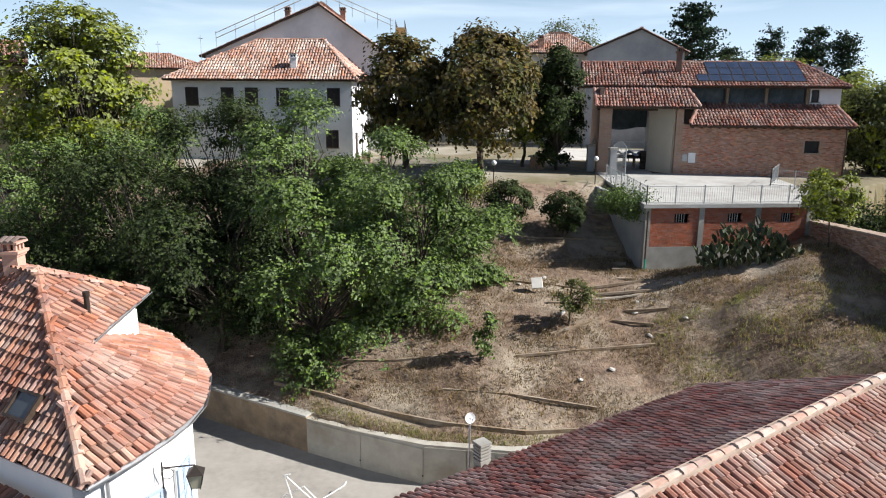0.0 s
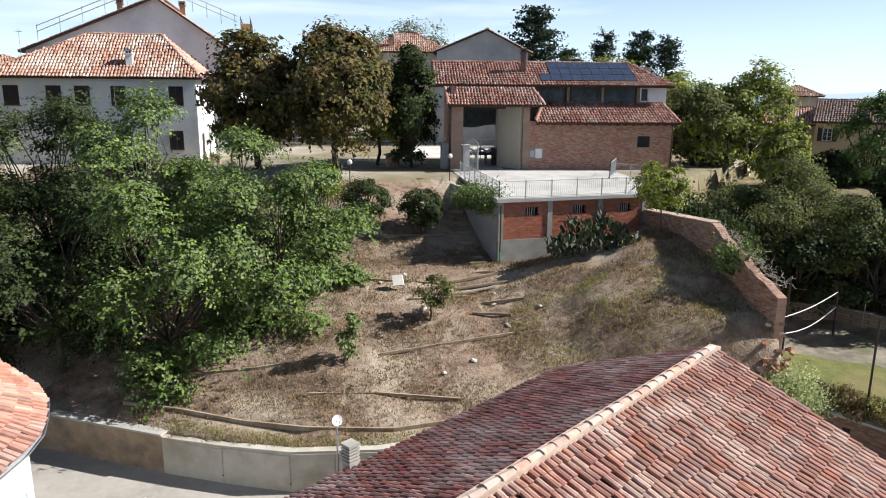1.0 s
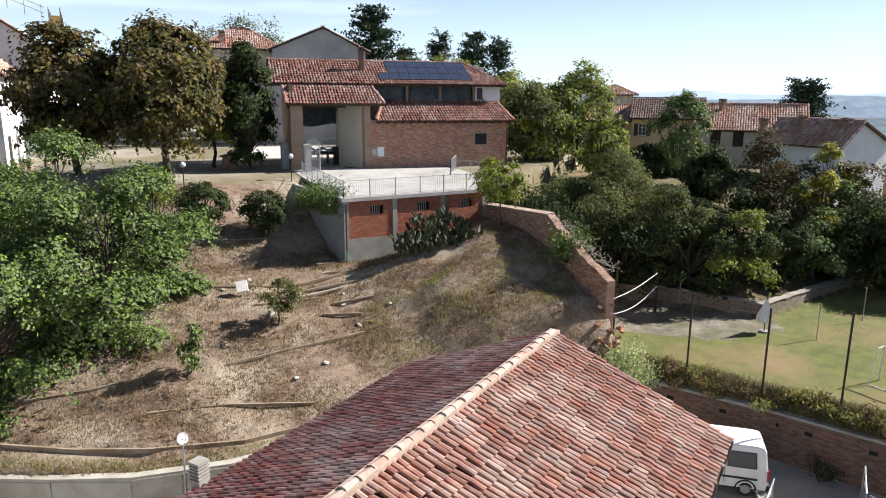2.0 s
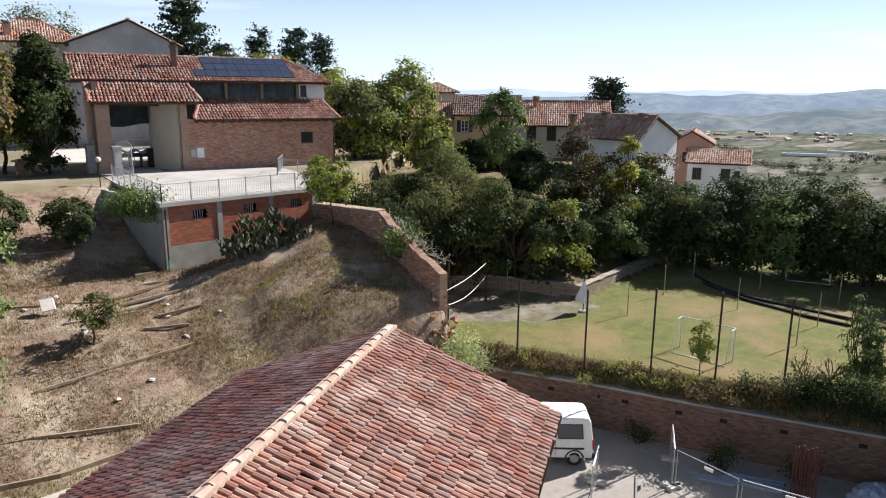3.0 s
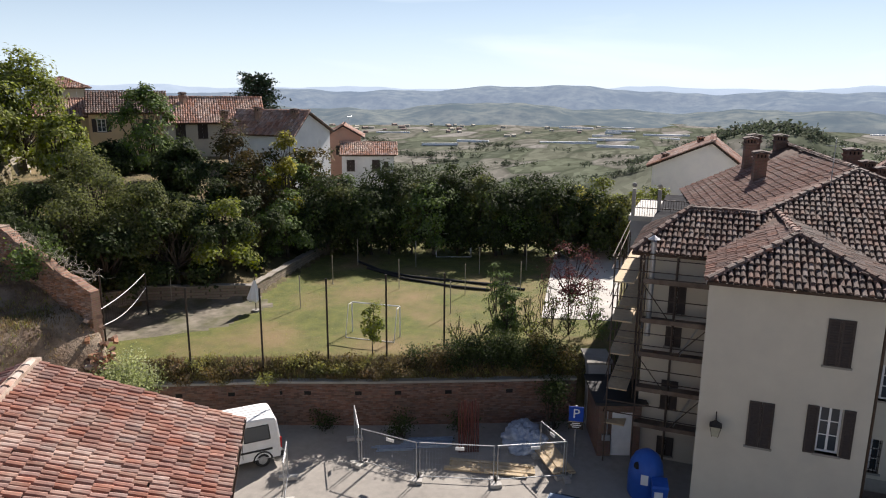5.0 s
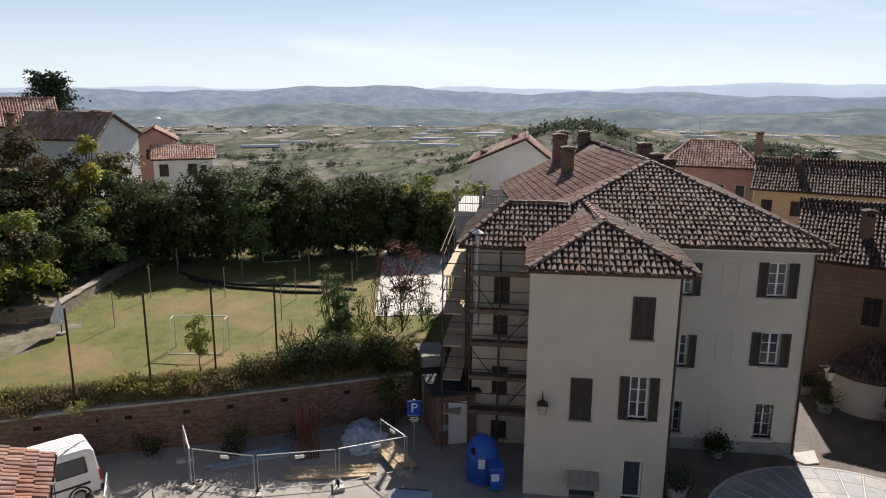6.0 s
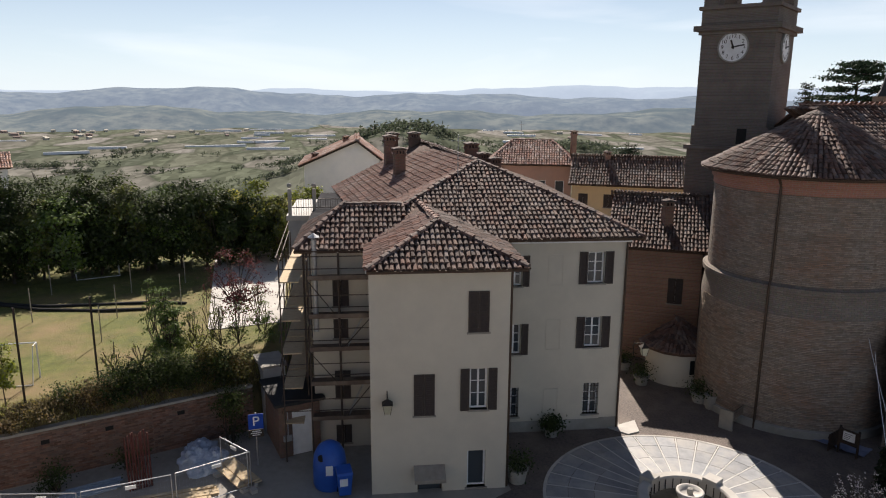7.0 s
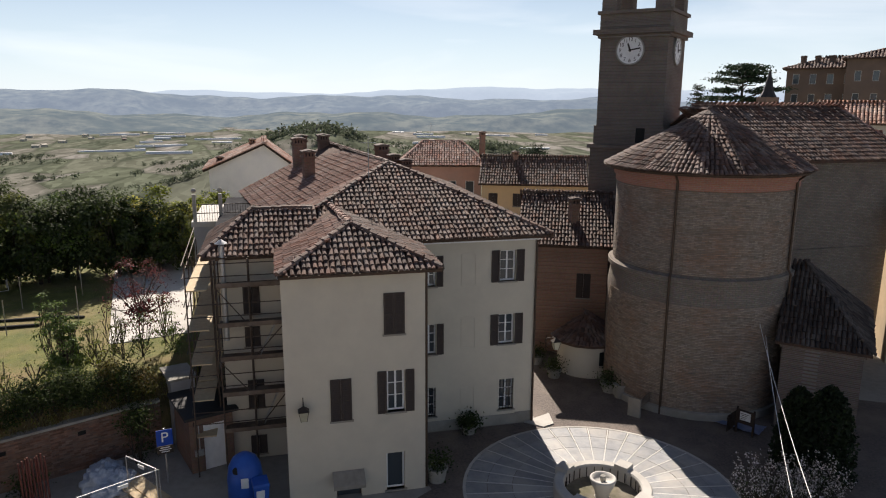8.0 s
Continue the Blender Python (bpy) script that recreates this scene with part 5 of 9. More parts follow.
def sheet(parent, u0, u1, y, z0, z1, seed):
    """A slack hanging sheet with folds."""
    g, n, k = Geo(), 18, 8
    rnd = random.Random(seed)
    ph = [rnd.uniform(0, 6) for _ in range(4)]
    for j in range(k + 1):
        for i in range(n + 1):
            s, t = i / n, j / k
            sag = .12 * math.sin(s * math.pi * 2 + ph[0]) * t
            g.v.append((u0 + (u1 - u0) * s, y + .09 * math.sin(s * 14 + ph[1] + 2 * t) + .05 * math.sin(s * 31 + ph[2]), z1 - (z1 - z0) * t + sag))
    g.f = [(j * (n + 1) + i, (j + 1) * (n + 1) + i, (j + 1) * (n + 1) + i + 1, j * (n + 1) + i + 1) for j in range(k) for i in range(n)]
    return g.ob("hanging_sheet", M["tarp_dark"], parent, "dark slack plastic sheet", smooth=True)


M["brick_barn2"] = brick_surf("barn_side_brick", (.40, .235, .155), (.33, .185, .125), (.36, .29, .23), 80, stain=(.26, .15, .10))
M["tile_barn"] = surf("barn_clay_tile", (.29, .135, .10), (.19, .088, .068), 3.0, (.37, .27, .22), .6, rough=.87, bump=.3, bscale=30, vary=.32, amount=.7)
barn()


def solar_array():
    """Rows of panels lying on the barn's upper roof."""
    d = Vector((0, 4.05, 1.86)).normalized()
    nrm = Vector((1, 0, 0)).cross(d)
    for r in range(3):
        for c in range(9 - (r > 0)):
            o = Vector((1.3 + c * .86 + (r > 0) * .95, 2.45, 6.66)) + d * (.1 + r * 1.22) + nrm * .13
            f = BARN @ Matrix([[1, d.x, nrm.x, o.x], [0, d.y, nrm.y, o.y], [0, d.z, nrm.z, o.z], [0, 0, 0, 1]])
            if r == 0 and c == 0:
                first = thing("solar_panel", "blue-black solar panel in a thin metal frame", "solar panel", f, "solar panels on the barn")
                g = Geo()
                for b in ((0, .03, 0, 1.18), (.81, .84, 0, 1.18), (.03, .81, 0, .03), (.03, .81, 1.15, 1.18)):
                    g.box(*b, -.03, .02)
                g.ob("panel_frame", M["iron"], first)
                Geo().box(.03, .81, .03, 1.15, -.02, .012).ob("glass_sheet", M["solar"], first)
            else:
                copy_thing(first, f)


# Pale slab added so the ground seen through the bay shows bright.
court = Geo().slab([tuple(BARN @ Vector(p)) for p in ((-9, 10.2, .03), (1.5, 10.2, .03), (1.5, 24, .03), (-9, 24, .03))], .05)
tagged(court.ob("pavement_court", M["concrete_pale"]), "pale ground slab added behind the barn", "pavement", kind="structure")
solar_array()
chimney("chimney", "dark brick chimney on the barn roof", BARN @ pose(.1, 4.2, 7.5), .36, .4, 1.5, M["brick_rw"])

# ---- houses beyond the pitch ----
def at(azimuth, r):
    return r * math.sin(radians(azimuth)), r * math.cos(radians(azimuth))


def far_house(name, label, a, r, z, turn, *args, **kw):
    x, y = at(a, r)
    return house(name, label, face_to(x, y, z, turn), *args, **kw)


W3 = [(1.0, 2.4, .9, 1.2, "shut"), (3.6, 2.4, .9, 1.2, "shut")]
far_house("row_house", "low row house with a brown tiled roof", 37.9, 82, 8.4, 40, 6.0, 7, 4.0, "gable_x", M["plaster_beige"], M["tile_pale"], {"front": W3[1:]}, rise=1.5, seed=201, base=-3)
far_house("row_house", "yellowish row house with a dark roof", 41.6, 80, 8.2, 44, 7.4, 8, 4.6, "gable_x", M["plaster_yellow"], M["tile_dark"], {"front": [(.7, 2.5, .85, 1.3, "open"), (5, 2.5, .9, 1.2, "shut")]}, rise=1.9, seed=204, base=-3)
far_house("row_house", "long grey-white row house with a brown roof", 46.6, 79, 7.4, 49, 10.0, 8, 4.4, "gable_x", M["plaster_cream"], M["tile_pale"], {"front": [(1.2, 2.5, .95, 1.5, "shut"), (3.4, 2.5, .95, 1.5, "shut"), (6.4, 2.5, .95, 1.5, "shut")]}, rise=2.3, seed=207, base=-3)
house("white_gabled_house", "white house with a bare gable end towards the pitch", face_to(54.9, 36.7, 5.9, 0), 6.4, 7.5, 5.3, "gable_y", M["plaster_white"], M["tile_pale"], {"front": [(1.2, 2.6, .6, 1.5, "blind"), (4.0, 2.9, .6, 1.5, "blind")]}, rise=1.85, hips=2.3, seed=211, base=-4, over=.35)
far_house("pink_small_house", "small pinkish house behind the hedge", 58.8, 88, 5.0, 62, 4.2, 6, 4.6, "gable_y", M["plaster_pink"], M["tile_pale"], {"front": [(1.2, 2.2, .8, 1.1, "shut")]}, rise=1.2, seed=214, base=-4)
far_house("white_small_house", "small white house with dark windows above the hedge", 60.0, 84, 4.6, 63, 6.2, 5.5, 3.1, "gable_x", M["plaster_white"], M["tile_pale"], {"front": [(.6, 1.0, .9, 1.3, "shut"), (3.6, 1.0, .9, 1.3, "shut"), (5.0, 1.0, .5, 1.1, "shut")], "right": [(2, 1.0, .8, 1.2, "shut")]}, rise=1.1, seed=217, base=-4)
far_house("tall_far_house", "far house with a brick top storey", 38.7, 130, 8.0, 40, 6.5, 6, 7.5, "hip", M["plaster_cream"], M["tile_pale"], {"front": [(2, 5.2, 1, 1.4, "shut")]}, rise=1.3, seed=220, base=-3, over=.9)


# ---- big house on the square ----
def big_house():
    """Wing towards the square, main block behind it, and the scaffolded part."""
    E90 = lambda x, y, z=0: face_to(x, y, z, 90)
    wing = thing("corner_wing", "cream plastered three-storey wing with brown shutters", "house", E90(24.2, .0))
    L, D, H = 5.2, 4.45, 8.98
    front = [(3.67, 6.45, .72, 1.55, "shut"), (1.65, 3.2, .72, 1.62, "shut"), (3.73, 3.35, .68, 1.65, "open"), (3.67, .1, .72, 1.55, "plain"), (1.75, -.1, .95, .75, "plain")]
    g = Geo().wall((0, 0), (L, 0), -.6, H, .4, [(x, x + w, z, z + h) for x, z, w, h, s in front])
    g.ob("wall", M["plaster_cream"], wing)
    for x, z, w, h, s in front:
        window(wing, Matrix.Identity(4), x, z, w, h, s, M["wood_dark"] if z < 0 else None)
    Geo().wall((L, .4), (L, D), -.6, H, .4).ob("wall", M["plaster_cream"], wing)
    Geo().wall((0, 6), (0, .4), -.6, H, .4).ob("wall", M["plaster_cream"], wing)
    Geo().box(-.1, L + .1, -.1, D, H - .2, H - .02).ob("cornice", M["plaster_white"], wing)
    o = .48
    A, B, C, Dd = (-.08, -o, H), (L + .52, -o, H), (L + .52, D + 1.2, H), (-.08, D + 1.6, H)
    R0, R1 = (2.72, 2.25, 10.24), (2.25, 7.3, 10.3)
    slope(wing, [A, B, R0], M["tile_dark"], 301, .2, .36, pick=lambda x, y: np.hypot(x - 2.5, y), piece=M["tile_dark_ob"])
    slope(wing, [B, C, R1, R0], M["tile_dark"], 302, .2, .36)
    slope(wing, [Dd, A, R0, R1], M["tile_brown"], 303, .2, .36)
    ridge_caps(wing, [(A, R0), (B, R0)], M["tile_dark"])
    ridge_caps(wing, [(R0, R1)], M["tile_brown"])
    gutter(wing, (-.08, -o - .06, H), (L + .52, -o - .06, H))
    gutter(wing, (L + o + .06, -o, H), (L + o + .06, D, H))
    downpipe(wing, L + .07, .12, .0, H)
    # awning over the ground-floor opening
    aw = Geo().add([(1.6, -.02, 1.15), (2.8, -.02, 1.15), (2.8, -.6, .82), (1.6, -.6, .82), (2.8, -.6, .68), (1.6, -.6, .68)], [(0, 3, 2, 1), (3, 5, 4, 2)])
    aw.ob("awning", M["awning"], wing, "grey-beige fabric awning")

    main = thing("main_block", "cream plastered main block with a hipped dark tile roof", "house", E90(28.7, .4))
    L, D, H = 11.75, 18.6, 9.1
    front = [(x, z, w, h, s) for x, z, w, h, s in (
        (9.98, 6.95, .75, 1.42, "open"), (9.98, 3.98, .75, 1.42, "open"), (10.05, .75, .72, 1.5, "grille"),
        (6.45, 6.9, .6, 1.35, "open"), (6.45, 3.75, .62, 1.4, "open"), (6.45, .75, .6, 1.4, "grille"),
        (8.2, 6.85, .68, 1.45, "blind"), (8.2, 3.9, .68, 1.45, "blind"), (8.2, .6, .68, 1.45, "blind"))]
    g = Geo().wall((0, 0), (L, 0), -.5, H, .4, [(x, x + w, z, z + h) for x, z, w, h, s in front if s != "blind"])
    g.ob("wall", M["plaster_cream"], main)
    for x, z, w, h, s in front:
        if s == "blind":
            gb = Geo()
            for bx in ((x, x + w, z + h - .04, z + h), (x, x + w, z, z + .04), (x, x + .04, z + .04, z + h - .04), (x + w - .04, x + w, z + .04, z + h - .04)):
                gb.box(bx[0], bx[1], -.02, 0, bx[2], bx[3])
            gb.ob("blind_window", M["plaster_cream"], main)
        else:
            window(main, Matrix.Identity(4), x, z, w, h, s)
    Geo().wall((L, .4), (L, D), -.5, H, .4).ob("wall", M["plaster_cream"], main)
    Geo().wall((0, D), (0, .4), -.5, H, .4).ob("wall", M["plaster_cream"], main)
    Geo().wall((L, D), (0, D), -.5, H, .4).ob("wall", M["plaster_cream"], main)
    Geo().box(-.1, L + .1, -.14, .0, H - .28, H - .05).ob("cornice", M["plaster_white"], main)
    o = .5
    A, B, C, Dd = (-o, -o, H), (L + o, -o, H), (L + o, D, H), (-o, D, H)
    R0, R1 = (L / 2 + .05, 5.7, 11.82), (3.95, 18.9, 12.0)
    slope(main, [A, B, R0], M["tile_dark"], 311, .2, .36)
    slope(main, [B, (L + o, 18.9, H), R1, R0], M["tile_dark"], 312, .22, .4)
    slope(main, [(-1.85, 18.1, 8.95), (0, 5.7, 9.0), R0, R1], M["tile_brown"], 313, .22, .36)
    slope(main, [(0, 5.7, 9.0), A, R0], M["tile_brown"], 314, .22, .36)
    Geo().wall((-1.35, 17.7), (-.1, 2.0), -.5, 8.85, .3).ob("wall", M["plaster_grey"], main)
    Geo().add([(-1.4, 18.0, 8.9), (L, 18.5, 8.9), (3.95, 18.6, 11.85)], [(0, 1, 2)]).ob("gable", M["plaster_cream"], main)
    ridge_caps(main, [(A, R0), (B, R0), (R0, R1)], M["tile_dark"])
    gutter(main, (-o, -o - .06, H), (L + o, -o - .06, H))
    downpipe(main, L - .06, -.07, 0, H)
    Geo().box(L - .9, L + .03, -.03, 0, -.2, .55).box(4.9, L - .9, -.03, 0, -.2, .5).ob("plinth", M["concrete"], main)

    part_ = thing("scaffolded_part", "plastered rear part of the house behind scaffolding", "house", E90(28.1, 2.35))
    L, D, H = 2.5, 16, 8.85
    back = [(.9, 6.4, .6, 1.2, "shut"), (.9, 5.0, .55, .8, "shut"), (.9, 2.3, .6, 1.2, "shut"), (.9, .2, .6, .8, "shut")]
    Geo().wall((0, 0), (L, 0), -.5, H, .4, [(x, x + w, z, z + h) for x, z, w, h, s in back]).ob("wall", M["plaster_cream"], part_)
    for x, z, w, h, s in back:
        window(part_, Matrix.Identity(4), x, z, w, h, s)
    lw = [(3 + 3 * k, z, .8, 1.3, "shut") for k in range(3) for z in (1.0, 4.0, 6.8)]
    Geo().wall((0, D), (0, .4), -.5, H, .4).ob("wall", M["plaster_cream"], part_)
    A, B, C, Dd = (-.6, -.5, H + .05), (L + .2, -.5, H + .05), (L + .2, D, H + .05), (-.6, D, H + .05)
    R0, R1 = (1.3, 2.2, 10.3), (4.0, 2.2, 10.3)
    slope(part_, [A, (3.3, -.5, H + .05), R1, R0], M["tile_dark"], 321, .2, .36)
    slope(part_, [(-.6, 5.0, H + .05), A, R0], M["tile_dark"], 322, .2, .36)
    ridge_caps(part_, [(A, R0), (R0, R1)], M["tile_dark"])
    gutter(part_, (-.6, -.56, H + .05), (L + .2, -.56, H + .05))
    Geo().box(-.55, 1.25, 4.6, 16.2, H + .005, H + .09).ob("flat_roof", M["felt"], part_)


M["felt"] = surf("grey_roof_felt", (.07, .07, .072), (.045, .045, .048), 2, rough=1.0, bump=.2, spec=0)
M["awning"] = surf("awning_cloth", (.30, .27, .23), (.24, .21, .18), 3, rough=.9)
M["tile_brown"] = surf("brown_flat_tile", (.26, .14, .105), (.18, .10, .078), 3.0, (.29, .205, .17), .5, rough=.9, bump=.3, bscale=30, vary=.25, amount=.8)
big_house()
for x, y, z, top, w, d in ((45.3, -1.5, 10.8, 12.4, .8, .6), (46.6, -1.75, 11.0, 12.5, .8, .6), (40.5, -1.9, 10.65, 11.95, .72, .6), (47.0, -3.2, 11.75, 12.5, .7, .6), (46.4, -7.0, 10.8, 11.85, .85, .7), (44.4, -7.5, 10.3, 11.35, .6, .6), (43.6, -8.1, 10.1, 11.1, .6, .6)):
    chimney("chimney", "broad old brick chimney with a vented tile cap", pose(x, y, z, 0, 0, 8), w, d, top - z - .3, M["brick_rw"], group="chimneys of the big house")

far_house("white_far_gable", "white house with a low gable behind the big house", 85.0, 62, -.5, 89, 7.2, 9, 9.6, "gable_y", M["plaster_white"], M["tile_pale"], {}, rise=2.0, hips=4.6, seed=330, base=-6)
far_house("pink_house", "pink plastered house with a red tiled roof", 100.2, 70, -1.0, 104, 8.0, 8, 9.6, "hip", M["plaster_pink"], M["tile"], {"front": [(4.6, 6.3, .9, 1.5, "plain"), (6.4, 6.3, .9, 1.5, "plain"), (2.8, 6.3, .9, 1.5, "plain")]}, rise=1.9, hips=(2, 2), seed=334, base=-6)
far_house("yellow_house", "pale yellow house with dark shutters and a balcony", 106.8, 66, -1.0, 111, 10.2, 7, 8.3, "gable_x", M["plaster_yellow"], M["tile_dark"], {"front": [(.7, 5.9, .8, 1.2, "shut"), (3.0, 5.9, .8, 1.2, "shut"), (7.1, 5.9, .8, 1.2, "shut"), (9.0, 5.9, .8, 1.2, "shut"), (5.0, 5.2, .9, 2.0, "shut")]}, rise=2.0, seed=338, base=-6)


# ---- church: apse, tower, nave ----
def church():
    cx, cy, R, H = 31.0, -21.1, 4.3, 11.75
    M["brick_apse"] = brick_surf("apse_brick", (.25, .205, .165), (.19, .155, .125), (.15, .135, .115), round_at=(cx, cy, R), stain=(.14, .10, .08), stain_amount=.5)
    M["brick_church"] = brick_surf("church_brick", (.205, .148, .118), (.148, .106, .087), (.245, .218, .195), -45, stain=(.13, .10, .085), stain_amount=.5)
    M["brick_red2"] = brick_surf("red_frieze_brick", (.40, .16, .10), (.35, .14, .09), (.34, .22, .17), round_at=(cx, cy, R), stain=(.25, .12, .08), stain_amount=.4)
    e = thing("apse", "tall round brick church apse under fanning clay tiles", "church", pose(cx, cy, 0))
    sec = lambda rows, name, mat: Geo().lathe(rows[::-1], 48, a0=170, a1=400).ob(name, mat, e, smooth=False)
    sec([(R + .18, -.3), (R + .18, 5.6), (R + .05, 6.6)], "lower_wall", M["brick_apse"])
    sec([(R + .05, 6.6), (R + .22, 6.65), (R + .22, 6.85), (R, 6.95)], "string_course", M["brick_apse"])
    sec([(R, 6.95), (R, 10.9)], "upper_wall", M["brick_apse"])
    sec([(R, 10.9), (R + .06, 10.95), (R + .06, 11.2), (R + .16, 11.3), (R + .16, H)], "frieze", M["brick_red2"])
    sec([(R + .14, -.3), (R + .3, -.3), (R + .3, .35), (R + .18, .4)][1:], "plinth", M["concrete"])
    isl, obj = brick_mats("apse_piece", (.31, .25, .20), (.225, .18, .145), (.27, .165, .115), .2)

    def ring(radius):
        def f(u, z):
            a = u / radius + radians(185)
            s_, c_ = math.sin(a), math.cos(a)
            return Matrix([[c_, s_, 0, radius * s_], [-s_, c_, 0, radius * c_], [0, 0, 1, z], [0, 0, 0, 1]])
        return f

    for rad_, za, zb, near in ((R + .18, .42, 5.6, (9.2, 3.0)), (R, 6.98, 10.9, None)):
        brick_pieces(e, ring(rad_), rad_ * radians(190), za, lambda u, zb=zb: zb, (), isl, obj, near, size=(.30, .078), gap=.02, proud=.026, seed=int(za * 10), drop=.012)
    n, a0, a1, Ro = 18, 170, 420, R + .6
    for k in range(n):
        b0, b1 = radians(a0 + (a1 - a0) * k / n), radians(a0 + (a1 - a0) * (k + 1) / n)
        p0, p1 = (Ro * math.sin(b0), Ro * math.cos(b0), H), (Ro * math.sin(b1), Ro * math.cos(b1), H)
        slope(e, [p1, p0, (0, 0, 14.45)], M["tile_dark"], 400 + k, .2, .36)
        gutter(e, tuple(1.01 * q for q in p1[:2]) + (H - .02,), tuple(1.01 * q for q in p0[:2]) + (H - .02,))
    ridge_caps(e, [((Ro * math.sin(radians(a)), Ro * math.cos(radians(a)), H), (0, 0, 14.45)) for a in range(190, 380, 29)], M["tile_dark"], .1)
    for a in (319, 238):
        s, c = math.sin(radians(a)), math.cos(radians(a))
        Geo().tube([((R + .26) * s, (R + .26) * c, .0), ((R + .26) * s, (R + .26) * c, 6.9), ((R + .12) * s, (R + .12) * c, 7.1), ((R + .12) * s, (R + .12) * c, 11.3), ((Ro) * s, (Ro) * c, H)], .06, 8).ob("downpipe", M["copper"], e)

    nv = thing("nave", "brick nave of the church with a long clay roof", "church", face_to(32.4, -22.0, 0, 90))
    L, W = 12.4, 9.6
    Geo().wall((2.3, 0), (L, 0), -.3, 11.8, .5).ob("wall", M["brick_nave"], nv)
    Geo().wall((L, .5), (L, W), -.3, 11.8, .5).ob("wall", M["brick_church"], nv)
    Geo().wall((2.3, W), (2.3, .5), -.3, 11.8, .5).ob("wall", M["brick_church"], nv)
    Geo().add([(2.3, .1, 11.75), (2.3, W - .1, 11.75), (2.3, 4.8, 14.5)], [(0, 1, 2)]).ob("gable", M["brick_church"], nv)
    Geo().box(2.3, L + .1, -.14, 0, 6.5, 6.75).box(2.3, L + .1, -.16, 0, 11.2, 11.75).ob("cornice", M["brick_nave"], nv)
    slope(nv, [(2.1, -.6, 11.75), (L + .5, -.6, 11.75), (L - .2, 4.8, 14.55), (2.1, 4.8, 14.55)], M["tile_dark"], 431, .22, .4)
    slope(nv, [(L + .5, W + .6, 11.75), (2.1, W + .6, 11.75), (2.1, 4.8, 14.55), (L - .2, 4.8, 14.55)], M["tile"], 432, .3, .5)
    slope(nv, [(L + .5, -.6, 11.75), (L + .5, W + .6, 11.75), (L - .2, 4.8, 14.55)], M["tile"], 433, .3, .5)
    ridge_caps(nv, [((2.1, 4.8, 14.55), (L - .2, 4.8, 14.55)), ((L + .5, -.6, 11.75), (L - .2, 4.8, 14.55))], M["tile"])
    # roof between the fan of the apse and the nave
    slope(e, [(4.8, -4.9, H), (0, -4.9, H), (0, 0, 14.45), (2.6, 0, 14.45)], M["tile_dark"], 440, .2, .36)
    ridge_caps(e, [((0, 0, 14.45), (2.6, 0, 14.45))], M["tile_dark"])

    # lean-to chapel beside the apse
    # Darker tile tone for the chapel roof.
    M["tile_black"] = surf("near_black_tile", (.075, .058, .05), (.045, .036, .032), 3, (.11, .095, .085), .7, rough=.85, bump=.3, bscale=30, vary=.35, amount=.7, spec=.15)
    ch = thing("side_chapel", "low brick side chapel with a dark lean-to roof", "chapel", face_to(25.75, -22.3, 0, 133))
    L, W = 3.25, 6.8
    Geo().wall((0, 0), (L, 0), -.3, 4.45, .4).ob("wall", M["brick_church"], ch)
    Geo().wall((L, .4), (L, W), -.3, 4.45, .4).ob("wall", M["brick_church"], ch)
    slope(ch, [(-.3, -.3, 4.2), (L + .3, -.3, 4.2), (.5, 3.6, 7.2), (.1, 3.6, 7.2)], M["tile_black"], 445, .2, .36)
    slope(ch, [(L + .3, -.3, 4.2), (L + .4, W + .2, 4.25), (.5, 3.6, 7.2)], M["tile_black"], 446, .2, .36)
    ridge_caps(ch, [((L + .3, -.3, 4.2), (.5, 3.6, 7.2))], M["tile_black"], .1)
    Geo().box(-.1, L + .1, -.08, 0, 3.9, 4.15).ob("cornice", M["brick_church"], ch)

    # brick sacristy and the small rounded annex behind the square
    sc = house("sacristy", "old orange-brick sacristy with a clay roof", face_to(38.0, -14.0, 0, 114), 5.0, 8.0, 6.9, "gable_x", M["brick_sac"], M["tile_dark"], {"front": [(3.3, 3.45, .75, 1.45, "shut")]}, rise=2.2, seed=450, pitch=.2, course=.36, category="church building")
    an = thing("rounded_annex", "low cream annex with a rounded wall and tiled roof", "annex", pose(34.35, -16.75, 0))
    Geo().lathe([(1.7, 1.95), (1.7, -.2)], 20, a0=150, a1=370).ob("wall", M["plaster_cream"], an, smooth=True)
    for k in range(8):
        b0, b1 = radians(150 + 27.5 * k), radians(150 + 27.5 * (k + 1))
        slope(an, [(2.0 * math.sin(b1), 2.0 * math.cos(b1), 1.95), (2.0 * math.sin(b0), 2.0 * math.cos(b0), 1.95), (.6, -.2, 3.1)], M["tile_dark"], 455 + k, .2, .36)
    s_, c_ = math.sin(radians(262)), math.cos(radians(262))
    Geo().box(-.3, .3, -.05, .05, .75, 1.5, Matrix.Translation((1.7 * s_, 1.7 * c_, 0)) @ pose(0, 0, 0, 0, 0, -262)).ob("window", M["dark_hole"], an)
    return e


M["brick_nave"] = brick_surf("nave_brick", (.255, .21, .17), (.19, .155, .125), (.14, .125, .105), 90, stain=(.13, .10, .085), stain_amount=.5)
M["brick_sac"] = brick_surf("orange_brick", (.36, .20, .135), (.27, .145, .10), (.30, .23, .18), -24, stain=(.22, .12, .08), stain_amount=.5)
church()


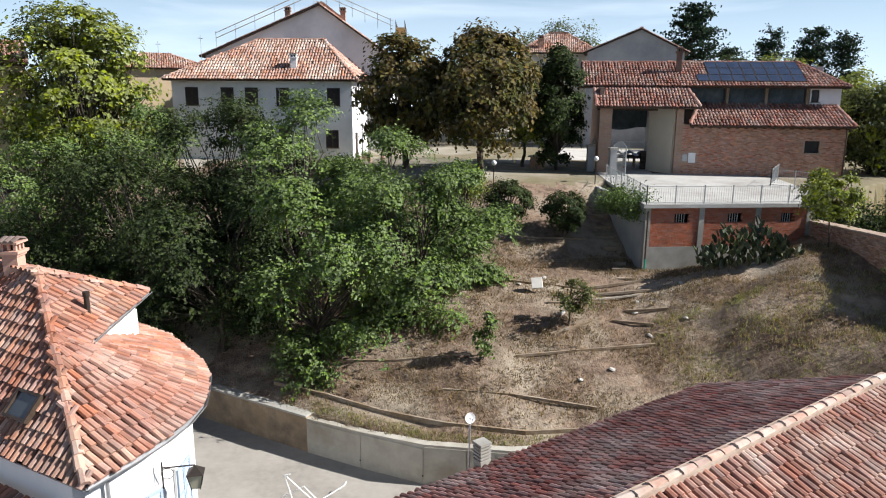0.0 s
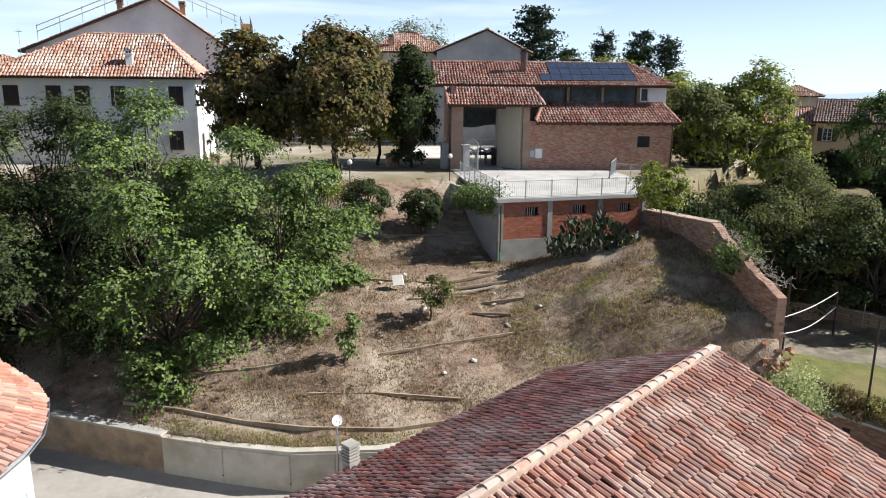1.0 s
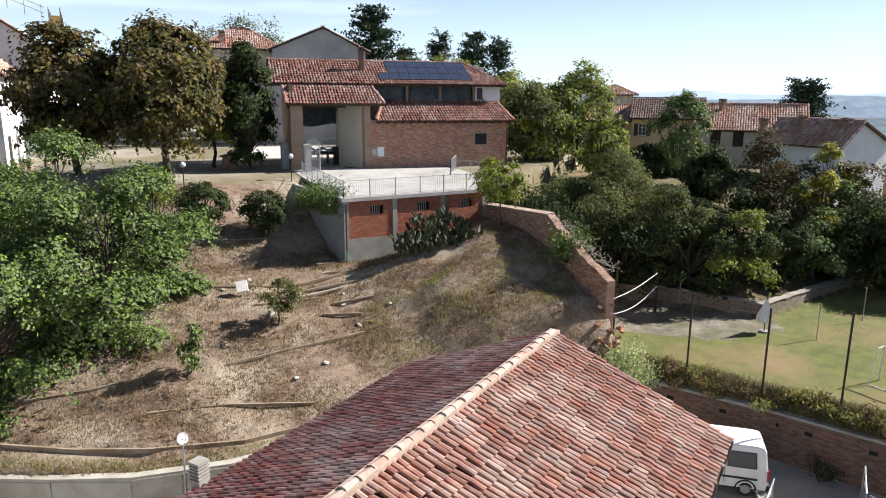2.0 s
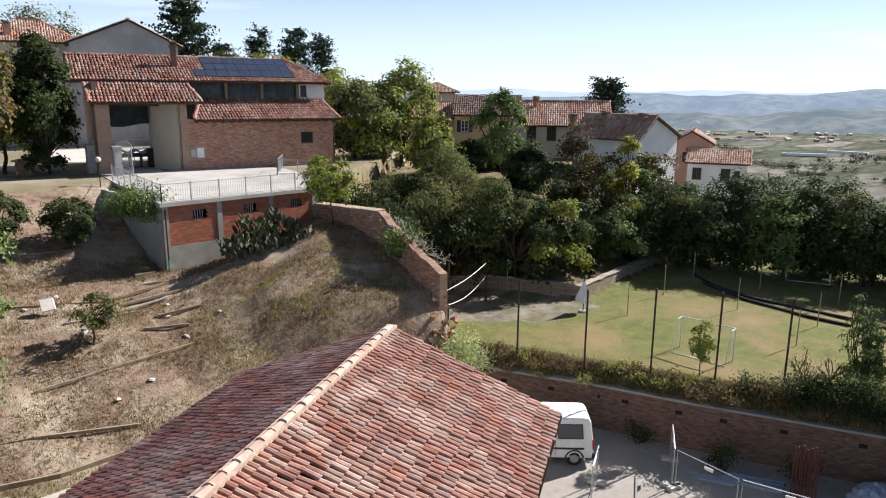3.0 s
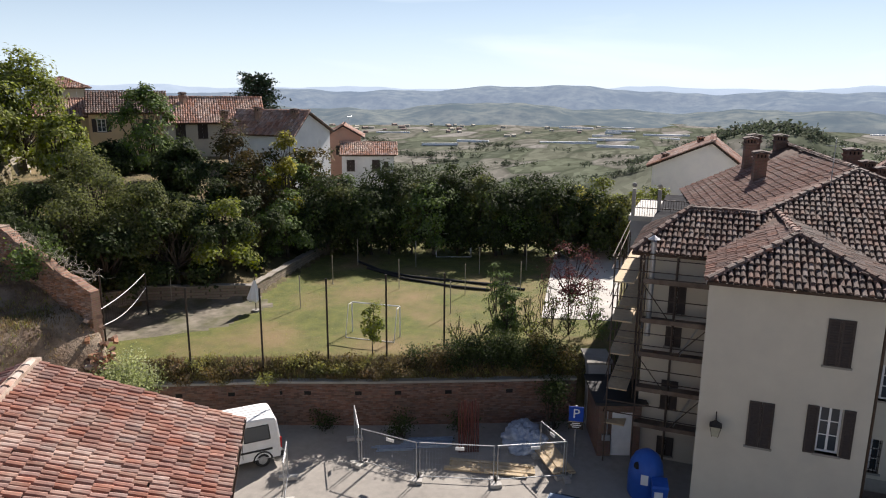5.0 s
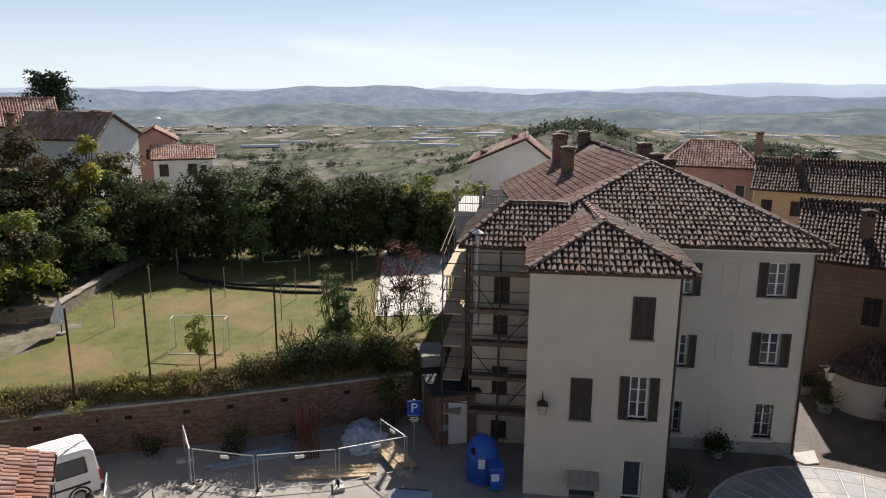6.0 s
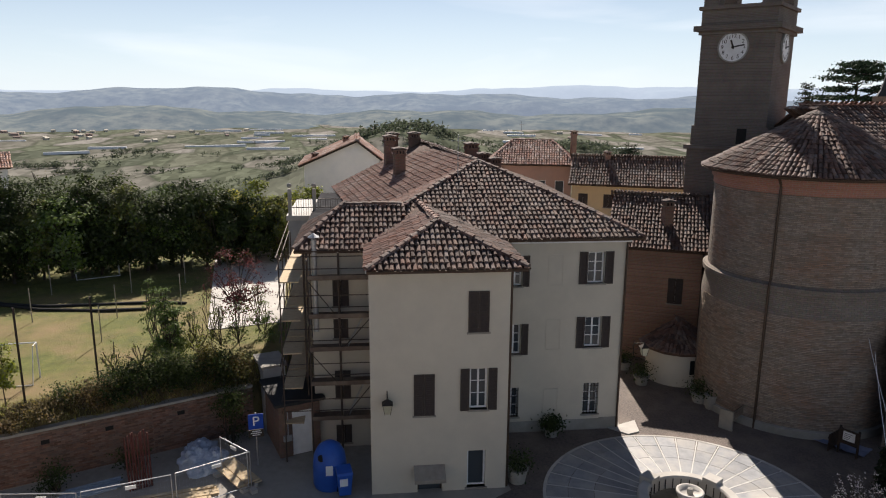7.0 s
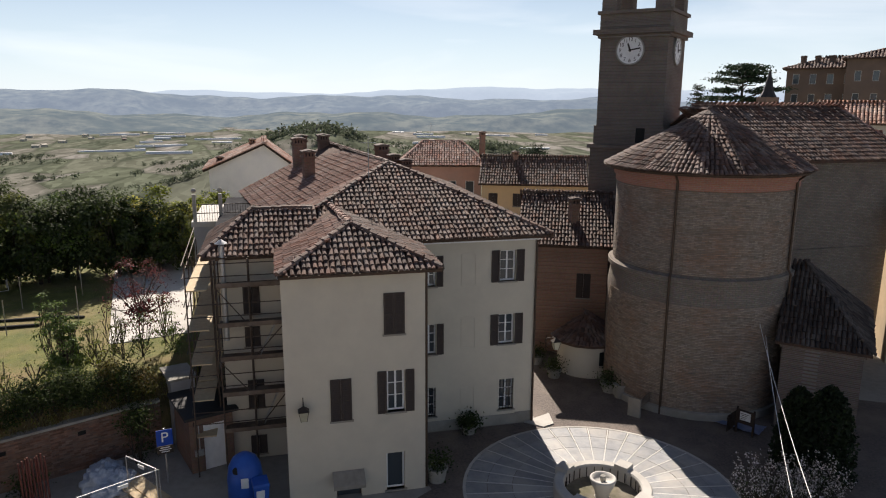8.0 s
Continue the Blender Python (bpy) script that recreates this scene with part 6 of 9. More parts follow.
def text_mesh(body, size):
    cu = bpy.data.curves.new("text", "FONT")
    cu.body, cu.size, cu.extrude, cu.align_x, cu.align_y = body, size, .004, "CENTER", "CENTER"
    ob = bpy.data.objects.new("text", cu)
    scene.collection.objects.link(ob)
    me = bpy.data.meshes.new_from_object(ob.evaluated_get(bpy.context.evaluated_depsgraph_get()))
    bpy.data.objects.remove(ob)
    return me


def tower():
    W = 4.15
    M["brick_tower"] = brick_surf("tower_brick", (.19, .15, .12), (.14, .11, .09), (.20, .18, .16), -45, stain=(.12, .09, .075), stain_amount=.6)
    e = thing("bell_tower", "square brick bell tower with a white clock face", "tower", face_to(41.3, -20.0, 0, 135))
    b = lambda o, z0, z1, name, mat=M["brick_tower"]: Geo().box(-o, W + o, -o, W + o, z0, z1).ob(name, mat, e)
    b(.25, -.3, 11.9, "base")
    b(.42, 11.9, 12.15, "lower_cornice")
    b(.12, 12.15, 13.3, "band")
    b(.0, 13.3, 18.6, "shaft")
    b(.14, 18.6, 18.8, "cornice_step")
    b(.38, 18.8, 19.1, "cornice")
    b(.05, 19.1, 20.0, "belfry_base")
    b(.2, 20.0, 20.2, "belfry_string")
    for u in (0, W - .9):
        for v in (0, W - .9):
            Geo().box(u, u + .9, v, v + .9, 20.2, 24.5).ob("belfry_pier", M["brick_tower"], e)
    b(.3, 24.5, 25.0, "top_cornice")
    Geo().add([(-.4, -.4, 25), (W + .4, -.4, 25), (W + .4, W + .4, 25), (-.4, W + .4, 25), (W / 2, W / 2, 27.5)], [(0, 1, 4), (1, 2, 4), (2, 3, 4), (3, 0, 4), (3, 2, 1, 0)]).ob("roof", M["tile_dark"], e)
    for fm, deep in ((pose(W * .46, -.02, 17.85, 90, 0, 0), 0), (pose(W + .02, W * .5, 17.85, 90, 0, 90), 1)):
        g = Geo().lathe([(0, .06), (.8, .06)], 40)
        g.f = [q for q in g.f]
        face = Geo()
        face.v, face.f = [fm @ Vector(p) for p in g.v], g.f
        cl = face.ob("clock_face", M["white_paint"], e)
        ring = Geo().lathe([(.8, 0), (.88, .0), (.88, .1), (.8, .1), (.8, .0)], 40)
        ring.v = [fm @ Vector(p) for p in ring.v]
        ring.ob("clock_rim", M["concrete"], cl)
        for k in range(12):
            a = radians(30 * k)
            me = text_mesh(str(k or 12), .31)
            me.materials.append(M["iron"])
            numeral = new("numeral", me)
            numeral.parent, numeral.matrix_basis = cl, fm @ pose(.62 * math.sin(a), .62 * math.cos(a), .065)
        for a, l, w in ((-20, .42, .05), (80, .62, .04)):
            mm = fm @ Matrix.Rotation(-radians(a), 4, "Z")
            Geo().box(-w, w, -.1, l, .08, .1, mm).ob("pointer", M["iron"], cl)
    Geo().box(W * .62, W * .62 + .55, -.14, -.1, 12.3, 13.2).ob("slit", M["dark_hole"], e)
    return e


tower()

# ---- plants ----
def leaves(g, pts, size, rnd, flat=.0, out=None):
    """Pointed leaves as folded quads; out: the way that each spray faces, so that its leaves lie like shingles."""
    n = len(pts)
    if out is None:
        nn = rnd.normal(0, 1, (n, 3)) + np.array([0, 0, flat + .3])
    else:
        nn = out + rnd.normal(0, .42, (n, 3)) + np.array([0, 0, .12])
    nn /= np.linalg.norm(nn, axis=1)[:, None] + 1e-9
    d = rnd.normal(0, 1, (n, 3)) + np.array([0, 0, -.5])
    d -= nn * (d * nn).sum(1)[:, None]
    d /= np.linalg.norm(d, axis=1)[:, None] + 1e-9
    e = np.cross(nn, d)
    s = size * rnd.uniform(.6, 1.35, (n, 1))
    v = np.stack([pts, pts + d * s * .5 + e * s * .33 + nn * s * .08, pts + d * s, pts + d * s * .5 - e * s * .33 + nn * s * .08], 1)
    base = len(g.v)
    g.v.extend(map(tuple, v.reshape(-1, 3).tolist()))
    k = np.arange(n)[:, None] * 4 + base
    g.f.extend(map(tuple, np.concatenate([k, k + 3, k + 2, k + 1], 1).tolist()))


def limb(g, a, b, r0, r1, rnd, n=4, wig=.12):
    a, b = np.array(a, float), np.array(b, float)
    L = np.linalg.norm(b - a)
    pts = [a + (b - a) * k / n + (rnd.normal(0, wig * L / n, 3) if 0 < k < n else 0) for k in range(n + 1)]
    g.tube([Vector(p) for p in pts], [r0 + (r1 - r0) * k / n for k in range(n + 1)], 6)


def tree(name, label, x, y, z, h, w, mat, n=2500, size=.22, trunk=.25, stem=.3, clumps=26, seed=1, group="", lean=(0, 0), droop=0.0, top=1.0, category="tree", thin=.32, dome_share=.72, spray=0, lobes=0):
    """A tree: tapered trunk, limbs to every clump, and a crown of separate leaves in uneven clumps.
    stem: share of the height without leaves; w: crown width."""
    rnd = np.random.RandomState(seed)
    e = thing(name, label, category, pose(x, y, z), group)
    g = Geo()
    zc = h * stem
    fork = np.array([lean[0] * .4, lean[1] * .4, h * (stem + .12)])
    limb(g, (0, 0, -.3), fork, trunk, trunk * .65, rnd)
    ch = h - zc
    def shell(n):
        """Places in the outer part of the crown."""
        got = []
        while len(got) < n:
            p = rnd.uniform(-1, 1, 3)
            if .55 < np.linalg.norm(p) < 1 and p[2] > -.9:
                width = 1 - max(0, p[2]) * (1 - top) * .8
                c = np.array([p[0] * w / 2 * width + lean[0] * (p[2] + 1) / 2, p[1] * w / 2 * width + lean[1] * (p[2] + 1) / 2, zc + ch * (p[2] + 1) / 2])
                c[:2] *= 1 - thin * .1
                c[2] -= droop * np.hypot(*p[:2]) * ch * .3
                got.append(c)
        return np.array(got)

    own = None
    if lobes:
        # a few boughs well apart, each a puff of its own
        cand = shell(lobes * 8)
        hubs = [cand[0]]
        while len(hubs) < lobes:
            far = np.min([np.linalg.norm(cand - q, axis=1) for q in hubs], axis=0)
            hubs.append(cand[int(np.argmax(far))])
        hubs = np.array(hubs)
        bough = (w * w * ch / lobes) ** (1 / 3) * .44
        own = np.arange(clumps) % lobes
        cl = hubs[own] * np.array([.86, .86, 1]) + np.array([0, 0, -.04 * ch]) + rnd.normal(0, .36, (clumps, 3)) * bough * np.array([1, 1, .8])
    else:
        cl = shell(clumps)
    cl = np.array(cl)
    for c in cl:
        limb(g, fork * (1 if c[2] > fork[2] else .8), c, trunk * .3, .02, rnd, 3)
    g.ob("trunk", M["bark"], e)
    g = Geo()
    rad = bough * .56 if lobes else (w * w * ch / len(cl)) ** (1 / 3) * .5
    m = n // len(cl)
    pts, out = [], []
    for c in cl:
        d = rnd.normal(0, 1, (m, 3))
        d[:, 2] = np.abs(d[:, 2]) * np.where(rnd.rand(m) < .8, 1, -.5)
        d /= np.linalg.norm(d, axis=1)[:, None]
        s = rad * rnd.uniform(.6, 1.25)
        # leaves near the skin of the clump, drawn into a few uneven tufts
        k = rnd.randint(0, 6, m)
        tuft = rnd.normal(0, .33, (6, 3))
        ball = (d * (.6 + .4 * rnd.rand(m, 1) ** .5) + tuft[k]) * s * np.array([1, 1, .7])
        # most leaves roof the clump over like an umbrella, with scalloped edges
        a, q = rnd.uniform(0, 6.283, m), rnd.rand(m) ** .5
        q *= 1 + .25 * np.sin(a * 3 + rnd.uniform(0, 6)) + .15 * np.sin(a * 7 + rnd.uniform(0, 6))
        lean_ = c[:2] / (w / 2 + 1e-6) * .5
        dome = np.column_stack([q * np.cos(a), q * np.sin(a), .55 - .75 * q * q - .12 * rnd.rand(m)]) * s * .92
        dome[:, 2] -= (dome[:, :2] * lean_).sum(1)
        up = np.column_stack([q * np.cos(a) * .8 + lean_[0], q * np.sin(a) * .8 + lean_[1], np.full(m, .75)])
        roofed = (rnd.rand(m) < dome_share)[:, None]
        pts.append(c + np.where(roofed, dome, ball))
        out.append(np.where(roofed, up, d))
    pts, out = np.concatenate(pts), np.concatenate(out)
    # leaves also turn away from the middle of the crown, so that it reads as one round form
    mid = pts - np.array([lean[0] * .5, lean[1] * .5, zc + ch * .42])
    mid /= np.linalg.norm(mid / np.array([w / 2, w / 2, ch / 2]), axis=1)[:, None] * np.array([w / 2, w / 2, ch / 2]) + 1e-6
    if lobes:
        hub = np.repeat(hubs[own] * np.array([.86, .86, 1]), m, 0) - np.array([0, 0, .08 * ch + bough * .3])
        mid = pts - hub
        mid /= np.linalg.norm(mid, axis=1)[:, None] + 1e-6
    out = .45 * out + .9 * mid
    if spray:
        # feathered leaves: leaflets in two rows along a drooping stalk
        stalk = out * np.array([1, 1, .2]) + rnd.normal(0, .45, out.shape) + np.array([0, 0, -.25])
        stalk /= np.linalg.norm(stalk, axis=1)[:, None] + 1e-9
        q = np.linspace(0, 1, spray)[None, :, None]
        pts = (pts[:, None] + stalk[:, None] * q * size * 3.4 - np.array([0, 0, .22]) * q * q * size * 3).reshape(-1, 3)
        out = np.repeat(out, spray, 0)
    leaves(g, pts, size, rnd, out=out)
    g.ob("crown", mat, e)
    return e


def bush(name, label, x, y, z, w, d, h, mat, n=1500, size=.16, seed=1, group="", category="bush"):
    rnd = np.random.RandomState(seed)
    e = thing(name, label, category, pose(x, y, z), group)
    g = Geo()
    k = max(8, int(w * d * 1.2))
    cl = np.stack([rnd.uniform(-.5, .5, k) * w, rnd.uniform(-.5, .5, k) * d, rnd.uniform(.15, .85, k) * h], 1)
    for c in cl:
        limb(g, (c[0] * .3, c[1] * .3, -.1), c, .04, .01, rnd, 3)
    g.ob("stem", M["bark"], e)["kind"] = "stuff"
    g = Geo()
    rad = min(.75, (w * d * h / k) ** (1 / 3) * .8)
    pts = np.concatenate([c + rnd.normal(0, 1, (n // k, 3)) * rad * np.array([.6, .6, .5]) for c in cl])
    pts[:, 2] = np.maximum(pts[:, 2], .02)
    leaves(g, pts, size, rnd)
    g.ob("foliage", mat, e)
    return e


# locust wood on the slope
ACACIA = [(-4.8, 31.5, 9.5, 7.5), (-.2, 33, 8.5, 7.0), (-9.8, 33.5, 10.5, 8.0), (-2.0, 37, 9.5, 7.5), (-7, 38.5, 11.2, 8.0), (-14.5, 36.5, 10.5, 8.5), (-12, 42, 11.2, 8), (-19.5, 39.5, 10.5, 8.5), (-17.5, 46, 10.2, 8), (-24, 44, 10, 9), (2.4, 36.5, 6.5, 5.0), (-24.5, 50, 10, 9), (-5.6, 42.0, 7.2, 6.5), (-9.6, 41.0, 9.8, 6.8)]
for k, (x, y, h, w) in enumerate(ACACIA):
    w *= .95
    # The front trees on the left take the darker leaf.
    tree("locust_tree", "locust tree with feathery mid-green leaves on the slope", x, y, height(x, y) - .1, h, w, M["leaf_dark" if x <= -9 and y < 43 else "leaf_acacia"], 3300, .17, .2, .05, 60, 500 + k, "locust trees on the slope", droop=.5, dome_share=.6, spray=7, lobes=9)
tree("walnut_tree", "large light green tree behind the wood", -23.6, 50.6, 7.6, 12.9, 10.4, M["leaf_lime"], 22000, .33, .35, .03, 120, 530, dome_share=.3)
for k, (x, y, h, w) in enumerate(((4.6, 51.7, 10.4, 8.8), (-1.1, 54.5, 10.0, 7.6))):
    tree("chestnut_tree", "horse chestnut with browning autumn leaves in the yard", x, y, 9.3, h, w, M["leaf_chestnut"], 16000, .34, .28, .14, 64, 540 + k, "chestnuts in the yard", top=.75, dome_share=.4)
tree("green_tree", "fresh green small tree beside the chestnuts", 8.4, 56, 9.3, 7.5, 4.4, M["leaf_lime"], 7000, .25, .15, .2, 24, 545)
tree("magnolia_tree", "dark evergreen columnar tree beside the barn", 10.7, 54, 9.2, 9.4, 4.0, M["leaf_dark"], 15000, .25, .15, .02, 46, 546, top=.5, dome_share=.4)

# hedge and trees beside the pitch
HEDGE = [(27.2, 36.6, 9.9, 4.4), (28.6, 33.5, 10.3, 5.2), (30.5, 34.5, 10.8, 6.0), (29.5, 38.5, 10.2, 6), (33.5, 37.5, 10.5, 6), (35.0, 32.5, 9.4, 5.0), (31.5, 31.0, 9.6, 5.0)]
for k, (x, y, h, w) in enumerate(HEDGE):
    tree("thicket_tree", "dense dark thicket above the pitch", x, y, height(x, y) - .2, h - height(x, y), w, M["leaf_dark"] if k in (0, 5) else M["leaf_olive"], 15000, .17, .15, .02, 60, 560 + k, "thicket beside the pitch", dome_share=.2, lobes=8)
for k, (x, y, h, w, mt) in enumerate(((39.7, 31.1, 8.3, 5.3, "leaf_bronze"), (41.9, 28.8, 8.7, 2.4, "leaf_yellow"), (33.4, 27.9, 5.0, 4.6, "leaf_lime"), (40.4, 27.9, 4.2, 4.8, "leaf_acacia"), (44.5, 31.0, 6.0, 4.5, "leaf_acacia"), (31.2, 29.3, 5.6, 5.2, "leaf_dark"), (36.4, 27.9, 4.9, 4.2, "leaf_dark"), (37.4, 31.8, 5.6, 4.4, "leaf_dark"), (28.2, 31.6, 4.4, 4.4, "leaf_dark"))):
    tree("garden_tree", "leafy tree at the edge of the pitch", x, y, height(x, y) - .2, h, w, M[mt], 11000 if k == 0 else 6500, .21, .16, .15 if k else .03, 35, 580 + k, "trees beside the pitch", dome_share=.45, lobes=7)
for k in range(17):
    a = 57 + k * 1.75
    r = 51.4 + (k % 3) * 1.6 + max(0, a - 78) * .35
    x, y = at(a, r)
    tree("hedge_tree", "tall dark hedge tree behind the pitch", x, y, 3.0, (5.3 - max(0, 66 - a) * .08 + (k * 37 % 10) * .16) if k < 13 else 4.6 + (k % 3) * .4, 5.2 if k < 13 else 3.4, M["leaf_acacia" if k % 4 == 2 else "leaf_dark"] if k < 13 else M["leaf_yellow" if k % 2 else "leaf_lime"], 6500, .22, .14, .02, 34, 600 + k, "hedge behind the pitch", dome_share=.3)
for k in range(13):
    x, y = at(60 + k * 1.9, 51.6)
    tree("hedge_tree", "tall dark hedge tree behind the pitch", x, y, 3.1, 5.0 + (k * 29 % 7) * .12 - max(0, k - 9) * .3, 2.6, M["leaf_dark" if k % 3 else "leaf_olive"], 3200, .24, .1, .0, 30, 640 + k, "hedge behind the pitch", dome_share=.2)

# ---- small trees, far trees and grass ----
M["weed"] = leaf_surf("brown_weed", (.20, .13, .07), (.14, .12, .05), .35)
M["wood_grey"] = surf("bleached_wood", (.36, .32, .26), (.27, .235, .19), 6, (.44, .41, .36), .9, bump=.4)
def conifer(name, label, x, y, z, h, w, seed, group="", flat=True, n=5000):
    """A cedar or fir: straight trunk, tiers of spreading limbs, needle sprays along them."""
    rnd = np.random.RandomState(seed)
    e = thing(name, label, "tree", pose(x, y, z), group)
    g, lv = Geo(), Geo()
    g.rod((0, 0, -.5), (0, 0, h * .97), w * .035 + .1, .04, 8)
    tiers = 34
    pts = []
    for k in range(tiers):
        f = min(.97, .16 + .82 * k / tiers + rnd.uniform(-.03, .03))
        reach = w / 2 * min(1, (1.08 - f) ** .6) * rnd.uniform(.6, 1.1) + .3
        for j in range(6):
            a = rnd.uniform(0, 6.28)
            up = rnd.uniform(-.035, .035) * h
            tip = np.array([math.cos(a) * reach, math.sin(a) * reach, h * f + up + (reach * .1 if flat else -reach * .25) + rnd.uniform(-.2, .2)])
            root = np.array([0, 0, min(h * f + up - .3, h * .96)])
            g.rod(Vector(root), Vector(tip), .07, .02, 5)
            m = n // (tiers * 6)
            t = rnd.uniform(.25, 1.05, (m, 1))
            pts.append(root + (tip - root) * t + rnd.normal(0, 1, (m, 3)) * np.array([.2, .2, .07]) * (reach * .6 + .4))
    g.ob("trunk", M["bark"], e)
    leaves(lv, np.concatenate(pts), max(.24, w * .034), rnd, .5)
    lv.ob("crown", M["leaf_conifer"], e)
    return e


for k, (a, r, base, h, w) in enumerate(((20.9, 115, 8, 20.6, 15), (26.3, 118, 8, 16.8, 9), (29.0, 112, 7, 17.6, 10.5), (31.0, 114, 7, 16.9, 9), (53.5, 92, 5, 12.2, 9.5), (23.6, 112, 8, 14.2, 9))):
    conifer("cedar_tree", "tall dark cedar behind the roofs", *at(a, r), base, h, w, 700 + k, "dark cedars on the ridge", n=9000)
FAR_TREES = [(8.5, 100, 8, 15.5, 9, "leaf_olive"), (11.5, 104, 8, 18.3, 11, "leaf_olive"), (6.0, 98, 8, 13.5, 8, "leaf_dark"), (15.0, 100, 8, 14, 8, "leaf_olive"), (23.3, 96, 8, 11.8, 9, "leaf_dark"), (-26.5, 70, 8.5, 13.5, 8, "leaf_dark"),
             (27.0, 80, 8, 10.8, 8, "leaf_lime"), (31.5, 76, 8, 9.2, 8, "leaf_lime"), (33.5, 62, 8, 8.2, 5.5, "leaf_olive"), (35.2, 63, 7.5, 9.0, 6.5, "leaf_lime"), (37.3, 66, 7.5, 10.2, 6.5, "leaf_lime"), (39.6, 60, 6.5, 6.6, 4.0, "leaf_lime"), (45.3, 66, 5, 10.2, 5.0, "leaf_acacia"), (47.5, 60, 5, 6.2, 4.0, "leaf_dark"), (42.5, 64, 6, 4.6, 4.5, "leaf_dark"), (-3.5, 92, 8, 12, 8, "leaf_dark"), (3.0, 80, 8.5, 11.5, 9, "leaf_dark"), (57.5, 62, 3, 7.0, 5, "leaf_chestnut")]
for k, (a, r, base, h, w, mt) in enumerate(FAR_TREES):
    tree("background_tree", "leafy tree among the houses", *at(a, r), base, h, w, M[mt], 7500, .3, .2, .12, 48, 720 + k, "trees among the houses", dome_share=.35)
tree("ash_tree", "small bright green tree at the foot of the garden wall", 21.35, 34.8, 7.45, 3.9, 2.9, M["leaf_lime"], 6000, .17, .05, .3, 26, 760, dome_share=.5)
tree("sapling_tree", "small fruit tree on the hillside", 7.2, 31.7, height(7.2, 31.7), 2.3, 2.1, M["leaf_olive"], 1300, .14, .05, .25, 14, 761, "saplings on the hillside")
tree("sapling_tree", "slim leafy sapling beside the wood", 2.9, 29.5, height(2.9, 29.5), 2.3, 1.1, M["leaf_acacia"], 800, .16, .03, .15, 10, 762, "saplings on the hillside")
tree("young_tree", "slim young tree with fresh leaves on the pitch", 27.15, 14.3, 2.85, 2.6, 1.15, M["leaf_lime"], 1900, .11, .03, .3, 12, 763)
tree("plum_tree", "thin red-leaved plum tree beside the court", 33.8, 6.5, 2.9, 4.7, 3.6, M["leaf_red"], 2400, .1, .05, .3, 40, 764, thin=.6)
for k, (x, y, h, w) in enumerate(((31.5, 9.75, 4.1, 1.0), (31.9, 9.3, 3.7, 1.0), (31.2, 9.1, 3.3, .9), (32.1, 8.9, 2.9, .8))):
    tree("poplar_bush", "upright leafy poplar shoots at the pitch edge", x, y, 2.8, h, w, M["leaf_acacia"], 1500, .1, .03, .03, 22, 765 + 100 * k, "poplar shoots at the pitch edge", top=.6)
for k, (x, y, h, mt, n) in enumerate(((29.6, 11.0, 1.9, "leaf_olive", 300), (32.6, 8.4, 2.7, "leaf_olive", 700), (32.2, 7.0, 2.5, "leaf_olive", 520), (33.2, 5.1, 2.4, "leaf_acacia", 900), (34.7, 5.6, 2.9, "leaf_olive", 600), (33.0, 7.6, 3.2, "leaf_olive", 380), (31.6, 7.9, 2.2, "leaf_lime", 360), (32.4, 6.2, 2.8, "leaf_acacia", 600), (30.6, 10.2, 1.5, "leaf_olive", 240))):
    tree("shrub", "thin straggly shrub on the bank", x, y, 2.75, h, 1.2, M[mt], n, .085, .02, .1, 18, 770 + k, "shrubs on the bank", category="shrub")
tree("bare_tree", "leafless tree above the hedge", *at(66.5, 60), 2.5, 7.2, 3.6, M["leaf_chestnut"], 120, .12, .12, .2, 44, 779)
tree("magnolia_bush", "round dark shrub on a short stem above the slope", 8.6, 40.6, height(8.6, 40.6), 2.7, 2.6, M["leaf_dark"], 8000, .14, .07, .12, 34, 781, category="bush", dome_share=.6)
tree("laurel_bush", "dark leafy shrub at the top of the slope", 5.4, 41.6, height(5.4, 41.6), 2.6, 3.0, M["leaf_dark"], 8000, .14, .07, .05, 34, 782, category="bush", dome_share=.6)
bush("yew_bush", "bright green shrub beside the wood", 3.0, 42, 7.8, 2.2, 2.0, 2.9, M["leaf_lime"], 5000, .13, 783)
bush("creeper", "dense creeper hanging over the terrace corner", 11.9, 40.2, 8.2, 1.3, 4.2, 1.35, M["leaf_acacia"], 7000, .12, 784)
bush("vine_hedge", "pale green vine heaped on the wall corner", 21.5, 23.3, 2.0, 2.5, 1.6, 1.55, M["leaf_pale"], 9000, .1, 785)
bush("ivy_mass", "dark ivy along the back of the old wall", 26.3, 39.3, 4.6, 4.2, 5.0, 4.4, M["leaf_dark"], 10000, .2, 788)
bush("ivy", "ivy clump on the old wall", 21.6, 28.6, 6.6, 1.0, 2.2, 1.4, M["leaf_acacia"], 1500, .16, 786)
bush("ivy_mass", "dark ivy along the back of the old wall", 23.6, 33.5, 5.6, 1.6, 7.0, 3.0, M["leaf_dark"], 4500, .18, 787)
brush = random.Random(19)
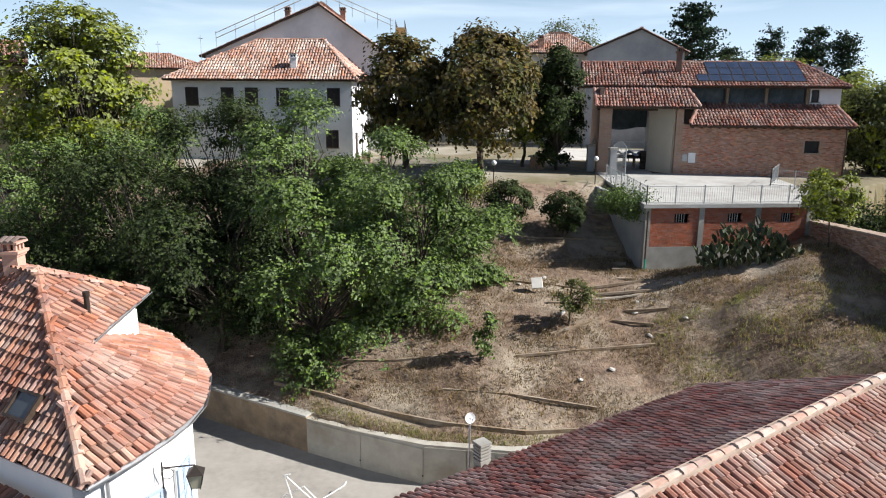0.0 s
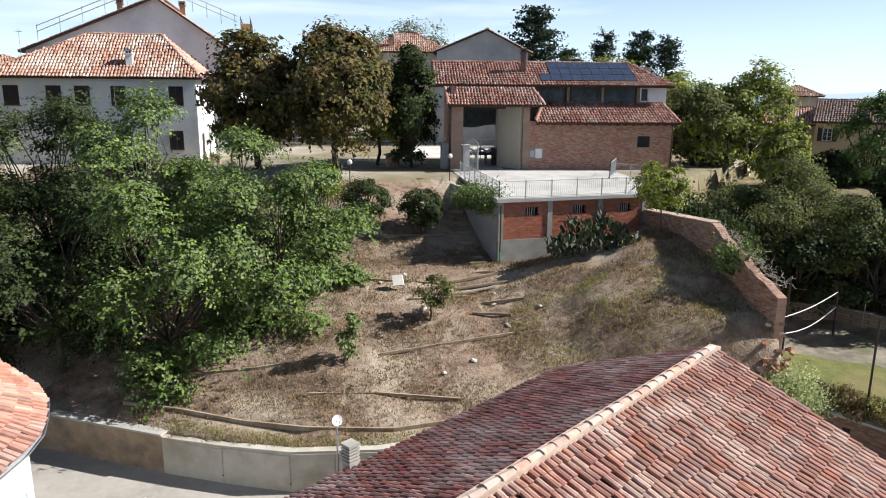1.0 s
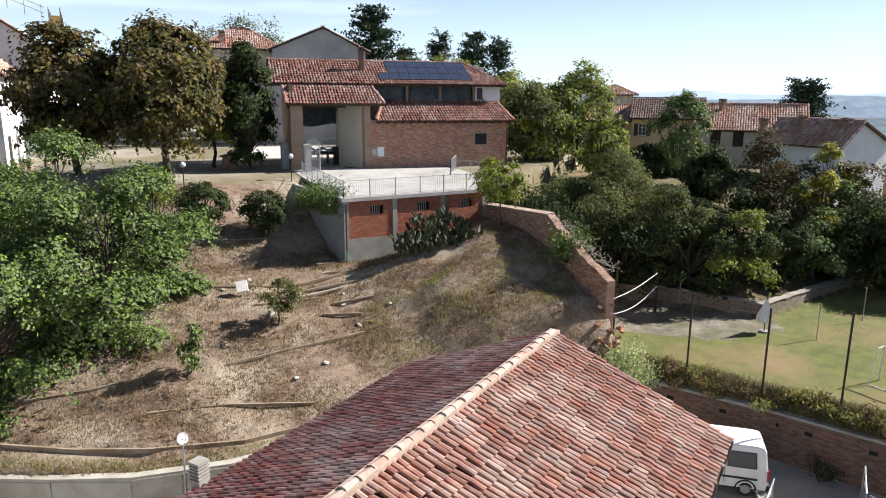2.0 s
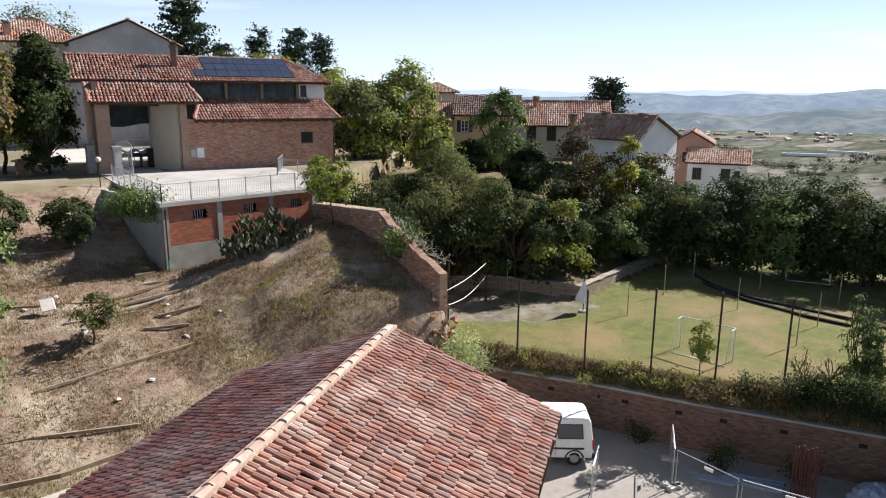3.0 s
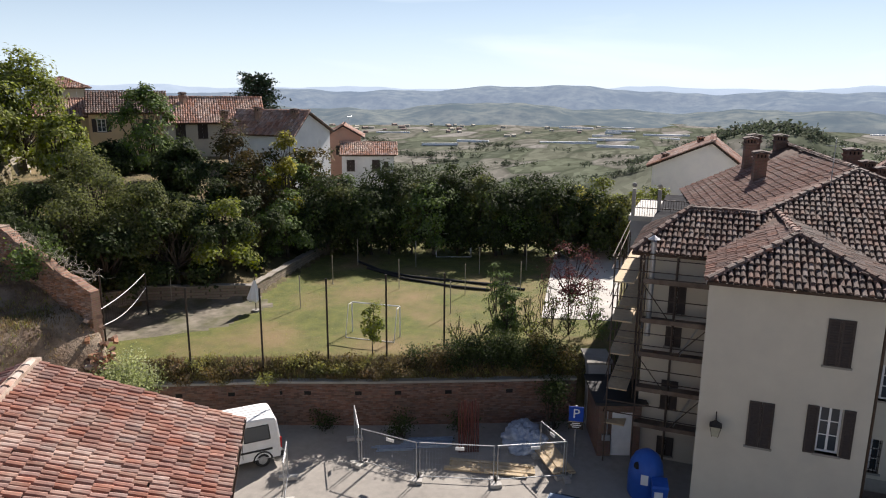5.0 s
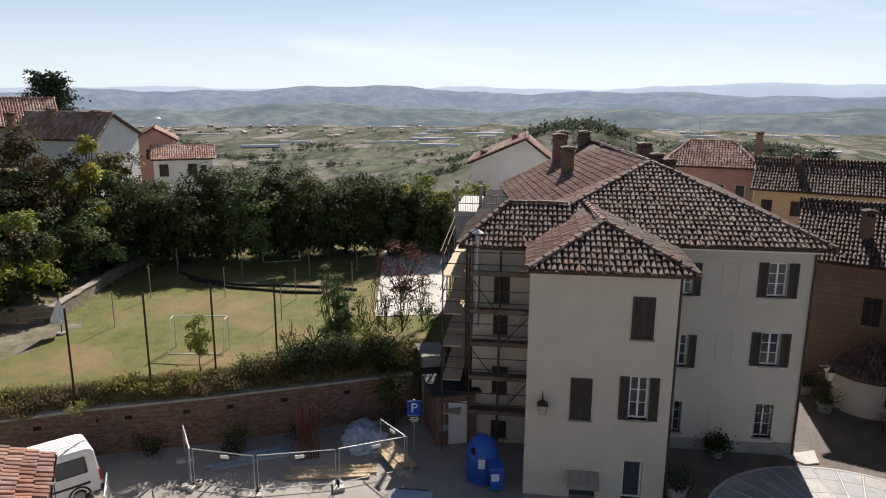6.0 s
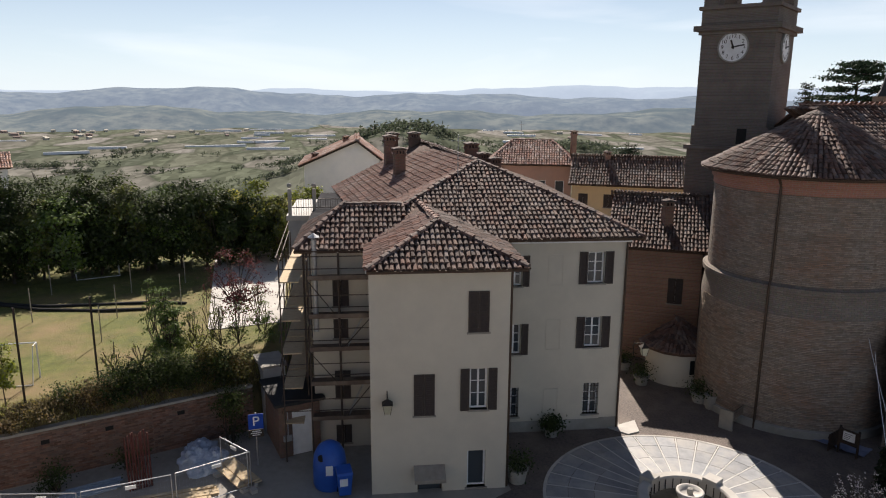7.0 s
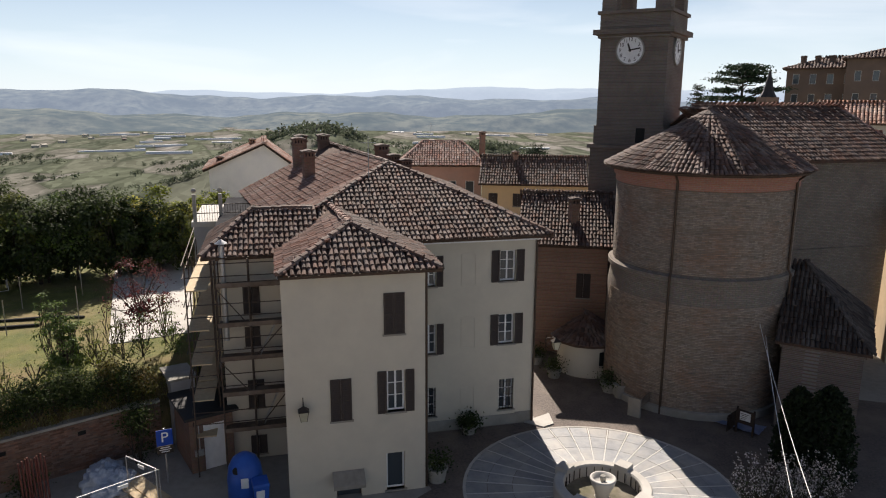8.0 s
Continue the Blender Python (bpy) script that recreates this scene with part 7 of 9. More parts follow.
for k in range(34):
    t = .03 + .97 * k / 34
    u = t * (len(FIELD_WALL) - 2) + 1
    (ax, ay), (bx, by) = FIELD_WALL[int(min(u, 4.99))], FIELD_WALL[int(min(u, 4.99)) + 1]
    f = u - int(min(u, 4.99))
    h = brush.uniform(.18, .42) + 1.15 * step((t - .5) / .25)
    x, y = ax + (bx - ax) * f + brush.uniform(.2, .9), ay + (by - ay) * f + brush.uniform(.1, .4)
    mt = brush.choice(("tuft", "weed", "weed", "leaf_chestnut") if t < .6 else ("leaf_dark", "leaf_dark", "weed", "leaf_chestnut"))
    bush("bank_bush", "low dry brushwood on the bank above the wall", x, y, height(x, y), brush.uniform(.7, 1.4), brush.uniform(.6, 1.0), float(h), M[mt], int(260 + 900 * h), .1, 820 + k, "brushwood on the bank")
for k, (x, y, h, n) in enumerate(((26.2, 12.3, 1.3, 700), (25.4, 15.9, .9, 450), (27.4, 9.9, 1.0, 450), (29.3, 6.3, 2.6, 1800))):
    bush("wall_shrub", "small flowering shrub at the foot of the brick wall", x - .5, y - .2, 0, 1.0, .7, h, M["leaf_dark"], n, .1, 800 + k, "shrubs under the wall")


def dry_creeper():
    """Dead grey stems matted over the broken top of the old wall."""
    rnd = np.random.RandomState(77)
    e = thing("dry_creeper", "dead grey creeper stems over the broken wall top", "creeper", pose(21.95, 30.3, 8.3))
    g = Geo()
    for k in range(150):
        t = rnd.uniform(0, 1)
        p = np.array([rnd.normal(0, .18), -5.0 * t, .25 - 1.75 * t + rnd.uniform(-.25, .15)])
        limb(g, p, p + np.array([rnd.normal(-.1, .35), rnd.normal(0, .4), rnd.uniform(-.15, .45)]), .014, .004, rnd, 3, .3)
    g.ob("stem", M["wood_grey"], e)["kind"] = "stuff"


def prickly_pear(x, y, z):
    """A heap of cactus pads, pad growing on pad."""
    rnd = np.random.RandomState(5)
    e = thing("prickly_pear", "large prickly pear cactus in front of the garage", "cactus", pose(x, y, z))
    pad = Geo()
    n = 10
    for s in (-1, 1):
        pad.v += [(.17 * math.sin(6.283 * k / n) * (.8 + .25 * math.cos(6.283 * k / n)), .02 * s, .22 - .22 * math.cos(6.283 * k / n)) for k in range(n)]
    pad.f = [tuple(range(n)), tuple(range(2 * n - 1, n - 1, -1))] + [(k, n + k, n + (k + 1) % n, (k + 1) % n) for k in range(n)]
    first = None
    for k in range(300):
        px, py = rnd.uniform(-2.6, 2.6), rnd.uniform(-1.0, .6)
        top = 2.15 * (1 - (px / 3.0) ** 2) + .2 + .25 * math.sin(px * 4.1)
        m = pose(px, py, rnd.uniform(-.1, max(.2, top - .3)), rnd.uniform(-35, 35), rnd.uniform(-40, 40), rnd.uniform(0, 360)) @ Matrix.Diagonal((rnd.uniform(.65, .95), 1, rnd.uniform(.85, 1.2), 1))
        if first is None:
            first = pad.ob("pad", M["leaf_cactus_ob"], e, m=m)
        else:
            share("pad", first, e, m)


M["leaf_cactus_ob"] = surf("cactus_skin", (.034, .05, .02), (.075, .09, .038), 5, rough=.5, bump=.2, vary=.3, per="object")
dry_creeper()
prickly_pear(17.2, 35.0, height(17.2, 35.0) - .1)


def grass(name, label, place, n, h, mat, seed, spread=.05):
    """Blades in tufts over a stretch of ground; place(rnd) gives x, y."""
    rnd = np.random.RandomState(seed)
    xy = place(rnd, n)
    z = land(xy[:, 0], xy[:, 1])[0]
    k = 5
    p = np.repeat(np.column_stack([xy, z - .02]), k, 0) + rnd.normal(0, 1, (len(xy) * k, 3)) * np.array([spread, spread, 0])
    tip = p + np.column_stack([rnd.normal(0, .35, (len(p), 2)), np.ones(len(p))]) * (h * rnd.uniform(.4, 1.2, (len(p), 1)))
    side = rnd.normal(0, 1, (len(p), 3)) * np.array([.016, .016, 0]) * (h / .25)
    v = np.stack([p - side, p + side, tip], 1).reshape(-1, 3)
    g = Geo()
    g.v = v.tolist()
    g.f = [(3 * q, 3 * q + 1, 3 * q + 2) for q in range(len(p))]
    return tagged(g.ob(name, mat), label, "grass", kind="stuff")


def on_hill(rnd, n):
    x, y = rnd.uniform(-6, 22, n * 3), rnd.uniform(25, 40, n * 3)
    z, kind = land(x, y)
    ok = (kind == 1) & (np.sin(x * 1.1 + 2 * np.sin(y * .7)) + np.sin(y * 1.6 + x * .4) > rnd.uniform(-1.8, .9, len(x)))
    return np.column_stack([x, y])[ok][:n]


def on_spur(rnd, n):
    x, y = rnd.uniform(11, 21.4, n * 8), rnd.uniform(25.5, 32, n * 8)
    z, kind = land(x, y)
    ok = (kind == 1) & (np.sin(x * 1.7 + 1.4 * np.sin(y * 1.3)) + np.sin(y * 2.1 - x * .6) > rnd.uniform(-1.6, 2.6, len(x)))
    return np.column_stack([x, y])[ok][:n]


def on_bank(rnd, n):
    x, y = rnd.uniform(21, 33, n * 6), rnd.uniform(4, 24, n * 6)
    z, kind = land(x, y)
    return np.column_stack([x, y])[kind == 4][:n]


def on_wall(rnd, n):
    q = rnd.uniform(0, 6, n)
    line = np.array(LOW_WALL[4:])
    i = np.minimum(q.astype(int), len(line) - 2)
    p = line[i] + (line[i + 1] - line[i]) * (q - i)[:, None]
    return p + np.column_stack([rnd.uniform(.1, .5, n), rnd.uniform(.35, 1.0, n)])


def on_pitch(rnd, n):
    x, y = rnd.uniform(22, 52, n * 3), rnd.uniform(5, 27, n * 3)
    z, kind = land(x, y)
    return np.column_stack([x, y])[kind == 3][:n]


grass("dry_grass", "dry straw-coloured grass on the hillside", on_hill, 10000, .19, M["straw"], 31, .12)
grass("hill_grass", "brown-green weeds on the hillside", on_hill, 8000, .16, M["weed"], 32, .12)
grass("hill_tufts", "green and golden weed tufts on the slope", on_spur, 2000, .17, M["tuft"], 37, .13)
grass("bank_grass", "mixed green and dry grass on the bank", on_bank, 4200, .15, M["tuft"], 33, .14)
grass("bank_straw", "dry stalks on the bank", on_bank, 3600, .2, M["weed"], 34, .14)
grass("wall_grass", "dry grass along the top of the wall", on_wall, 1200, .15, M["tuft"], 35, .1)
grass("pitch_grass", "short worn grass on the pitch", on_pitch, 9000, .07, M["tuft"], 36, .15)


# ---- on the hillside ----
def board(a, b, label="weathered board laid as a terrace edge", h=.12, mat=None):
    """A log or board lying across the slope."""
    za, zb = height(*a), height(*b)
    e = Geo().bar((0, 0, .05), (b[0] - a[0], b[1] - a[1], zb - za + .05), .09, h).ob("edging_board", mat or M["wood_grey"], m=pose(a[0], a[1], za))
    tagged(e, label, "board", "boards on the hillside")


for a, b in (((4.4, 29.6), (10.9, 30.1)), ((6.2, 31.0), (8.9, 32.1)), ((4.6, 35.9), (8.6, 35.2)), ((8.6, 35.2), (12.0, 35.5)), ((9.2, 34.4), (12.2, 34.5)), ((6.5, 33.5), (9.5, 33.4)), ((10.2, 32.7), (12.3, 32.4)), ((9.4, 32.0), (11.2, 31.2)),
             ((-6.0, 31.6), (-1.0, 30.2)), ((-1.0, 30.2), (2.4, 29.9)), ((1.0, 27.9), (4.0, 27.3)), ((4.0, 27.3), (7.4, 26.5)), ((7, 38.2), (10.4, 38.6)), ((6.2, 40.2), (10.0, 40.6))):
    board(a, b, mat=M["wood"])
board((9.0, 33.9), (11.4, 34.3), "pale bleached pole lying on the slope", .08)
for (ax, ay), (bx, by) in zip(LOW_WALL[3:9], LOW_WALL[4:10]):
    board((ax + .75, ay + 1.15), (bx + .75, by + 1.15), "dark sleeper edging above the road wall", .22, M["wood"])
slabst = Geo().prism([(-.3, -.08), (.26, -.11), (.36, .08), (-.2, .1)], 0, .55)
tagged(slabst.ob("stone_slab", M["concrete_pale"], m=pose(6.15, 34.7, 5.2, -25, 0, 10)), "pale stone slab leaning on the slope", "stone")
for k in range(9):
    g = Geo().box(-.5, .5, -.14, .14, -.3, .05)
    x, y = 11.2 + .02 * k, 36.2 + k * .95
    tagged(g.ob("garden_step", M["wood"], m=pose(x, y, height(x, y) + .06, 0, 0, -3)), "timber-edged garden step beside the garage", "step", "garden steps")
for k in range(14):
    rnd = random.Random(k)
    x, y = 8 + rnd.uniform(-5, 12), 33 + rnd.uniform(-6, 4)
    g = Geo().lathe([(0, -.05), (.16, 0), (.13, .09), (0, .13)], 7)
    tagged(g.ob("rubble_stone", M["concrete_pale"], m=pose(x, y, height(x, y), rnd.uniform(-30, 30), 20, rnd.uniform(0, 360)) @ Matrix.Diagonal((1.2, .8, .8, 1))), "pale rubble stone on the slope", "stone", "rubble on the slope")


def globe_lamp(x, y, z, h=1.5):
    e = thing("garden_lamp", "garden lamp with a white globe on a dark post", "lamp", pose(x, y, z), "garden lamps")
    Geo().rod((0, 0, -.1), (0, 0, h), .035, n=8).ob("post", M["iron"], e)
    g = Geo().lathe([(.001, h + .34)] + [(.17 * math.sin(radians(a)), h + .17 + .17 * math.cos(radians(a))) for a in range(20, 170, 20)] + [(.001, h)], 14)
    g.f = [q[::-1] for q in g.f]
    g.ob("globe", M["white_paint"], e, smooth=True)


globe_lamp(4.9, 45.4, 9.0)
globe_lamp(11.9, 46.5, 9.2)

# ---- yard: gate, barn goods, pots ----
def barn_goods():
    e = thing("farm_machine", "old farm machine under white sheets inside the barn", "machine", BARN @ pose(-3.2, 4.2, .05))
    Geo().box(-1.1, 1.1, -.5, .5, .75, 1.0).ob("bed", M["iron"], e)
    for x in (-1, -.4, .4, 1):
        Geo().box(x - .05, x + .05, -.45, .45, 0, .75).ob("leg", M["wood"], e)
    g = Geo()
    n = 12
    for j in range(n + 1):
        for i in range(n + 1):
            g.v.append((-1.2 + 2.4 * i / n, -.6 + 1.2 * j / n, 1.15 + .12 * math.sin(i * 1.3) + .1 * math.cos(j * 1.1 + i * .4)))
    g.f = [(j * (n + 1) + i, j * (n + 1) + i + 1, (j + 1) * (n + 1) + i + 1, (j + 1) * (n + 1) + i) for j in range(n) for i in range(n)]
    g.ob("cover_sheet", M["tarp_white"], e, "crumpled white plastic sheet", smooth=True)
    g = Geo()
    for z in (1.5, 2.0):
        g.bar((-1.3, .5, z), (1.2, .5, z), .06)
    for x in (-1.3, 0, 1.2):
        g.bar((x, .5, 0), (x, .5, 2.0), .06)
    g.ob("rack", M["zinc"], e)
    c = thing("crate_stack", "stack of dark crates inside the barn", "crates", BARN @ pose(-2.1, 3.2, .05))
    for k in range(4):
        Geo().box(-.35, .35, -.25, .25, k * .36, k * .36 + .33).ob("crate", M["wood_dark"], c)


barn_goods()


def gate_leaf(x, y, z, turn, w=1.9, h=2.2):
    e = thing("iron_gate", "open wrought iron gate leaf beside the barn", "gate", pose(x, y, z, 0, 0, turn), "gate leaves")
    g = Geo()
    for b in ((0, .05), (w - .05, w)):
        g.box(b[0], b[1], -.025, .025, .05, h)
    for zz in (.08, .8):
        g.box(.05, w - .05, -.02, .02, zz, zz + .05)
    g.tube([(w * t, 0, h + .35 * math.sin(math.pi * t) - .1) for t in [k / 10 for k in range(11)]], .025, 6)
    g.ob("gate_frame", M["zinc"], e)
    for k in range(1, 15):
        t = k / 15
        Geo().rod((w * t, 0, .1), (w * t, 0, h + .35 * math.sin(math.pi * t) - .1), .01, n=5).ob("bar", M["zinc"], e)


gate_leaf(13.2, 53.2, 9.35, 62)
gate_leaf(14.2, 50.6, 9.38, -78)
for x, y in ((13.1, 53.0), (14.1, 50.4)):
    e = thing("gate_post", "grey rendered gate post with a flat cap", "gate post", pose(x, y, 9.3), "gate posts")
    Geo().box(-.25, .25, -.25, .25, -.2, 1.9).ob("shaft", M["plaster_grey"], e)
    Geo().box(-.32, .32, -.32, .32, 1.9, 2.05).ob("cap", M["concrete"], e)


def barrel(x, y, z):
    e = thing("water_barrel", "reddish barrel with a round lid under the trees", "barrel", pose(x, y, z))
    Geo().lathe([(.001, 1.0), (.5, 1.0), (.55, .9), (.62, .5), (.55, .1), (.5, 0)], 18).ob("body", M["brick_old"], e, smooth=True)
    Geo().lathe([(.001, 1.16), (.45, 1.12), (.8, 1.02), (.78, .97)], 18).ob("lid", M["wood_grey"], e)


barrel(9.3, 54.5, 9.33)
for k, (x, y) in enumerate(((-5.2, 60.2), (-4.6, 61.0), (-4.9, 62.5), (-4.2, 59.4), (-3.2, 62))):
    e = thing("flower_pot", "clay flower pot with a small plant by the house", "flower pot", pose(x, y, 9.33), "pots by the white house")
    Geo().lathe([(.12, .3), (.2, .32), (.19, .26), (.14, 0), (.001, 0)], 10).ob("pot", M["plaster_pink"], e)
    g = Geo()
    leaves(g, np.random.RandomState(k).normal(0, .15, (160, 3)) + np.array([0, 0, .55]), .12, np.random.RandomState(k))
    g.ob("plant", M["leaf_acacia"], e)["kind"] = "stuff"
path = Geo().slab([(-4.5, 56.5, 9.345), (2, 55.0, 9.345), (12.5, 52.3, 9.345), (13.2, 54.5, 9.345), (9, 58, 9.345), (5, 63, 9.345), (-3.5, 66, 9.345)], .05)
tagged(path.ob("pavement_yard", M["sand"]), "pale gravel path across the yard", "path", kind="structure")


# ---- roof works on the tall house ----
def roof_scaffold():
    e = thing("roof_scaffold", "scaffold boards and rails along the roof edge under repair", "scaffold", pose(0, 0, 0))
    pk, lf, rt = Vector((-10.0, 72.6, 23.95)), Vector((-21.6, 72.9, 19.0)), Vector((-2.6, 72.4, 20.9))
    for a, b in ((lf, pk), (pk, rt)):
        d = b - a
        for k, up in enumerate((.75, 1.25)):
            Geo().bar(a + d * .12 + Vector((0, .1, up)), b + Vector((0, .1, up)), .16, .04).ob("guard_board", M["wood_pale"], e)
        for k in range(6):
            p = a + d * (.12 + .85 * k / 5)
            Geo().rod(p + Vector((0, .1, -.1)), p + Vector((0, .1, 1.4)), .025, n=5).ob("post", M["zinc"], e)
    for k in range(6):
        for j in range(2):
            Geo().rod((-2.3 + j * .9, 72.5 + k * 2, 9.3), (-2.3 + j * .9, 72.5 + k * 2, 22.2), .025, n=5).ob("post", M["rust"], e)
    for z in (18, 20, 21, 22):
        Geo().rod((-2.3, 72.5, z), (-2.3, 82.5, z), .025, n=5).ob("ledger", M["rust"], e)
        Geo().box(-2.3, -1.4, 72.4, 82.5, z - .55, z - .5).ob("deck", M["wood_pale"], e)


roof_scaffold()
for a, r, z, h, mt in ((-9.8, 63.4, 17.5, .5, "plaster_white"), (-10.1, 76, 22.5, .7, "brick_old"), (-5.9, 76, 22.5, .8, "brick_old"), (9.6, 86, 20.6, .9, "brick_old"), (42.7, 83, 13.0, .9, "brick_old"), (48.1, 82, 13.2, 1.1, "brick_old"), (51.1, 74, 11.9, .7, "brick_old"), (56.4, 67.8, 12.1, .8, "brick_old"), (53.6, 69.9, 12.1, .9, "brick_old"), (85.9, 63, 8.6, 1.0, "brick_old"), (88.4, 66, 10.0, .9, "brick_old"), (106.8, 73, 9.8, 1.4, "brick_old"), (109.5, 69, 8.5, 1.0, "brick_old"), (114.4, 42.0, 7.7, 1.1, "brick_old"), (-21.2, 86, 18.2, .8, "plaster_white")):
    chimney("chimney", "small roof chimney with a tiled cap", pose(*at(a, r), z), .5, .5, h, M[mt], group="chimneys of the village")


def antenna(x, y, z, h):
    e = thing("roof_antenna", "thin television antenna mast on a roof", "antenna", pose(x, y, z), "roof antennas")
    Geo().rod((0, 0, -.5), (0, 0, h), .02, n=5).ob("mast", M["zinc"], e)
    for k in range(5):
        Geo().rod((-.35 + .04 * k, -.3 + .15 * k, h - .3), (.35 - .04 * k, -.3 + .15 * k, h - .3), .008, n=4).ob("element", M["zinc"], e)
    Geo().rod((0, -.35, h - .3), (0, .35, h - .3), .01, n=4).ob("boom", M["zinc"], e)


for a, r, z, h in ((97.5, 33.2, 11.0, 2.2), (102.6, 74, 10.2, 2.2), (41, 88, 13.6, 2.0), (45.4, 82, 13.6, 1.9), (-19.6, 84, 18.6, 1.8), (-16.6, 76, 18.4, 2.2), (52.4, 84, 12.6, 4.0), (60.6, 90, 10.5, 1.6), (-11, 62.2, 13, 2.6)):
    antenna(*at(a, r), z, h)


# ---- chimney and dish on the front roof ----
def dish_mast():
    e = thing("satellite_dish", "white satellite dish on a thin mast", "satellite dish", pose(1.28, 16.15, 5.3))
    Geo().rod((0, 0, -.4), (0, 0, 1.75), .025, n=8).ob("mast", M["zinc"], e)
    m = Matrix.Translation((0, 0, 1.75)) @ pose(0, 0, 0, 70, 0, 20)
    g = Geo().lathe([(.001, .0), (.08, .012), (.14, .035)], 14)
    g.v = [m @ Vector(p) for p in g.v]
    g.ob("dish", M["white_paint"], e)
    Geo().rod(m @ Vector((0, -.16, .04)), m @ Vector((0, 0, .2)), .01, n=4).ob("feed_arm", M["zinc"], e)


dish_mast()
e = thing("block_chimney", "grey block chimney with slotted sides at the eave", "chimney", pose(1.62, 16.3, 5.3, 0, 0, 33))
Geo().box(-.15, .15, -.15, .15, -.4, .5).ob("shaft", M["concrete"], e)
for k in range(5):
    Geo().box(-.17, .17, -.17, .17, .5 + k * .09, .55 + k * .09).ob("slot_ring", M["concrete"], e)
Geo().box(-.11, .11, -.11, .11, .5, .95).ob("flue", M["dark_hole"], e)
Geo().box(-.18, .18, -.18, .18, .95, 1.02).ob("cap", M["concrete"], e)


# ---- parking place ----
def van():
    m = Matrix([[.67, -.74, 0, 21.72], [.74, .67, 0, 15.72], [0, 0, 1, 0], [0, 0, 0, 1]])   # x across the back, y forward
    e = thing("white_van", "white delivery van parked below the brick wall", "van", m)
    W, L, H = 1.76, 4.6, 2.06
    prof = [(0, .36), (-.03, .62), (.0, 1.12), (.10, 1.9), (.2, 2.01), (.4, H), (3.0, H), (3.25, 1.98), (3.85, 1.24), (4.5, 1.06), (L, .8), (L, .36)]
    g, n = Geo(), len(prof)
    # the flanks lean in above the belt and round over into the roof
    lean = lambda z: 0 if z < 1.12 else .10 * (z - 1.12) / .9
    rows = ((0, .05, .07), (0, .0, .0), (.09, .0, -.03))
    for o, inset, drop in rows + tuple((-1, b, c) for a, b, c in rows[::-1]):
        k = {(.05, .07): .0, (.0, .0): .04, (.0, -.03): .28}[(inset, drop)]
        for y, z in prof:
            x = lean(z) + k if o >= 0 else W - lean(z) - k
            g.v.append((x, y + (inset if y < 1 else -inset), z - (drop if z > 1.95 else 0)))
    for q in range(5):
        g.f += [(q * n + k, q * n + (k + 1) % n, (q + 1) * n + (k + 1) % n, (q + 1) * n + k) for k in range(n)]
    g.f += [tuple(range(n - 1, -1, -1)), tuple(range(5 * n, 6 * n))]
    g.ob("body", M["white_paint"], e)
    for s_ in (0, 1):
        for y0, y1 in ((.42, 1.45), (1.62, 2.6), (2.7, 3.35)):
            pts = []
            for off in (-.006, .012):
                for y, z in ((y0, 1.2), (y1, 1.2), (y1 - (.25 if y1 > 3 else 0), 1.8), (y0 + .05, 1.8)):
                    x = lean(z) + off
                    pts.append((x if s_ == 0 else W - x, y, z))
            g = Geo().add(pts, [(0, 3, 2, 1), (4, 5, 6, 7), (0, 1, 5, 4), (1, 2, 6, 5), (2, 3, 7, 6), (3, 0, 4, 7)])
            w = g.ob("side_window", M["glass"], e)
            g = Geo()
            for a, b in ((0, 1), (1, 2), (2, 3), (3, 0)):
                g.bar(pts[a], pts[b], .035, .02)
            g.ob("window_seal", M["black_rubber"], w)
        x = -.004 if s_ == 0 else W - .016
        Geo().box(x, x + .02, .35, 4.2, .72, .80).ob("rub_strip", M["black_rubber"], e)
        Geo().box(x + .001, x + .019, 2.63, 2.65, .5, 1.15).ob("door_seam", M["iron"], e)
        Geo().box(x + .001, x + .019, 1.53, 1.55, .5, 1.15).ob("door_seam", M["iron"], e)
    for x0 in (.16, .95):
        g = Geo().add([(x0, .02, 1.22), (x0 + .66, .02, 1.22), (x0 + .62, .10, 1.82), (x0 + .04, .10, 1.82), (x0, -.012, 1.22), (x0 + .66, -.012, 1.22), (x0 + .62, .07, 1.82), (x0 + .04, .07, 1.82)], [(4, 5, 6, 7), (0, 3, 2, 1), (0, 1, 5, 4), (2, 3, 7, 6), (1, 2, 6, 5), (3, 0, 4, 7)])
        g.ob("rear_window", M["glass"], e)
    Geo().box(W / 2 - .008, W / 2 + .008, -.036, .02, .6, 1.12).ob("door_seam", M["iron"], e)
    Geo().box(W / 2 + .06, W / 2 + .2, -.05, .0, .98, 1.03).ob("door_handle", M["black_rubber"], e)
    for x0 in (.01, W - .13):
        Geo().box(x0, x0 + .12, -.045, .06, .72, 1.16).ob("tail_lamp", M["red_paint"], e, "red tail lamp")
    Geo().box(.01, W - .01, -.12, .06, .34, .56).ob("bumper", M["black_rubber"], e)
    Geo().box(.5, 1.2, -.045, .0, .62, .74).ob("number_plate", M["white_paint"], e)
    for k in range(5):
        Geo().box(.42 + k * .23, .46 + k * .23, .5, 2.9, H + .01, H + .045).ob("roof_rib", M["white_paint"], e)
    for x in (.0, W - .2):
        for y in (.75, 3.7):
            wm = Matrix.Translation((x, y, .31)) @ pose(0, 0, 0, 0, 90, 0)
            g = Geo().lathe([(.001, 0), (.27, 0), (.31, .03), (.31, .17), (.27, .2), (.001, .2)], 18)
            g.v = [wm @ Vector(p) for p in g.v]
            w = g.ob("wheel", M["black_rubber"], e)
            g = Geo().lathe([(.001, -.01), (.17, -.012), (.19, .02)], 14)
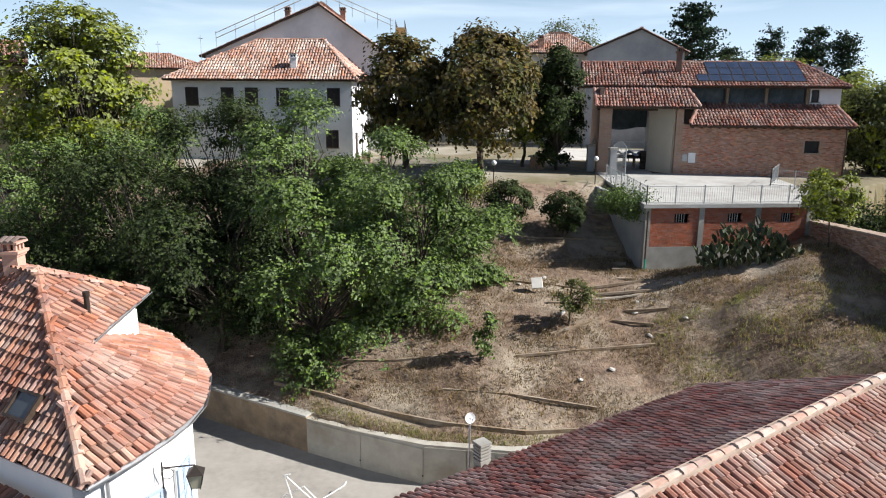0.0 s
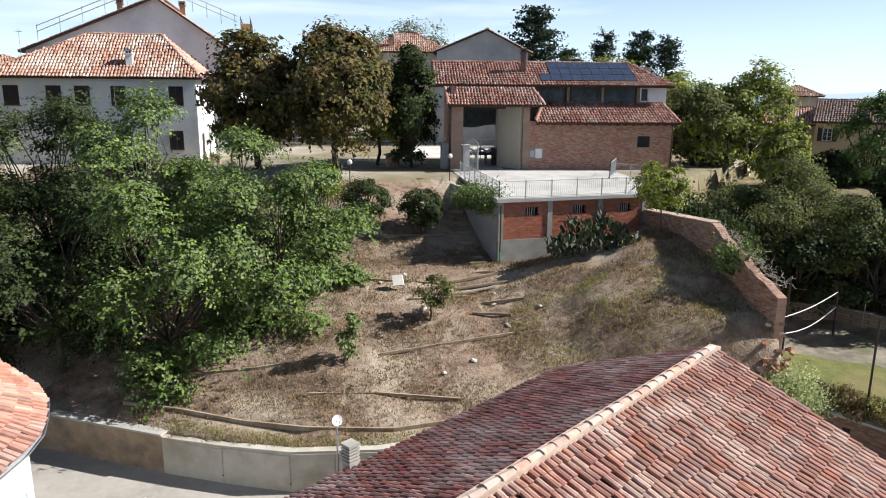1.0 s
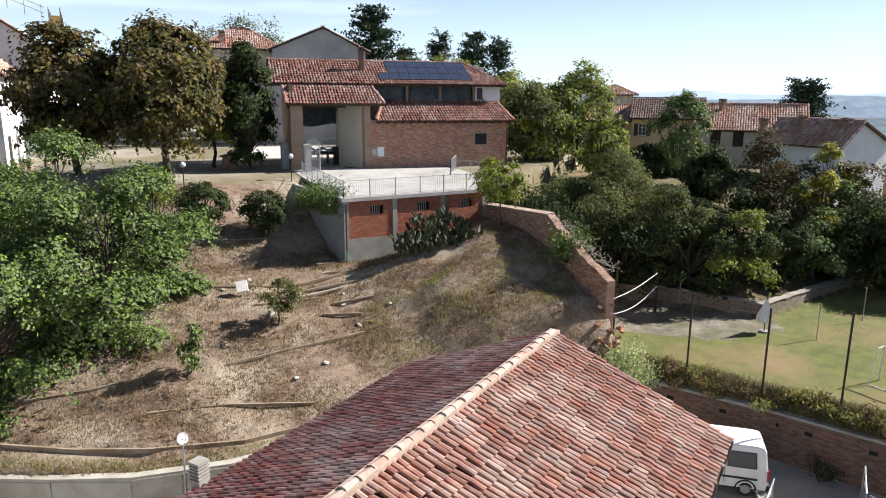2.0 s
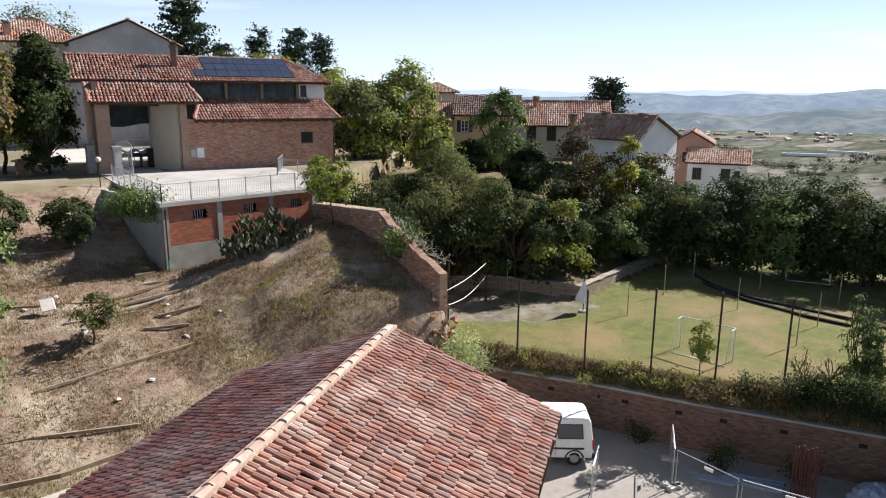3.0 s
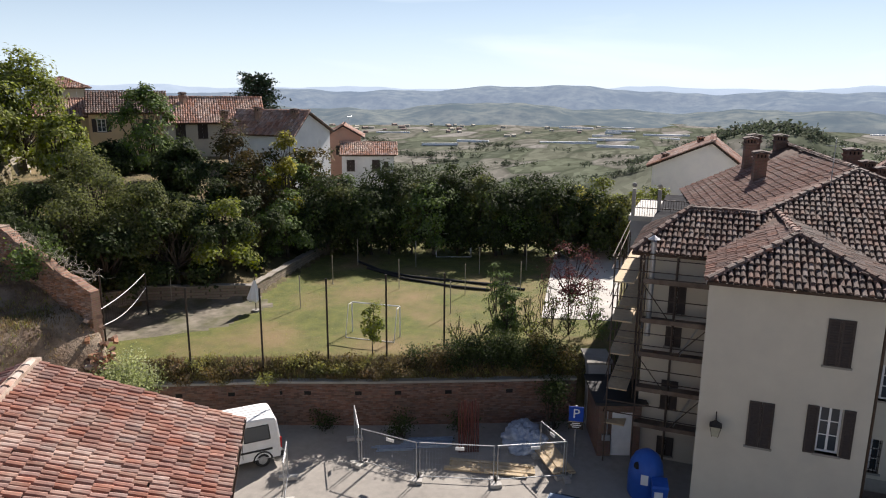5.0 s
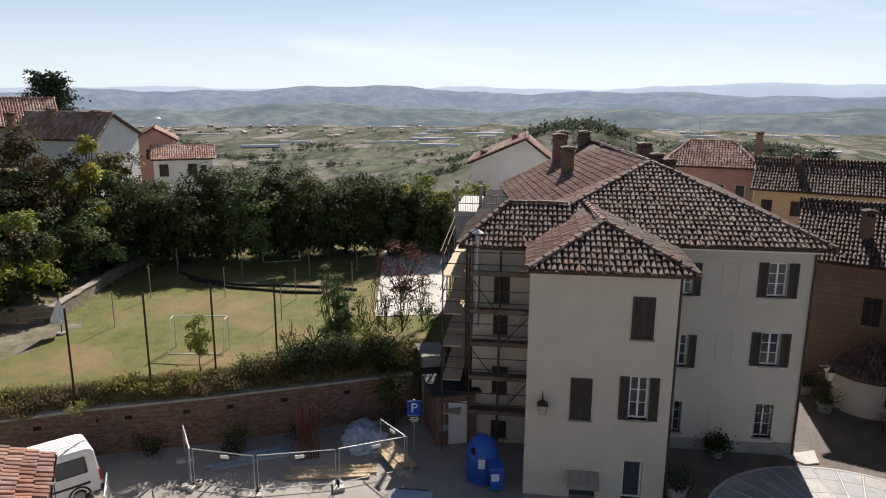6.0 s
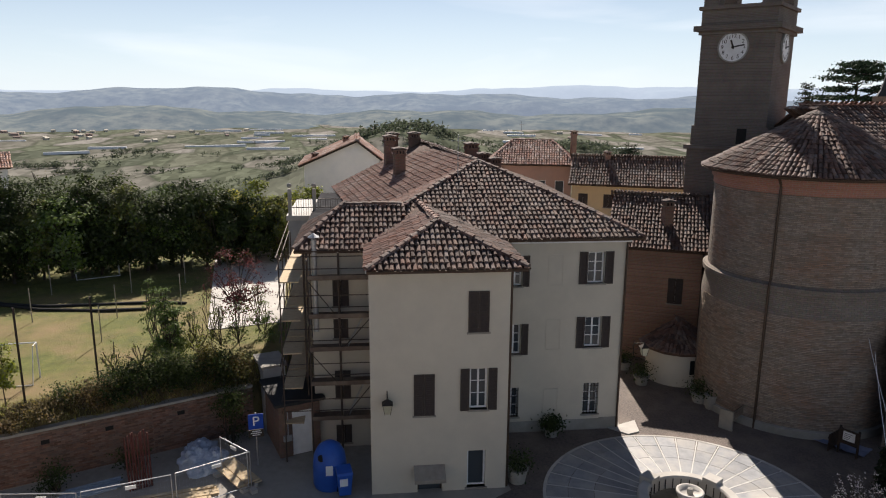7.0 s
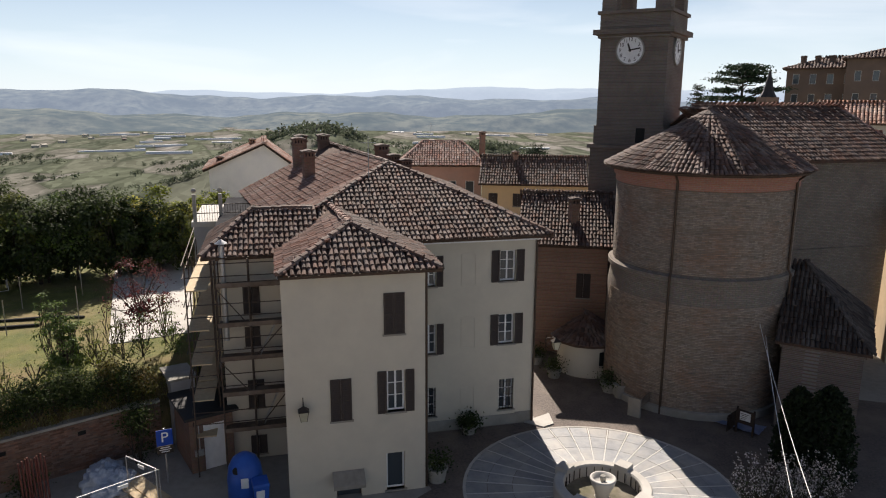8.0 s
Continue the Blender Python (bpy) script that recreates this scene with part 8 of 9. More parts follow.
            g.v = [wm @ Vector(p) for p in g.v]
            g.ob("rim", M["zinc"], w)
            g = Geo().tube([(x + (.0 if x < 1 else .2), y + .37 * math.cos(radians(a)), .31 + .37 * math.sin(radians(a))) for a in range(-5, 190, 15)], .035, 5)
            g.ob("wheel_arch", M["black_rubber"], e)


van()


def hatchback():
    e = thing("blue_car", "pale blue hatchback parked on the square", "car", face_to(22.25, 3.0, 0, 0) @ pose(0, 0, 0, 0, 0, 90))
    W, L = 1.62, 3.9
    prof = [(0, .42), (.02, .85), (.25, 1.05), (.62, 1.38), (1.0, 1.44), (2.1, 1.42), (2.9, .98), (3.7, .82), (L, .6), (L, .35)]
    g, n = Geo(), len(prof)
    for x, tuck in ((0.0, .1), (.1, .0), (W - .1, .0), (W, .1)):
        g.v += [(x + (.12 if x == 0 else -.12 if x == W else 0) * (z > 1.0), y, z - tuck * .4) for y, z in prof]
    for s in range(3):
        g.f += [(s * n + k, s * n + (k + 1) % n, (s + 1) * n + (k + 1) % n, (s + 1) * n + k) for k in range(n)]
    g.f += [tuple(range(n - 1, -1, -1)), tuple(range(3 * n, 4 * n))]
    g.ob("body", M["car_blue"], e)
    Geo().add([(.2, .27, 1.1), (W - .2, .27, 1.1), (W - .28, .58, 1.37), (.28, .58, 1.37), (.2, .24, 1.12), (W - .2, .24, 1.12), (W - .28, .55, 1.39), (.28, .55, 1.39)], [(4, 5, 6, 7), (0, 1, 5, 4), (1, 2, 6, 5), (2, 3, 7, 6), (3, 0, 4, 7)]).ob("rear_window", M["glass"], e)
    Geo().add([(.2, 2.85, 1.03), (W - .2, 2.85, 1.03), (W - .28, 2.15, 1.42), (.28, 2.15, 1.42), (.2, 2.87, 1.05), (W - .2, 2.87, 1.05), (W - .28, 2.17, 1.44), (.28, 2.17, 1.44)], [(4, 5, 6, 7), (0, 1, 5, 4), (1, 2, 6, 5), (2, 3, 7, 6), (3, 0, 4, 7)]).ob("windscreen", M["glass"], e)
    for x in (.01, W - .2):
        for y in (.7, 3.1):
            wm = Matrix.Translation((x, y, .3)) @ pose(0, 0, 0, 0, 90, 0)
            g = Geo().lathe([(.001, 0), (.27, 0), (.3, .03), (.3, .16), (.27, .19), (.001, .19)], 16)
            g.v = [wm @ Vector(p) for p in g.v]
            g.ob("wheel", M["black_rubber"], e)


M["car_blue"] = surf("pale_blue_paint", (.28, .36, .46), (.25, .33, .43), 2, rough=.3, bump=0, spec=.5)
hatchback()


def fence_panel(a, b, h=1.62, group="site fence panels"):
    """A mobile site fence: tube frame, wires and a concrete foot."""
    a, b = Vector((*a, 0)), Vector((*b, 0))
    d = b - a
    e = thing("site_fence", "galvanised mobile site fence panel on concrete feet", "fence", Matrix.Translation(a) @ Matrix.Rotation(math.atan2(d.y, d.x), 4, "Z"), group)
    w = d.length
    Geo().tube([(0, 0, .05), (0, 0, h), (w, 0, h), (w, 0, .05)], .026, 6).rod((0, 0, .18), (w, 0, .18), .018, n=6).ob("frame", M["zinc"], e)
    g = Geo()
    for k in range(1, int(w / .12)):
        g.rod((k * .12, 0, .18), (k * .12, 0, h), .0018, n=3)
    for k in range(1, 6):
        g.rod((0, 0, .18 + k * .25), (w, 0, .18 + k * .27), .0022, n=3)
    g.ob("mesh", M["zinc"], e)
    for x in (0, w):
        Geo().box(x - .12, x + .12, -.35, .35, 0, .14).ob("foot", M["concrete_pale"], e)
    Geo().box(w * .4, w * .4 + .35, -.015, .015, h - .25, h - .12).ob("plate", M["white_paint"], e)


for a, b in (((22.85, 12.73), (24.6, 13.9)), ((22.67, 10.08), (22.85, 12.6)), ((23.57, 7.18), (22.72, 9.95)), ((25.0, 4.64), (23.65, 7.05)), ((26.3, 6.0), (25.05, 4.75)), ((19.4, 14.0), (20.8, 14.8))):
    fence_panel(a, b)


e = thing("fallen_barrier", "bent white tube barrier lying beside the road", "barrier", pose(-4.0, 23.3, 0, 0, 0, 15))
for pts in (((-.6, .2, .03), (-.9, .3, 1.3), (-.7, .2, 1.35)), ((-.9, .3, 1.3), (.2, .0, .1), (.4, -.1, .05)), ((-.3, -.2, .04), (1.3, .3, .5), (1.4, .6, .45), (1.2, .8, .05)), ((.2, .0, .3), (-.2, .5, .6), (-1.0, .9, .05)), ((-1.6, -.4, .03), (-1.2, -1.2, .03), (-.2, -1.5, .03))):
    Geo().tube(pts, .025, 6).ob("tube", M["white_paint"], e)


def planks(name, label, a, b, n, w, t, z, mat, seed, category="planks"):
    a, b = Vector((*a, 0)), Vector((*b, 0))
    d = b - a
    rnd = random.Random(seed)
    e = thing(name, label, category, Matrix.Translation(a + Vector((0, 0, z))) @ Matrix.Rotation(math.atan2(d.y, d.x), 4, "Z"))
    for k in range(n):
        o = rnd.uniform(-.2, .2)
        y = (k % max(1, n // 2)) * (w + .02)
        zz = (k // max(1, n // 2)) * (t + .005)
        Geo().box(o, d.length + o, y, y + w, zz, zz + t, Matrix.Rotation(rnd.uniform(-.02, .02), 4, "Z")).ob("plank", mat, e)


planks("plank_stack", "stack of pale scaffold planks on the ground", (23.8, 9.2), (24.5, 5.9), 8, .2, .05, 0, M["wood_pale"], 1)
planks("plank_stack", "pair of broad pale planks running from the plastic heap", (27.3, 6.9), (24.9, 5.15), 6, .3, .06, .12, M["wood_pale"], 2)
M["tube_blue"] = surf("bluish_painted_tube", (.30, .37, .46), (.22, .28, .36), 6, rough=.5, bump=.1)
planks("pipe_stack", "bundle of bluish scaffold tubes by the wall", (24.75, 11.5), (25.6, 9.75), 14, .09, .06, 0, M["tube_blue"], 3, "tubes")
planks("pipe_stack", "flat bundle of bluish scaffold tubes by the wall", (24.0, 12.6), (24.7, 11.2), 8, .08, .05, 0, M["tube_blue"], 5, "tubes")
M["red_rust"] = surf("red_primer", (.13, .04, .032), (.09, .03, .025), 6, rough=.8)
e = thing("leaning_pipes", "rust-red scaffold frames leaning on the brick wall", "tubes", pose(25.6, 8.95, 0, 0, 0, -64))
for k in range(9):
    Geo().rod((-.4 + k * .1, -.1, 0), (-.4 + k * .1 + .02 * (k % 3), .35, 2.05 + .05 * (k % 4)), .035, n=6).ob("tube", M["red_rust"], e)


def plastic_heap(x, y):
    rnd = np.random.RandomState(2)
    e = thing("plastic_heap", "crumpled heap of bluish-white plastic sheeting", "plastic", pose(x, y, 0))
    for k in range(8):
        g = Geo()
        n, m = 30, 10
        cx, cy, s = rnd.uniform(-.9, .9), rnd.uniform(-.55, .55), rnd.uniform(.38, .72)
        for j in range(m + 1):
            for i in range(n):
                a, b = 6.283 * i / n, math.pi / 2 * j / m
                r = s * (1 + .10 * math.sin(6.283 * 3 * i / n + j * .9 + k) + .07 * math.sin(6.283 * 5 * i / n - j * 1.7 + 2 * k) + .035 * rnd.normal())
                g.v.append((cx + r * math.cos(a) * math.cos(b), cy + r * math.sin(a) * math.cos(b), max(0, .95 * r * math.sin(b))))
        g.f = [(j * n + i, j * n + (i + 1) % n, (j + 1) * n + (i + 1) % n, (j + 1) * n + i) for j in range(m) for i in range(n)]
        g.ob("crumpled_sheet", M["tarp_white"], e, smooth=True)


plastic_heap(27.3, 7.0)


def parking_sign(x, y):
    e = thing("parking_sign", "blue parking sign with a white P on a grey post", "sign", face_to(x, y, 0, 80))
    Geo().rod((0, .05, -.1), (0, .05, 2.35), .03, n=8).ob("post", M["zinc"], e)
    b = Geo().box(-.3, .3, -.01, .02, 1.65, 2.3).ob("panel", M["sign_blue"], e)
    me = text_mesh("P", .58)
    me.materials.append(M["white_paint"])
    o = new("letter", me)
    o.parent, o.matrix_basis = b, pose(0, -.014, 1.98, 90, 0, 0)
    p2 = Geo().box(-.3, .3, -.01, .02, 1.3, 1.62).ob("panel", M["iron"], e, "dark supplementary panel")
    for k, w in enumerate((.34, .44, .3)):
        Geo().box(-w / 2, w / 2, -.016, -.01, 1.54 - k * .085, 1.575 - k * .085).ob("text_bar", M["white_paint"], p2)


parking_sign(26.8, 4.66)


def shed():
    e = thing("utility_shed", "small masonry shed with a black flat roof and white door", "shed", face_to(27.3, 3.8, 0, 70))
    Geo().wall((0, 0), (1.75, 0), -.2, 2.4, .2, [(.55, 1.4, -.2, 2.0)]).ob("wall", M["brick_rw"], e)
    Geo().wall((0, 2.6), (0, .2), -.2, 2.4, .2).ob("wall", M["brick_rw"], e)
    Geo().box(.55, 1.4, .08, .13, 0, 2.0).ob("door", M["white_paint"], e, "white metal door")
    Geo().box(-.2, 1.95, -.25, 2.8, 2.4, 2.52).ob("roof", M["black_rubber"], e, "black felt roof")
    Geo().rod((.35, -.06, .9), (.35, -.06, 2.1), .025, n=6).ob("pipe", M["zinc"], e)
    Geo().box(.15, .5, -.1, 0, .75, 1.0).ob("meter_box", M["zinc"], e)
    Geo().box(.0, 1.0, 2.8, 4.4, 0, 3.0).ob("rear_box", M["plaster_grey"], e)
    Geo().box(-.1, 1.1, 2.7, 4.5, 3.0, 3.1).ob("rear_roof", M["concrete"], e)


shed()


def igloo_bin(x, y):
    e = thing("bottle_bank", "large blue plastic bottle bank", "bin", pose(x, y, 0))
    Geo().lathe([(.001, 1.85), (.22, 1.82), (.45, 1.65), (.6, 1.35), (.66, .9), (.66, .15), (.6, .0)], 24).ob("body", M["blue"], e, smooth=True)
    Geo().lathe([(.12, .0), (.14, .03), (.001, .05)], 12).ob("hole", M["dark_hole"], e, m=pose(-.5, .3, 1.4, 0, -60, 30))
    Geo().box(-.67, -.655, -.15, .12, .75, 1.15).ob("sticker", M["white_paint"], e)


igloo_bin(25.1, 1.62)


def wheelie(x, y, turn):
    e = thing("wheeled_bin", "blue wheeled bin with a lid", "bin", pose(x, y, 0, 0, 0, turn))
    g = Geo().add([(-.22, -.24, .08), (.22, -.24, .08), (.22, .24, .08), (-.22, .24, .08), (-.29, -.3, .95), (.29, -.3, .95), (.29, .3, .95), (-.29, .3, .95)], [(3, 2, 1, 0), (0, 1, 5, 4), (1, 2, 6, 5), (2, 3, 7, 6), (3, 0, 4, 7), (4, 5, 6, 7)])
    g.ob("body", M["blue"], e)
    Geo().add([(-.31, -.34, .96), (.31, -.34, .96), (.31, .32, .99), (-.31, .32, .99), (-.28, -.3, 1.04), (.28, -.3, 1.04), (.28, .28, 1.1), (-.28, .28, 1.1)], [(0, 1, 5, 4), (1, 2, 6, 5), (2, 3, 7, 6), (3, 0, 4, 7), (4, 5, 6, 7), (3, 2, 1, 0)]).ob("lid", M["blue"], e)
    for x0 in (-.26, .2):
        Geo().rod((x0, .26, .1), (x0 + .06, .26, .1), .1, n=12).ob("wheel", M["black_rubber"], e)
    Geo().box(-.2, .1, -.31, -.28, .5, .8).ob("sticker", M["white_paint"], e)


wheelie(24.35, 1.05, -80)


# ---- scaffolding on the rear part ----
def scaffold():
    e = thing("scaffolding", "rusty tube scaffolding with timber decks round the rear part", "scaffold", pose(0, 0, 0))
    decks = (1.7, 3.25, 4.75, 6.15, 7.75)
    cols = [(27.15, -.05), (27.15, 1.2), (27.15, 2.4), (27.0, 3.5), (28.0, -.05), (28.0, 1.2), (28.0, 2.6), (29.2, 3.6), (31.2, 3.7), (33.2, 3.8), (35.2, 3.9), (29.2, 2.75), (31.2, 2.8), (33.2, 2.8)]
    for x, y in cols:
        Geo().rod((x, y, 0), (x, y, 8.9 if x < 30 else 8.2), .03, n=6).ob("post", M["rust"], e)
    for z in decks:
        for y0, y1 in ((-.1, 1.15), (1.2, 2.4)):
            Geo().box(27.2, 27.95, y0, y1, z, z + .05).ob("deck", M["wood_dark2"], e, "dark worn deck board")
        for k, x in enumerate((27.1, 29.2, 31.2, 33.2)):
            Geo().box(x, x + 1.95, 2.75, 3.55, z - .05, z).ob("deck", M["wood_pale"], e, "pale timber deck")
        for zz in (z + .5, z + 1.0):
            Geo().rod((27.12, -.1, zz), (27.12, 3.5, zz), .022, n=5).ob("guard_rail", M["rust"], e)
            Geo().rod((27.0, 3.6, zz), (35.2, 3.95, zz), .022, n=5).ob("guard_rail", M["rust"], e)
        Geo().box(27.1, 27.14, -.1, 2.4, z + .05, z + .22).ob("toe_board", M["wood_dark2"], e)
    for k in range(len(decks) - 1):
        Geo().rod((27.12, 1.2, decks[k]), (27.12, 2.4 if k % 2 else -.05, decks[k + 1]), .022, n=5).ob("brace", M["rust"], e)
    for k in (0, 2):
        a, b = Vector((27.6, .9, decks[k])), Vector((27.6, .2, decks[k + 1]))
        Geo().rod(a, b, .02, n=5).ob("ladder_rail", M["zinc"], e)
        Geo().rod(a + Vector((.3, 0, 0)), b + Vector((.3, 0, 0)), .02, n=5).ob("ladder_rail", M["zinc"], e)
        for j in range(6):
            p = a + (b - a) * ((j + .5) / 6)
            Geo().rod(p, p + Vector((.3, 0, 0)), .014, n=5).ob("rung", M["zinc"], e)


M["wood_dark2"] = surf("worn_deck", (.15, .11, .085), (.10, .075, .06), 5, (.24, .19, .15), .8, bump=.3)
scaffold()
e = thing("flue_pipe", "tall steel flue pipe with a conical cowl", "flue", pose(27.6, 2.15, 0))
Geo().rod((0, 0, 5.5), (0, 0, 9.35), .11, n=14).ob("pipe", M["zinc"], e)
Geo().lathe([(.001, 9.62), (.24, 9.45), (.22, 9.42)], 14).ob("cowl", M["zinc"], e)


def roof_terrace():
    """A low flat-roofed block with a pale parapet, a railing and two posts with balls."""
    e = thing("terrace_block", "flat-roofed block with a pale parapet and a dark railing", "building", face_to(37.6, 4.25, 0, 90))
    Geo().box(0, 2.9, .06, 6, -.3, 8.35).ob("wall", M["plaster_grey"], e)
    Geo().box(-.08, 2.95, 0, 6, 8.35, 8.62).ob("parapet", M["concrete_pale"], e, "pale concrete parapet edge")
    for z in (9.05, 9.5):
        Geo().rod((0, .12, z), (2.9, .12, z), .025, n=6).ob("rail", M["iron"], e)
    for k in range(22):
        Geo().rod((.07 + k * .13, .12, 8.62), (.07 + k * .13, .12, 9.5), .01, n=4).ob("baluster", M["iron"], e)
    for u in (.12, 1.42):
        p = Geo().box(u - .09, u + .09, .04, .22, 8.6, 10.05).ob("post", M["concrete"], e)
        Geo().lathe([(.001, 10.38)] + [(.13 * math.sin(radians(a)), 10.24 + .13 * math.cos(radians(a))) for a in range(20, 180, 20)], 12, u, .13).ob("ball", M["concrete"], p)


roof_terrace()
gate_wall = wall_run("wall_court_far", "grey concrete wall beyond the court", [(52.9, 10.0), (54.1, 4.4)], [4.5, 4.5], 2.4, .25, M["concrete"], .06, M["concrete_pale"])
e = thing("court_gate", "dark bar railing between square gate piers above the far wall", "railing", pose(52.9, 10.0, 4.55))
for t in (0.0, .5, 1.0):
    Geo().box(-.22, .22, -.22, .22, -1.9, .75, Matrix.Translation((1.2 * t, -5.4 * t, 0))).ob("pier", M["concrete"], e)
    Geo().box(-.28, .28, -.28, .28, .75, .85, Matrix.Translation((1.2 * t, -5.4 * t, 0))).ob("pier_cap", M["concrete_pale"], e)
for z in (.15, .6):
    Geo().rod((.1, -.3, z), (1.15, -5.2, z), .02, n=5).ob("rail", M["iron"], e)
for k in range(1, 36):
    t = k / 36
    Geo().rod((1.2 * t, -5.4 * t, .02), (1.2 * t, -5.4 * t, .7), .012, n=4).ob("bar", M["iron"], e)


def wall_lantern(name, m, arm=.6, group="wall lanterns"):
    """A four-sided lantern hung from a scrolled bracket; x points out of the wall."""
    e = thing(name, "black wall lantern on a scrolled iron bracket", "lantern", m, group)
    Geo().rod((0, 0, -.35), (0, 0, .35), .02, n=6).ob("back_bar", M["iron"], e)
    Geo().rod((0, 0, .2), (arm, 0, .2), .018, n=6).ob("arm", M["iron"], e)
    Geo().tube([(arm * .15 + .14 * math.cos(a), 0, .04 + .14 * math.sin(a)) for a in [k * .5 for k in range(13)]], .01, 5).ob("scroll", M["iron"], e)
    g = Geo().add([(arm + sx * .1, sy * .1, -.38) for sx, sy in ((-1, -1), (1, -1), (1, 1), (-1, 1))] + [(arm + sx * .17, sy * .17, 0) for sx, sy in ((-1, -1), (1, -1), (1, 1), (-1, 1))], [(0, 1, 5, 4), (1, 2, 6, 5), (2, 3, 7, 6), (3, 0, 4, 7), (3, 2, 1, 0)])
    g.ob("glass", M["lamp_glass"], e, "yellowish lantern glass")
    g = Geo()
    for sx, sy in ((-1, -1), (1, -1), (1, 1), (-1, 1)):
        g.rod((arm + sx * .1, sy * .1, -.4), (arm + sx * .175, sy * .175, .0), .012, n=4)
    g.add([(arm + sx * .2, sy * .2, 0) for sx, sy in ((-1, -1), (1, -1), (1, 1), (-1, 1))] + [(arm, 0, .2)], [(0, 1, 4), (1, 2, 4), (2, 3, 4), (3, 0, 4), (3, 2, 1, 0)])
    g.ob("cage", M["iron"], e)


M["lamp_glass"] = surf("lantern_glass", (.45, .42, .30), (.38, .36, .27), 6, rough=.25, bump=0)
wall_lantern("wall_lantern", pose(-6.1, 15.2, 6.1, 0, 0, 10), .75)
wall_lantern("wall_lantern", pose(24.18, -.62, 3.9, 0, 0, 180), .35)
wall_lantern("wall_lantern", pose(28.68, -11.9, 3.9, 0, 0, -90), .5)

# ---- square with the round pavement and fountain ----
def square():
    cx, cy, R = 22.45, -11.8, 5.25
    pv = thing("pavement_circle", "round grey stone pavement with pale radial strips", "pavement", pose(cx, cy, 0), kind="structure")
    n = 36
    first = {}
    for k in range(n):
        a0, a1 = radians(360 * k / n + .6), radians(360 * (k + 1) / n - .6)
        for j, (r0, r1) in enumerate(((.9, 3.4), (3.42, 4.4), (4.42, R))):
            g = Geo()
            if j not in first:
                b0, b1 = radians(.6), radians(360 / n - .6)
                top = [(r * math.sin(a), r * math.cos(a), .02) for r, a in ((r0, b0), (r1, b0), (r1, b1), (r0, b1))]
                g.slab(top[::-1], .06)
                first[j] = g.ob("paving_slab", M["slab_ob"], pv)
            else:
                share("paving_slab", first[j], pv, Matrix.Rotation(-radians(360 * k / n), 4, "Z"))
        m = Matrix.Rotation(-radians(360 * k / n), 4, "Z")
        if k == 0:
            strip = Geo().box(-.025, .025, .9, R, -.03, .024).ob("strip", M["pebble"], pv, "pale pebble strip")
        else:
            share("strip", strip, pv, m)
    g = Geo().lathe([(R + .12, -.03), (R + .12, .03), (R, .03), (R, -.03)], 72)
    g.f = [q[::-1] for q in g.f]
    g.ob("rim", M["concrete_pale"], pv)

    f = thing("fountain", "round stone fountain with a low basin and a bowl", "fountain", pose(cx - .5, cy + .15, 0))
    g = Geo().lathe([(1.45, .05), (1.45, .52), (1.5, .58), (1.8, .58), (1.86, .52), (1.86, .0)], 48)
    g.f = [q[::-1] for q in g.f]
    g.ob("basin_wall", M["concrete_pale"], f)
    Geo().lathe([(1.46, .06), (.001, .06)], 48).ob("basin_floor", M["sand"], f)
    for a in range(0, 360, 90):
        Geo().box(-.28, .28, 1.42, 1.95, .0, .72, Matrix.Rotation(radians(a + 35), 4, "Z")).ob("pedestal_block", M["concrete_pale"], f)
    g = Geo().lathe([(.3, .05), (.26, .12), (.3, .3), (.42, .55), (.5, .78), (.5, .84), (.42, .86), (.36, .74), (.001, .7)], 28)
    g.f = [q[::-1] for q in g.f]
    g.ob("bowl", M["concrete_pale"], f, smooth=True)
    Geo().lathe([(.001, .95), (.1, .93), (.12, .86), (.1, .7)], 12).ob("jet", M["concrete"], f)
    for k in range(28):
        a = radians(k * 360 / 28)
        Geo().rod((1.4 * math.sin(a), 1.4 * math.cos(a), .1), (1.4 * math.sin(a), 1.4 * math.cos(a), .5), .02, n=5).ob("baluster", M["iron"], f)


M["slab_ob"] = surf("grey_paving_slab", (.29, .30, .31), (.21, .22, .235), 1.8, (.38, .36, .33), .5, rough=.6, bump=.25, vary=.14, per="object")
M["pebble"] = surf("white_pebbles", (.62, .61, .58), (.48, .47, .45), 30, rough=.8, bump=.6, bscale=50)
M["cobble"] = surf("brownish_porphyry_setts", (.15, .12, .105), (.09, .075, .066), 9, (.19, .155, .13), .5, rough=.8, bump=.9, bscale=12)
square()
cob = Geo().slab([(12, -2.5, .008), (12, -34, .008), (24, -34, .008), (33, -18, .008), (40, -14.2, .008), (36, -11.6, .008), (28.6, -11.6, .008), (28.6, -4.8, .008), (24, -5.4, .008), (22, -2.5, .008)][::-1], .02)
tagged(cob.ob("pavement_square", M["cobble"]), "brown sett paving of the square", "pavement", kind="structure")
kerb = Geo().slab([(28.6, -10.9, .06), (27.9, -11.6, .06), (28.1, -12.2, .06), (29.2, -12.4, .06)][::-1], .1)
tagged(kerb.ob("pavement_corner", M["concrete_pale"]), "pale kerb round the house corner", "kerb", kind="structure")


def planter(x, y, r, h, mat, plant, n, seed, label):
    e = thing("planter", label, "planter", pose(x, y, 0), "planters on the square")
    g = Geo().lathe([(r * .75, 0), (r, h * .9), (r * 1.08, h * .92), (r * 1.08, h), (r * .9, h), (r * .85, h * .9), (.001, h * .88)], 18)
    g.f = [q[::-1] for q in g.f]
    g.ob("pot", mat, e)
    rnd = np.random.RandomState(seed)
    g = Geo()
    leaves(g, rnd.normal(0, 1, (n, 3)) * np.array([r * .7, r * .7, r * .55]) + np.array([0, 0, h + r * .6]), .12, rnd)
    g.ob("plant", M[plant], e)["kind"] = "stuff"


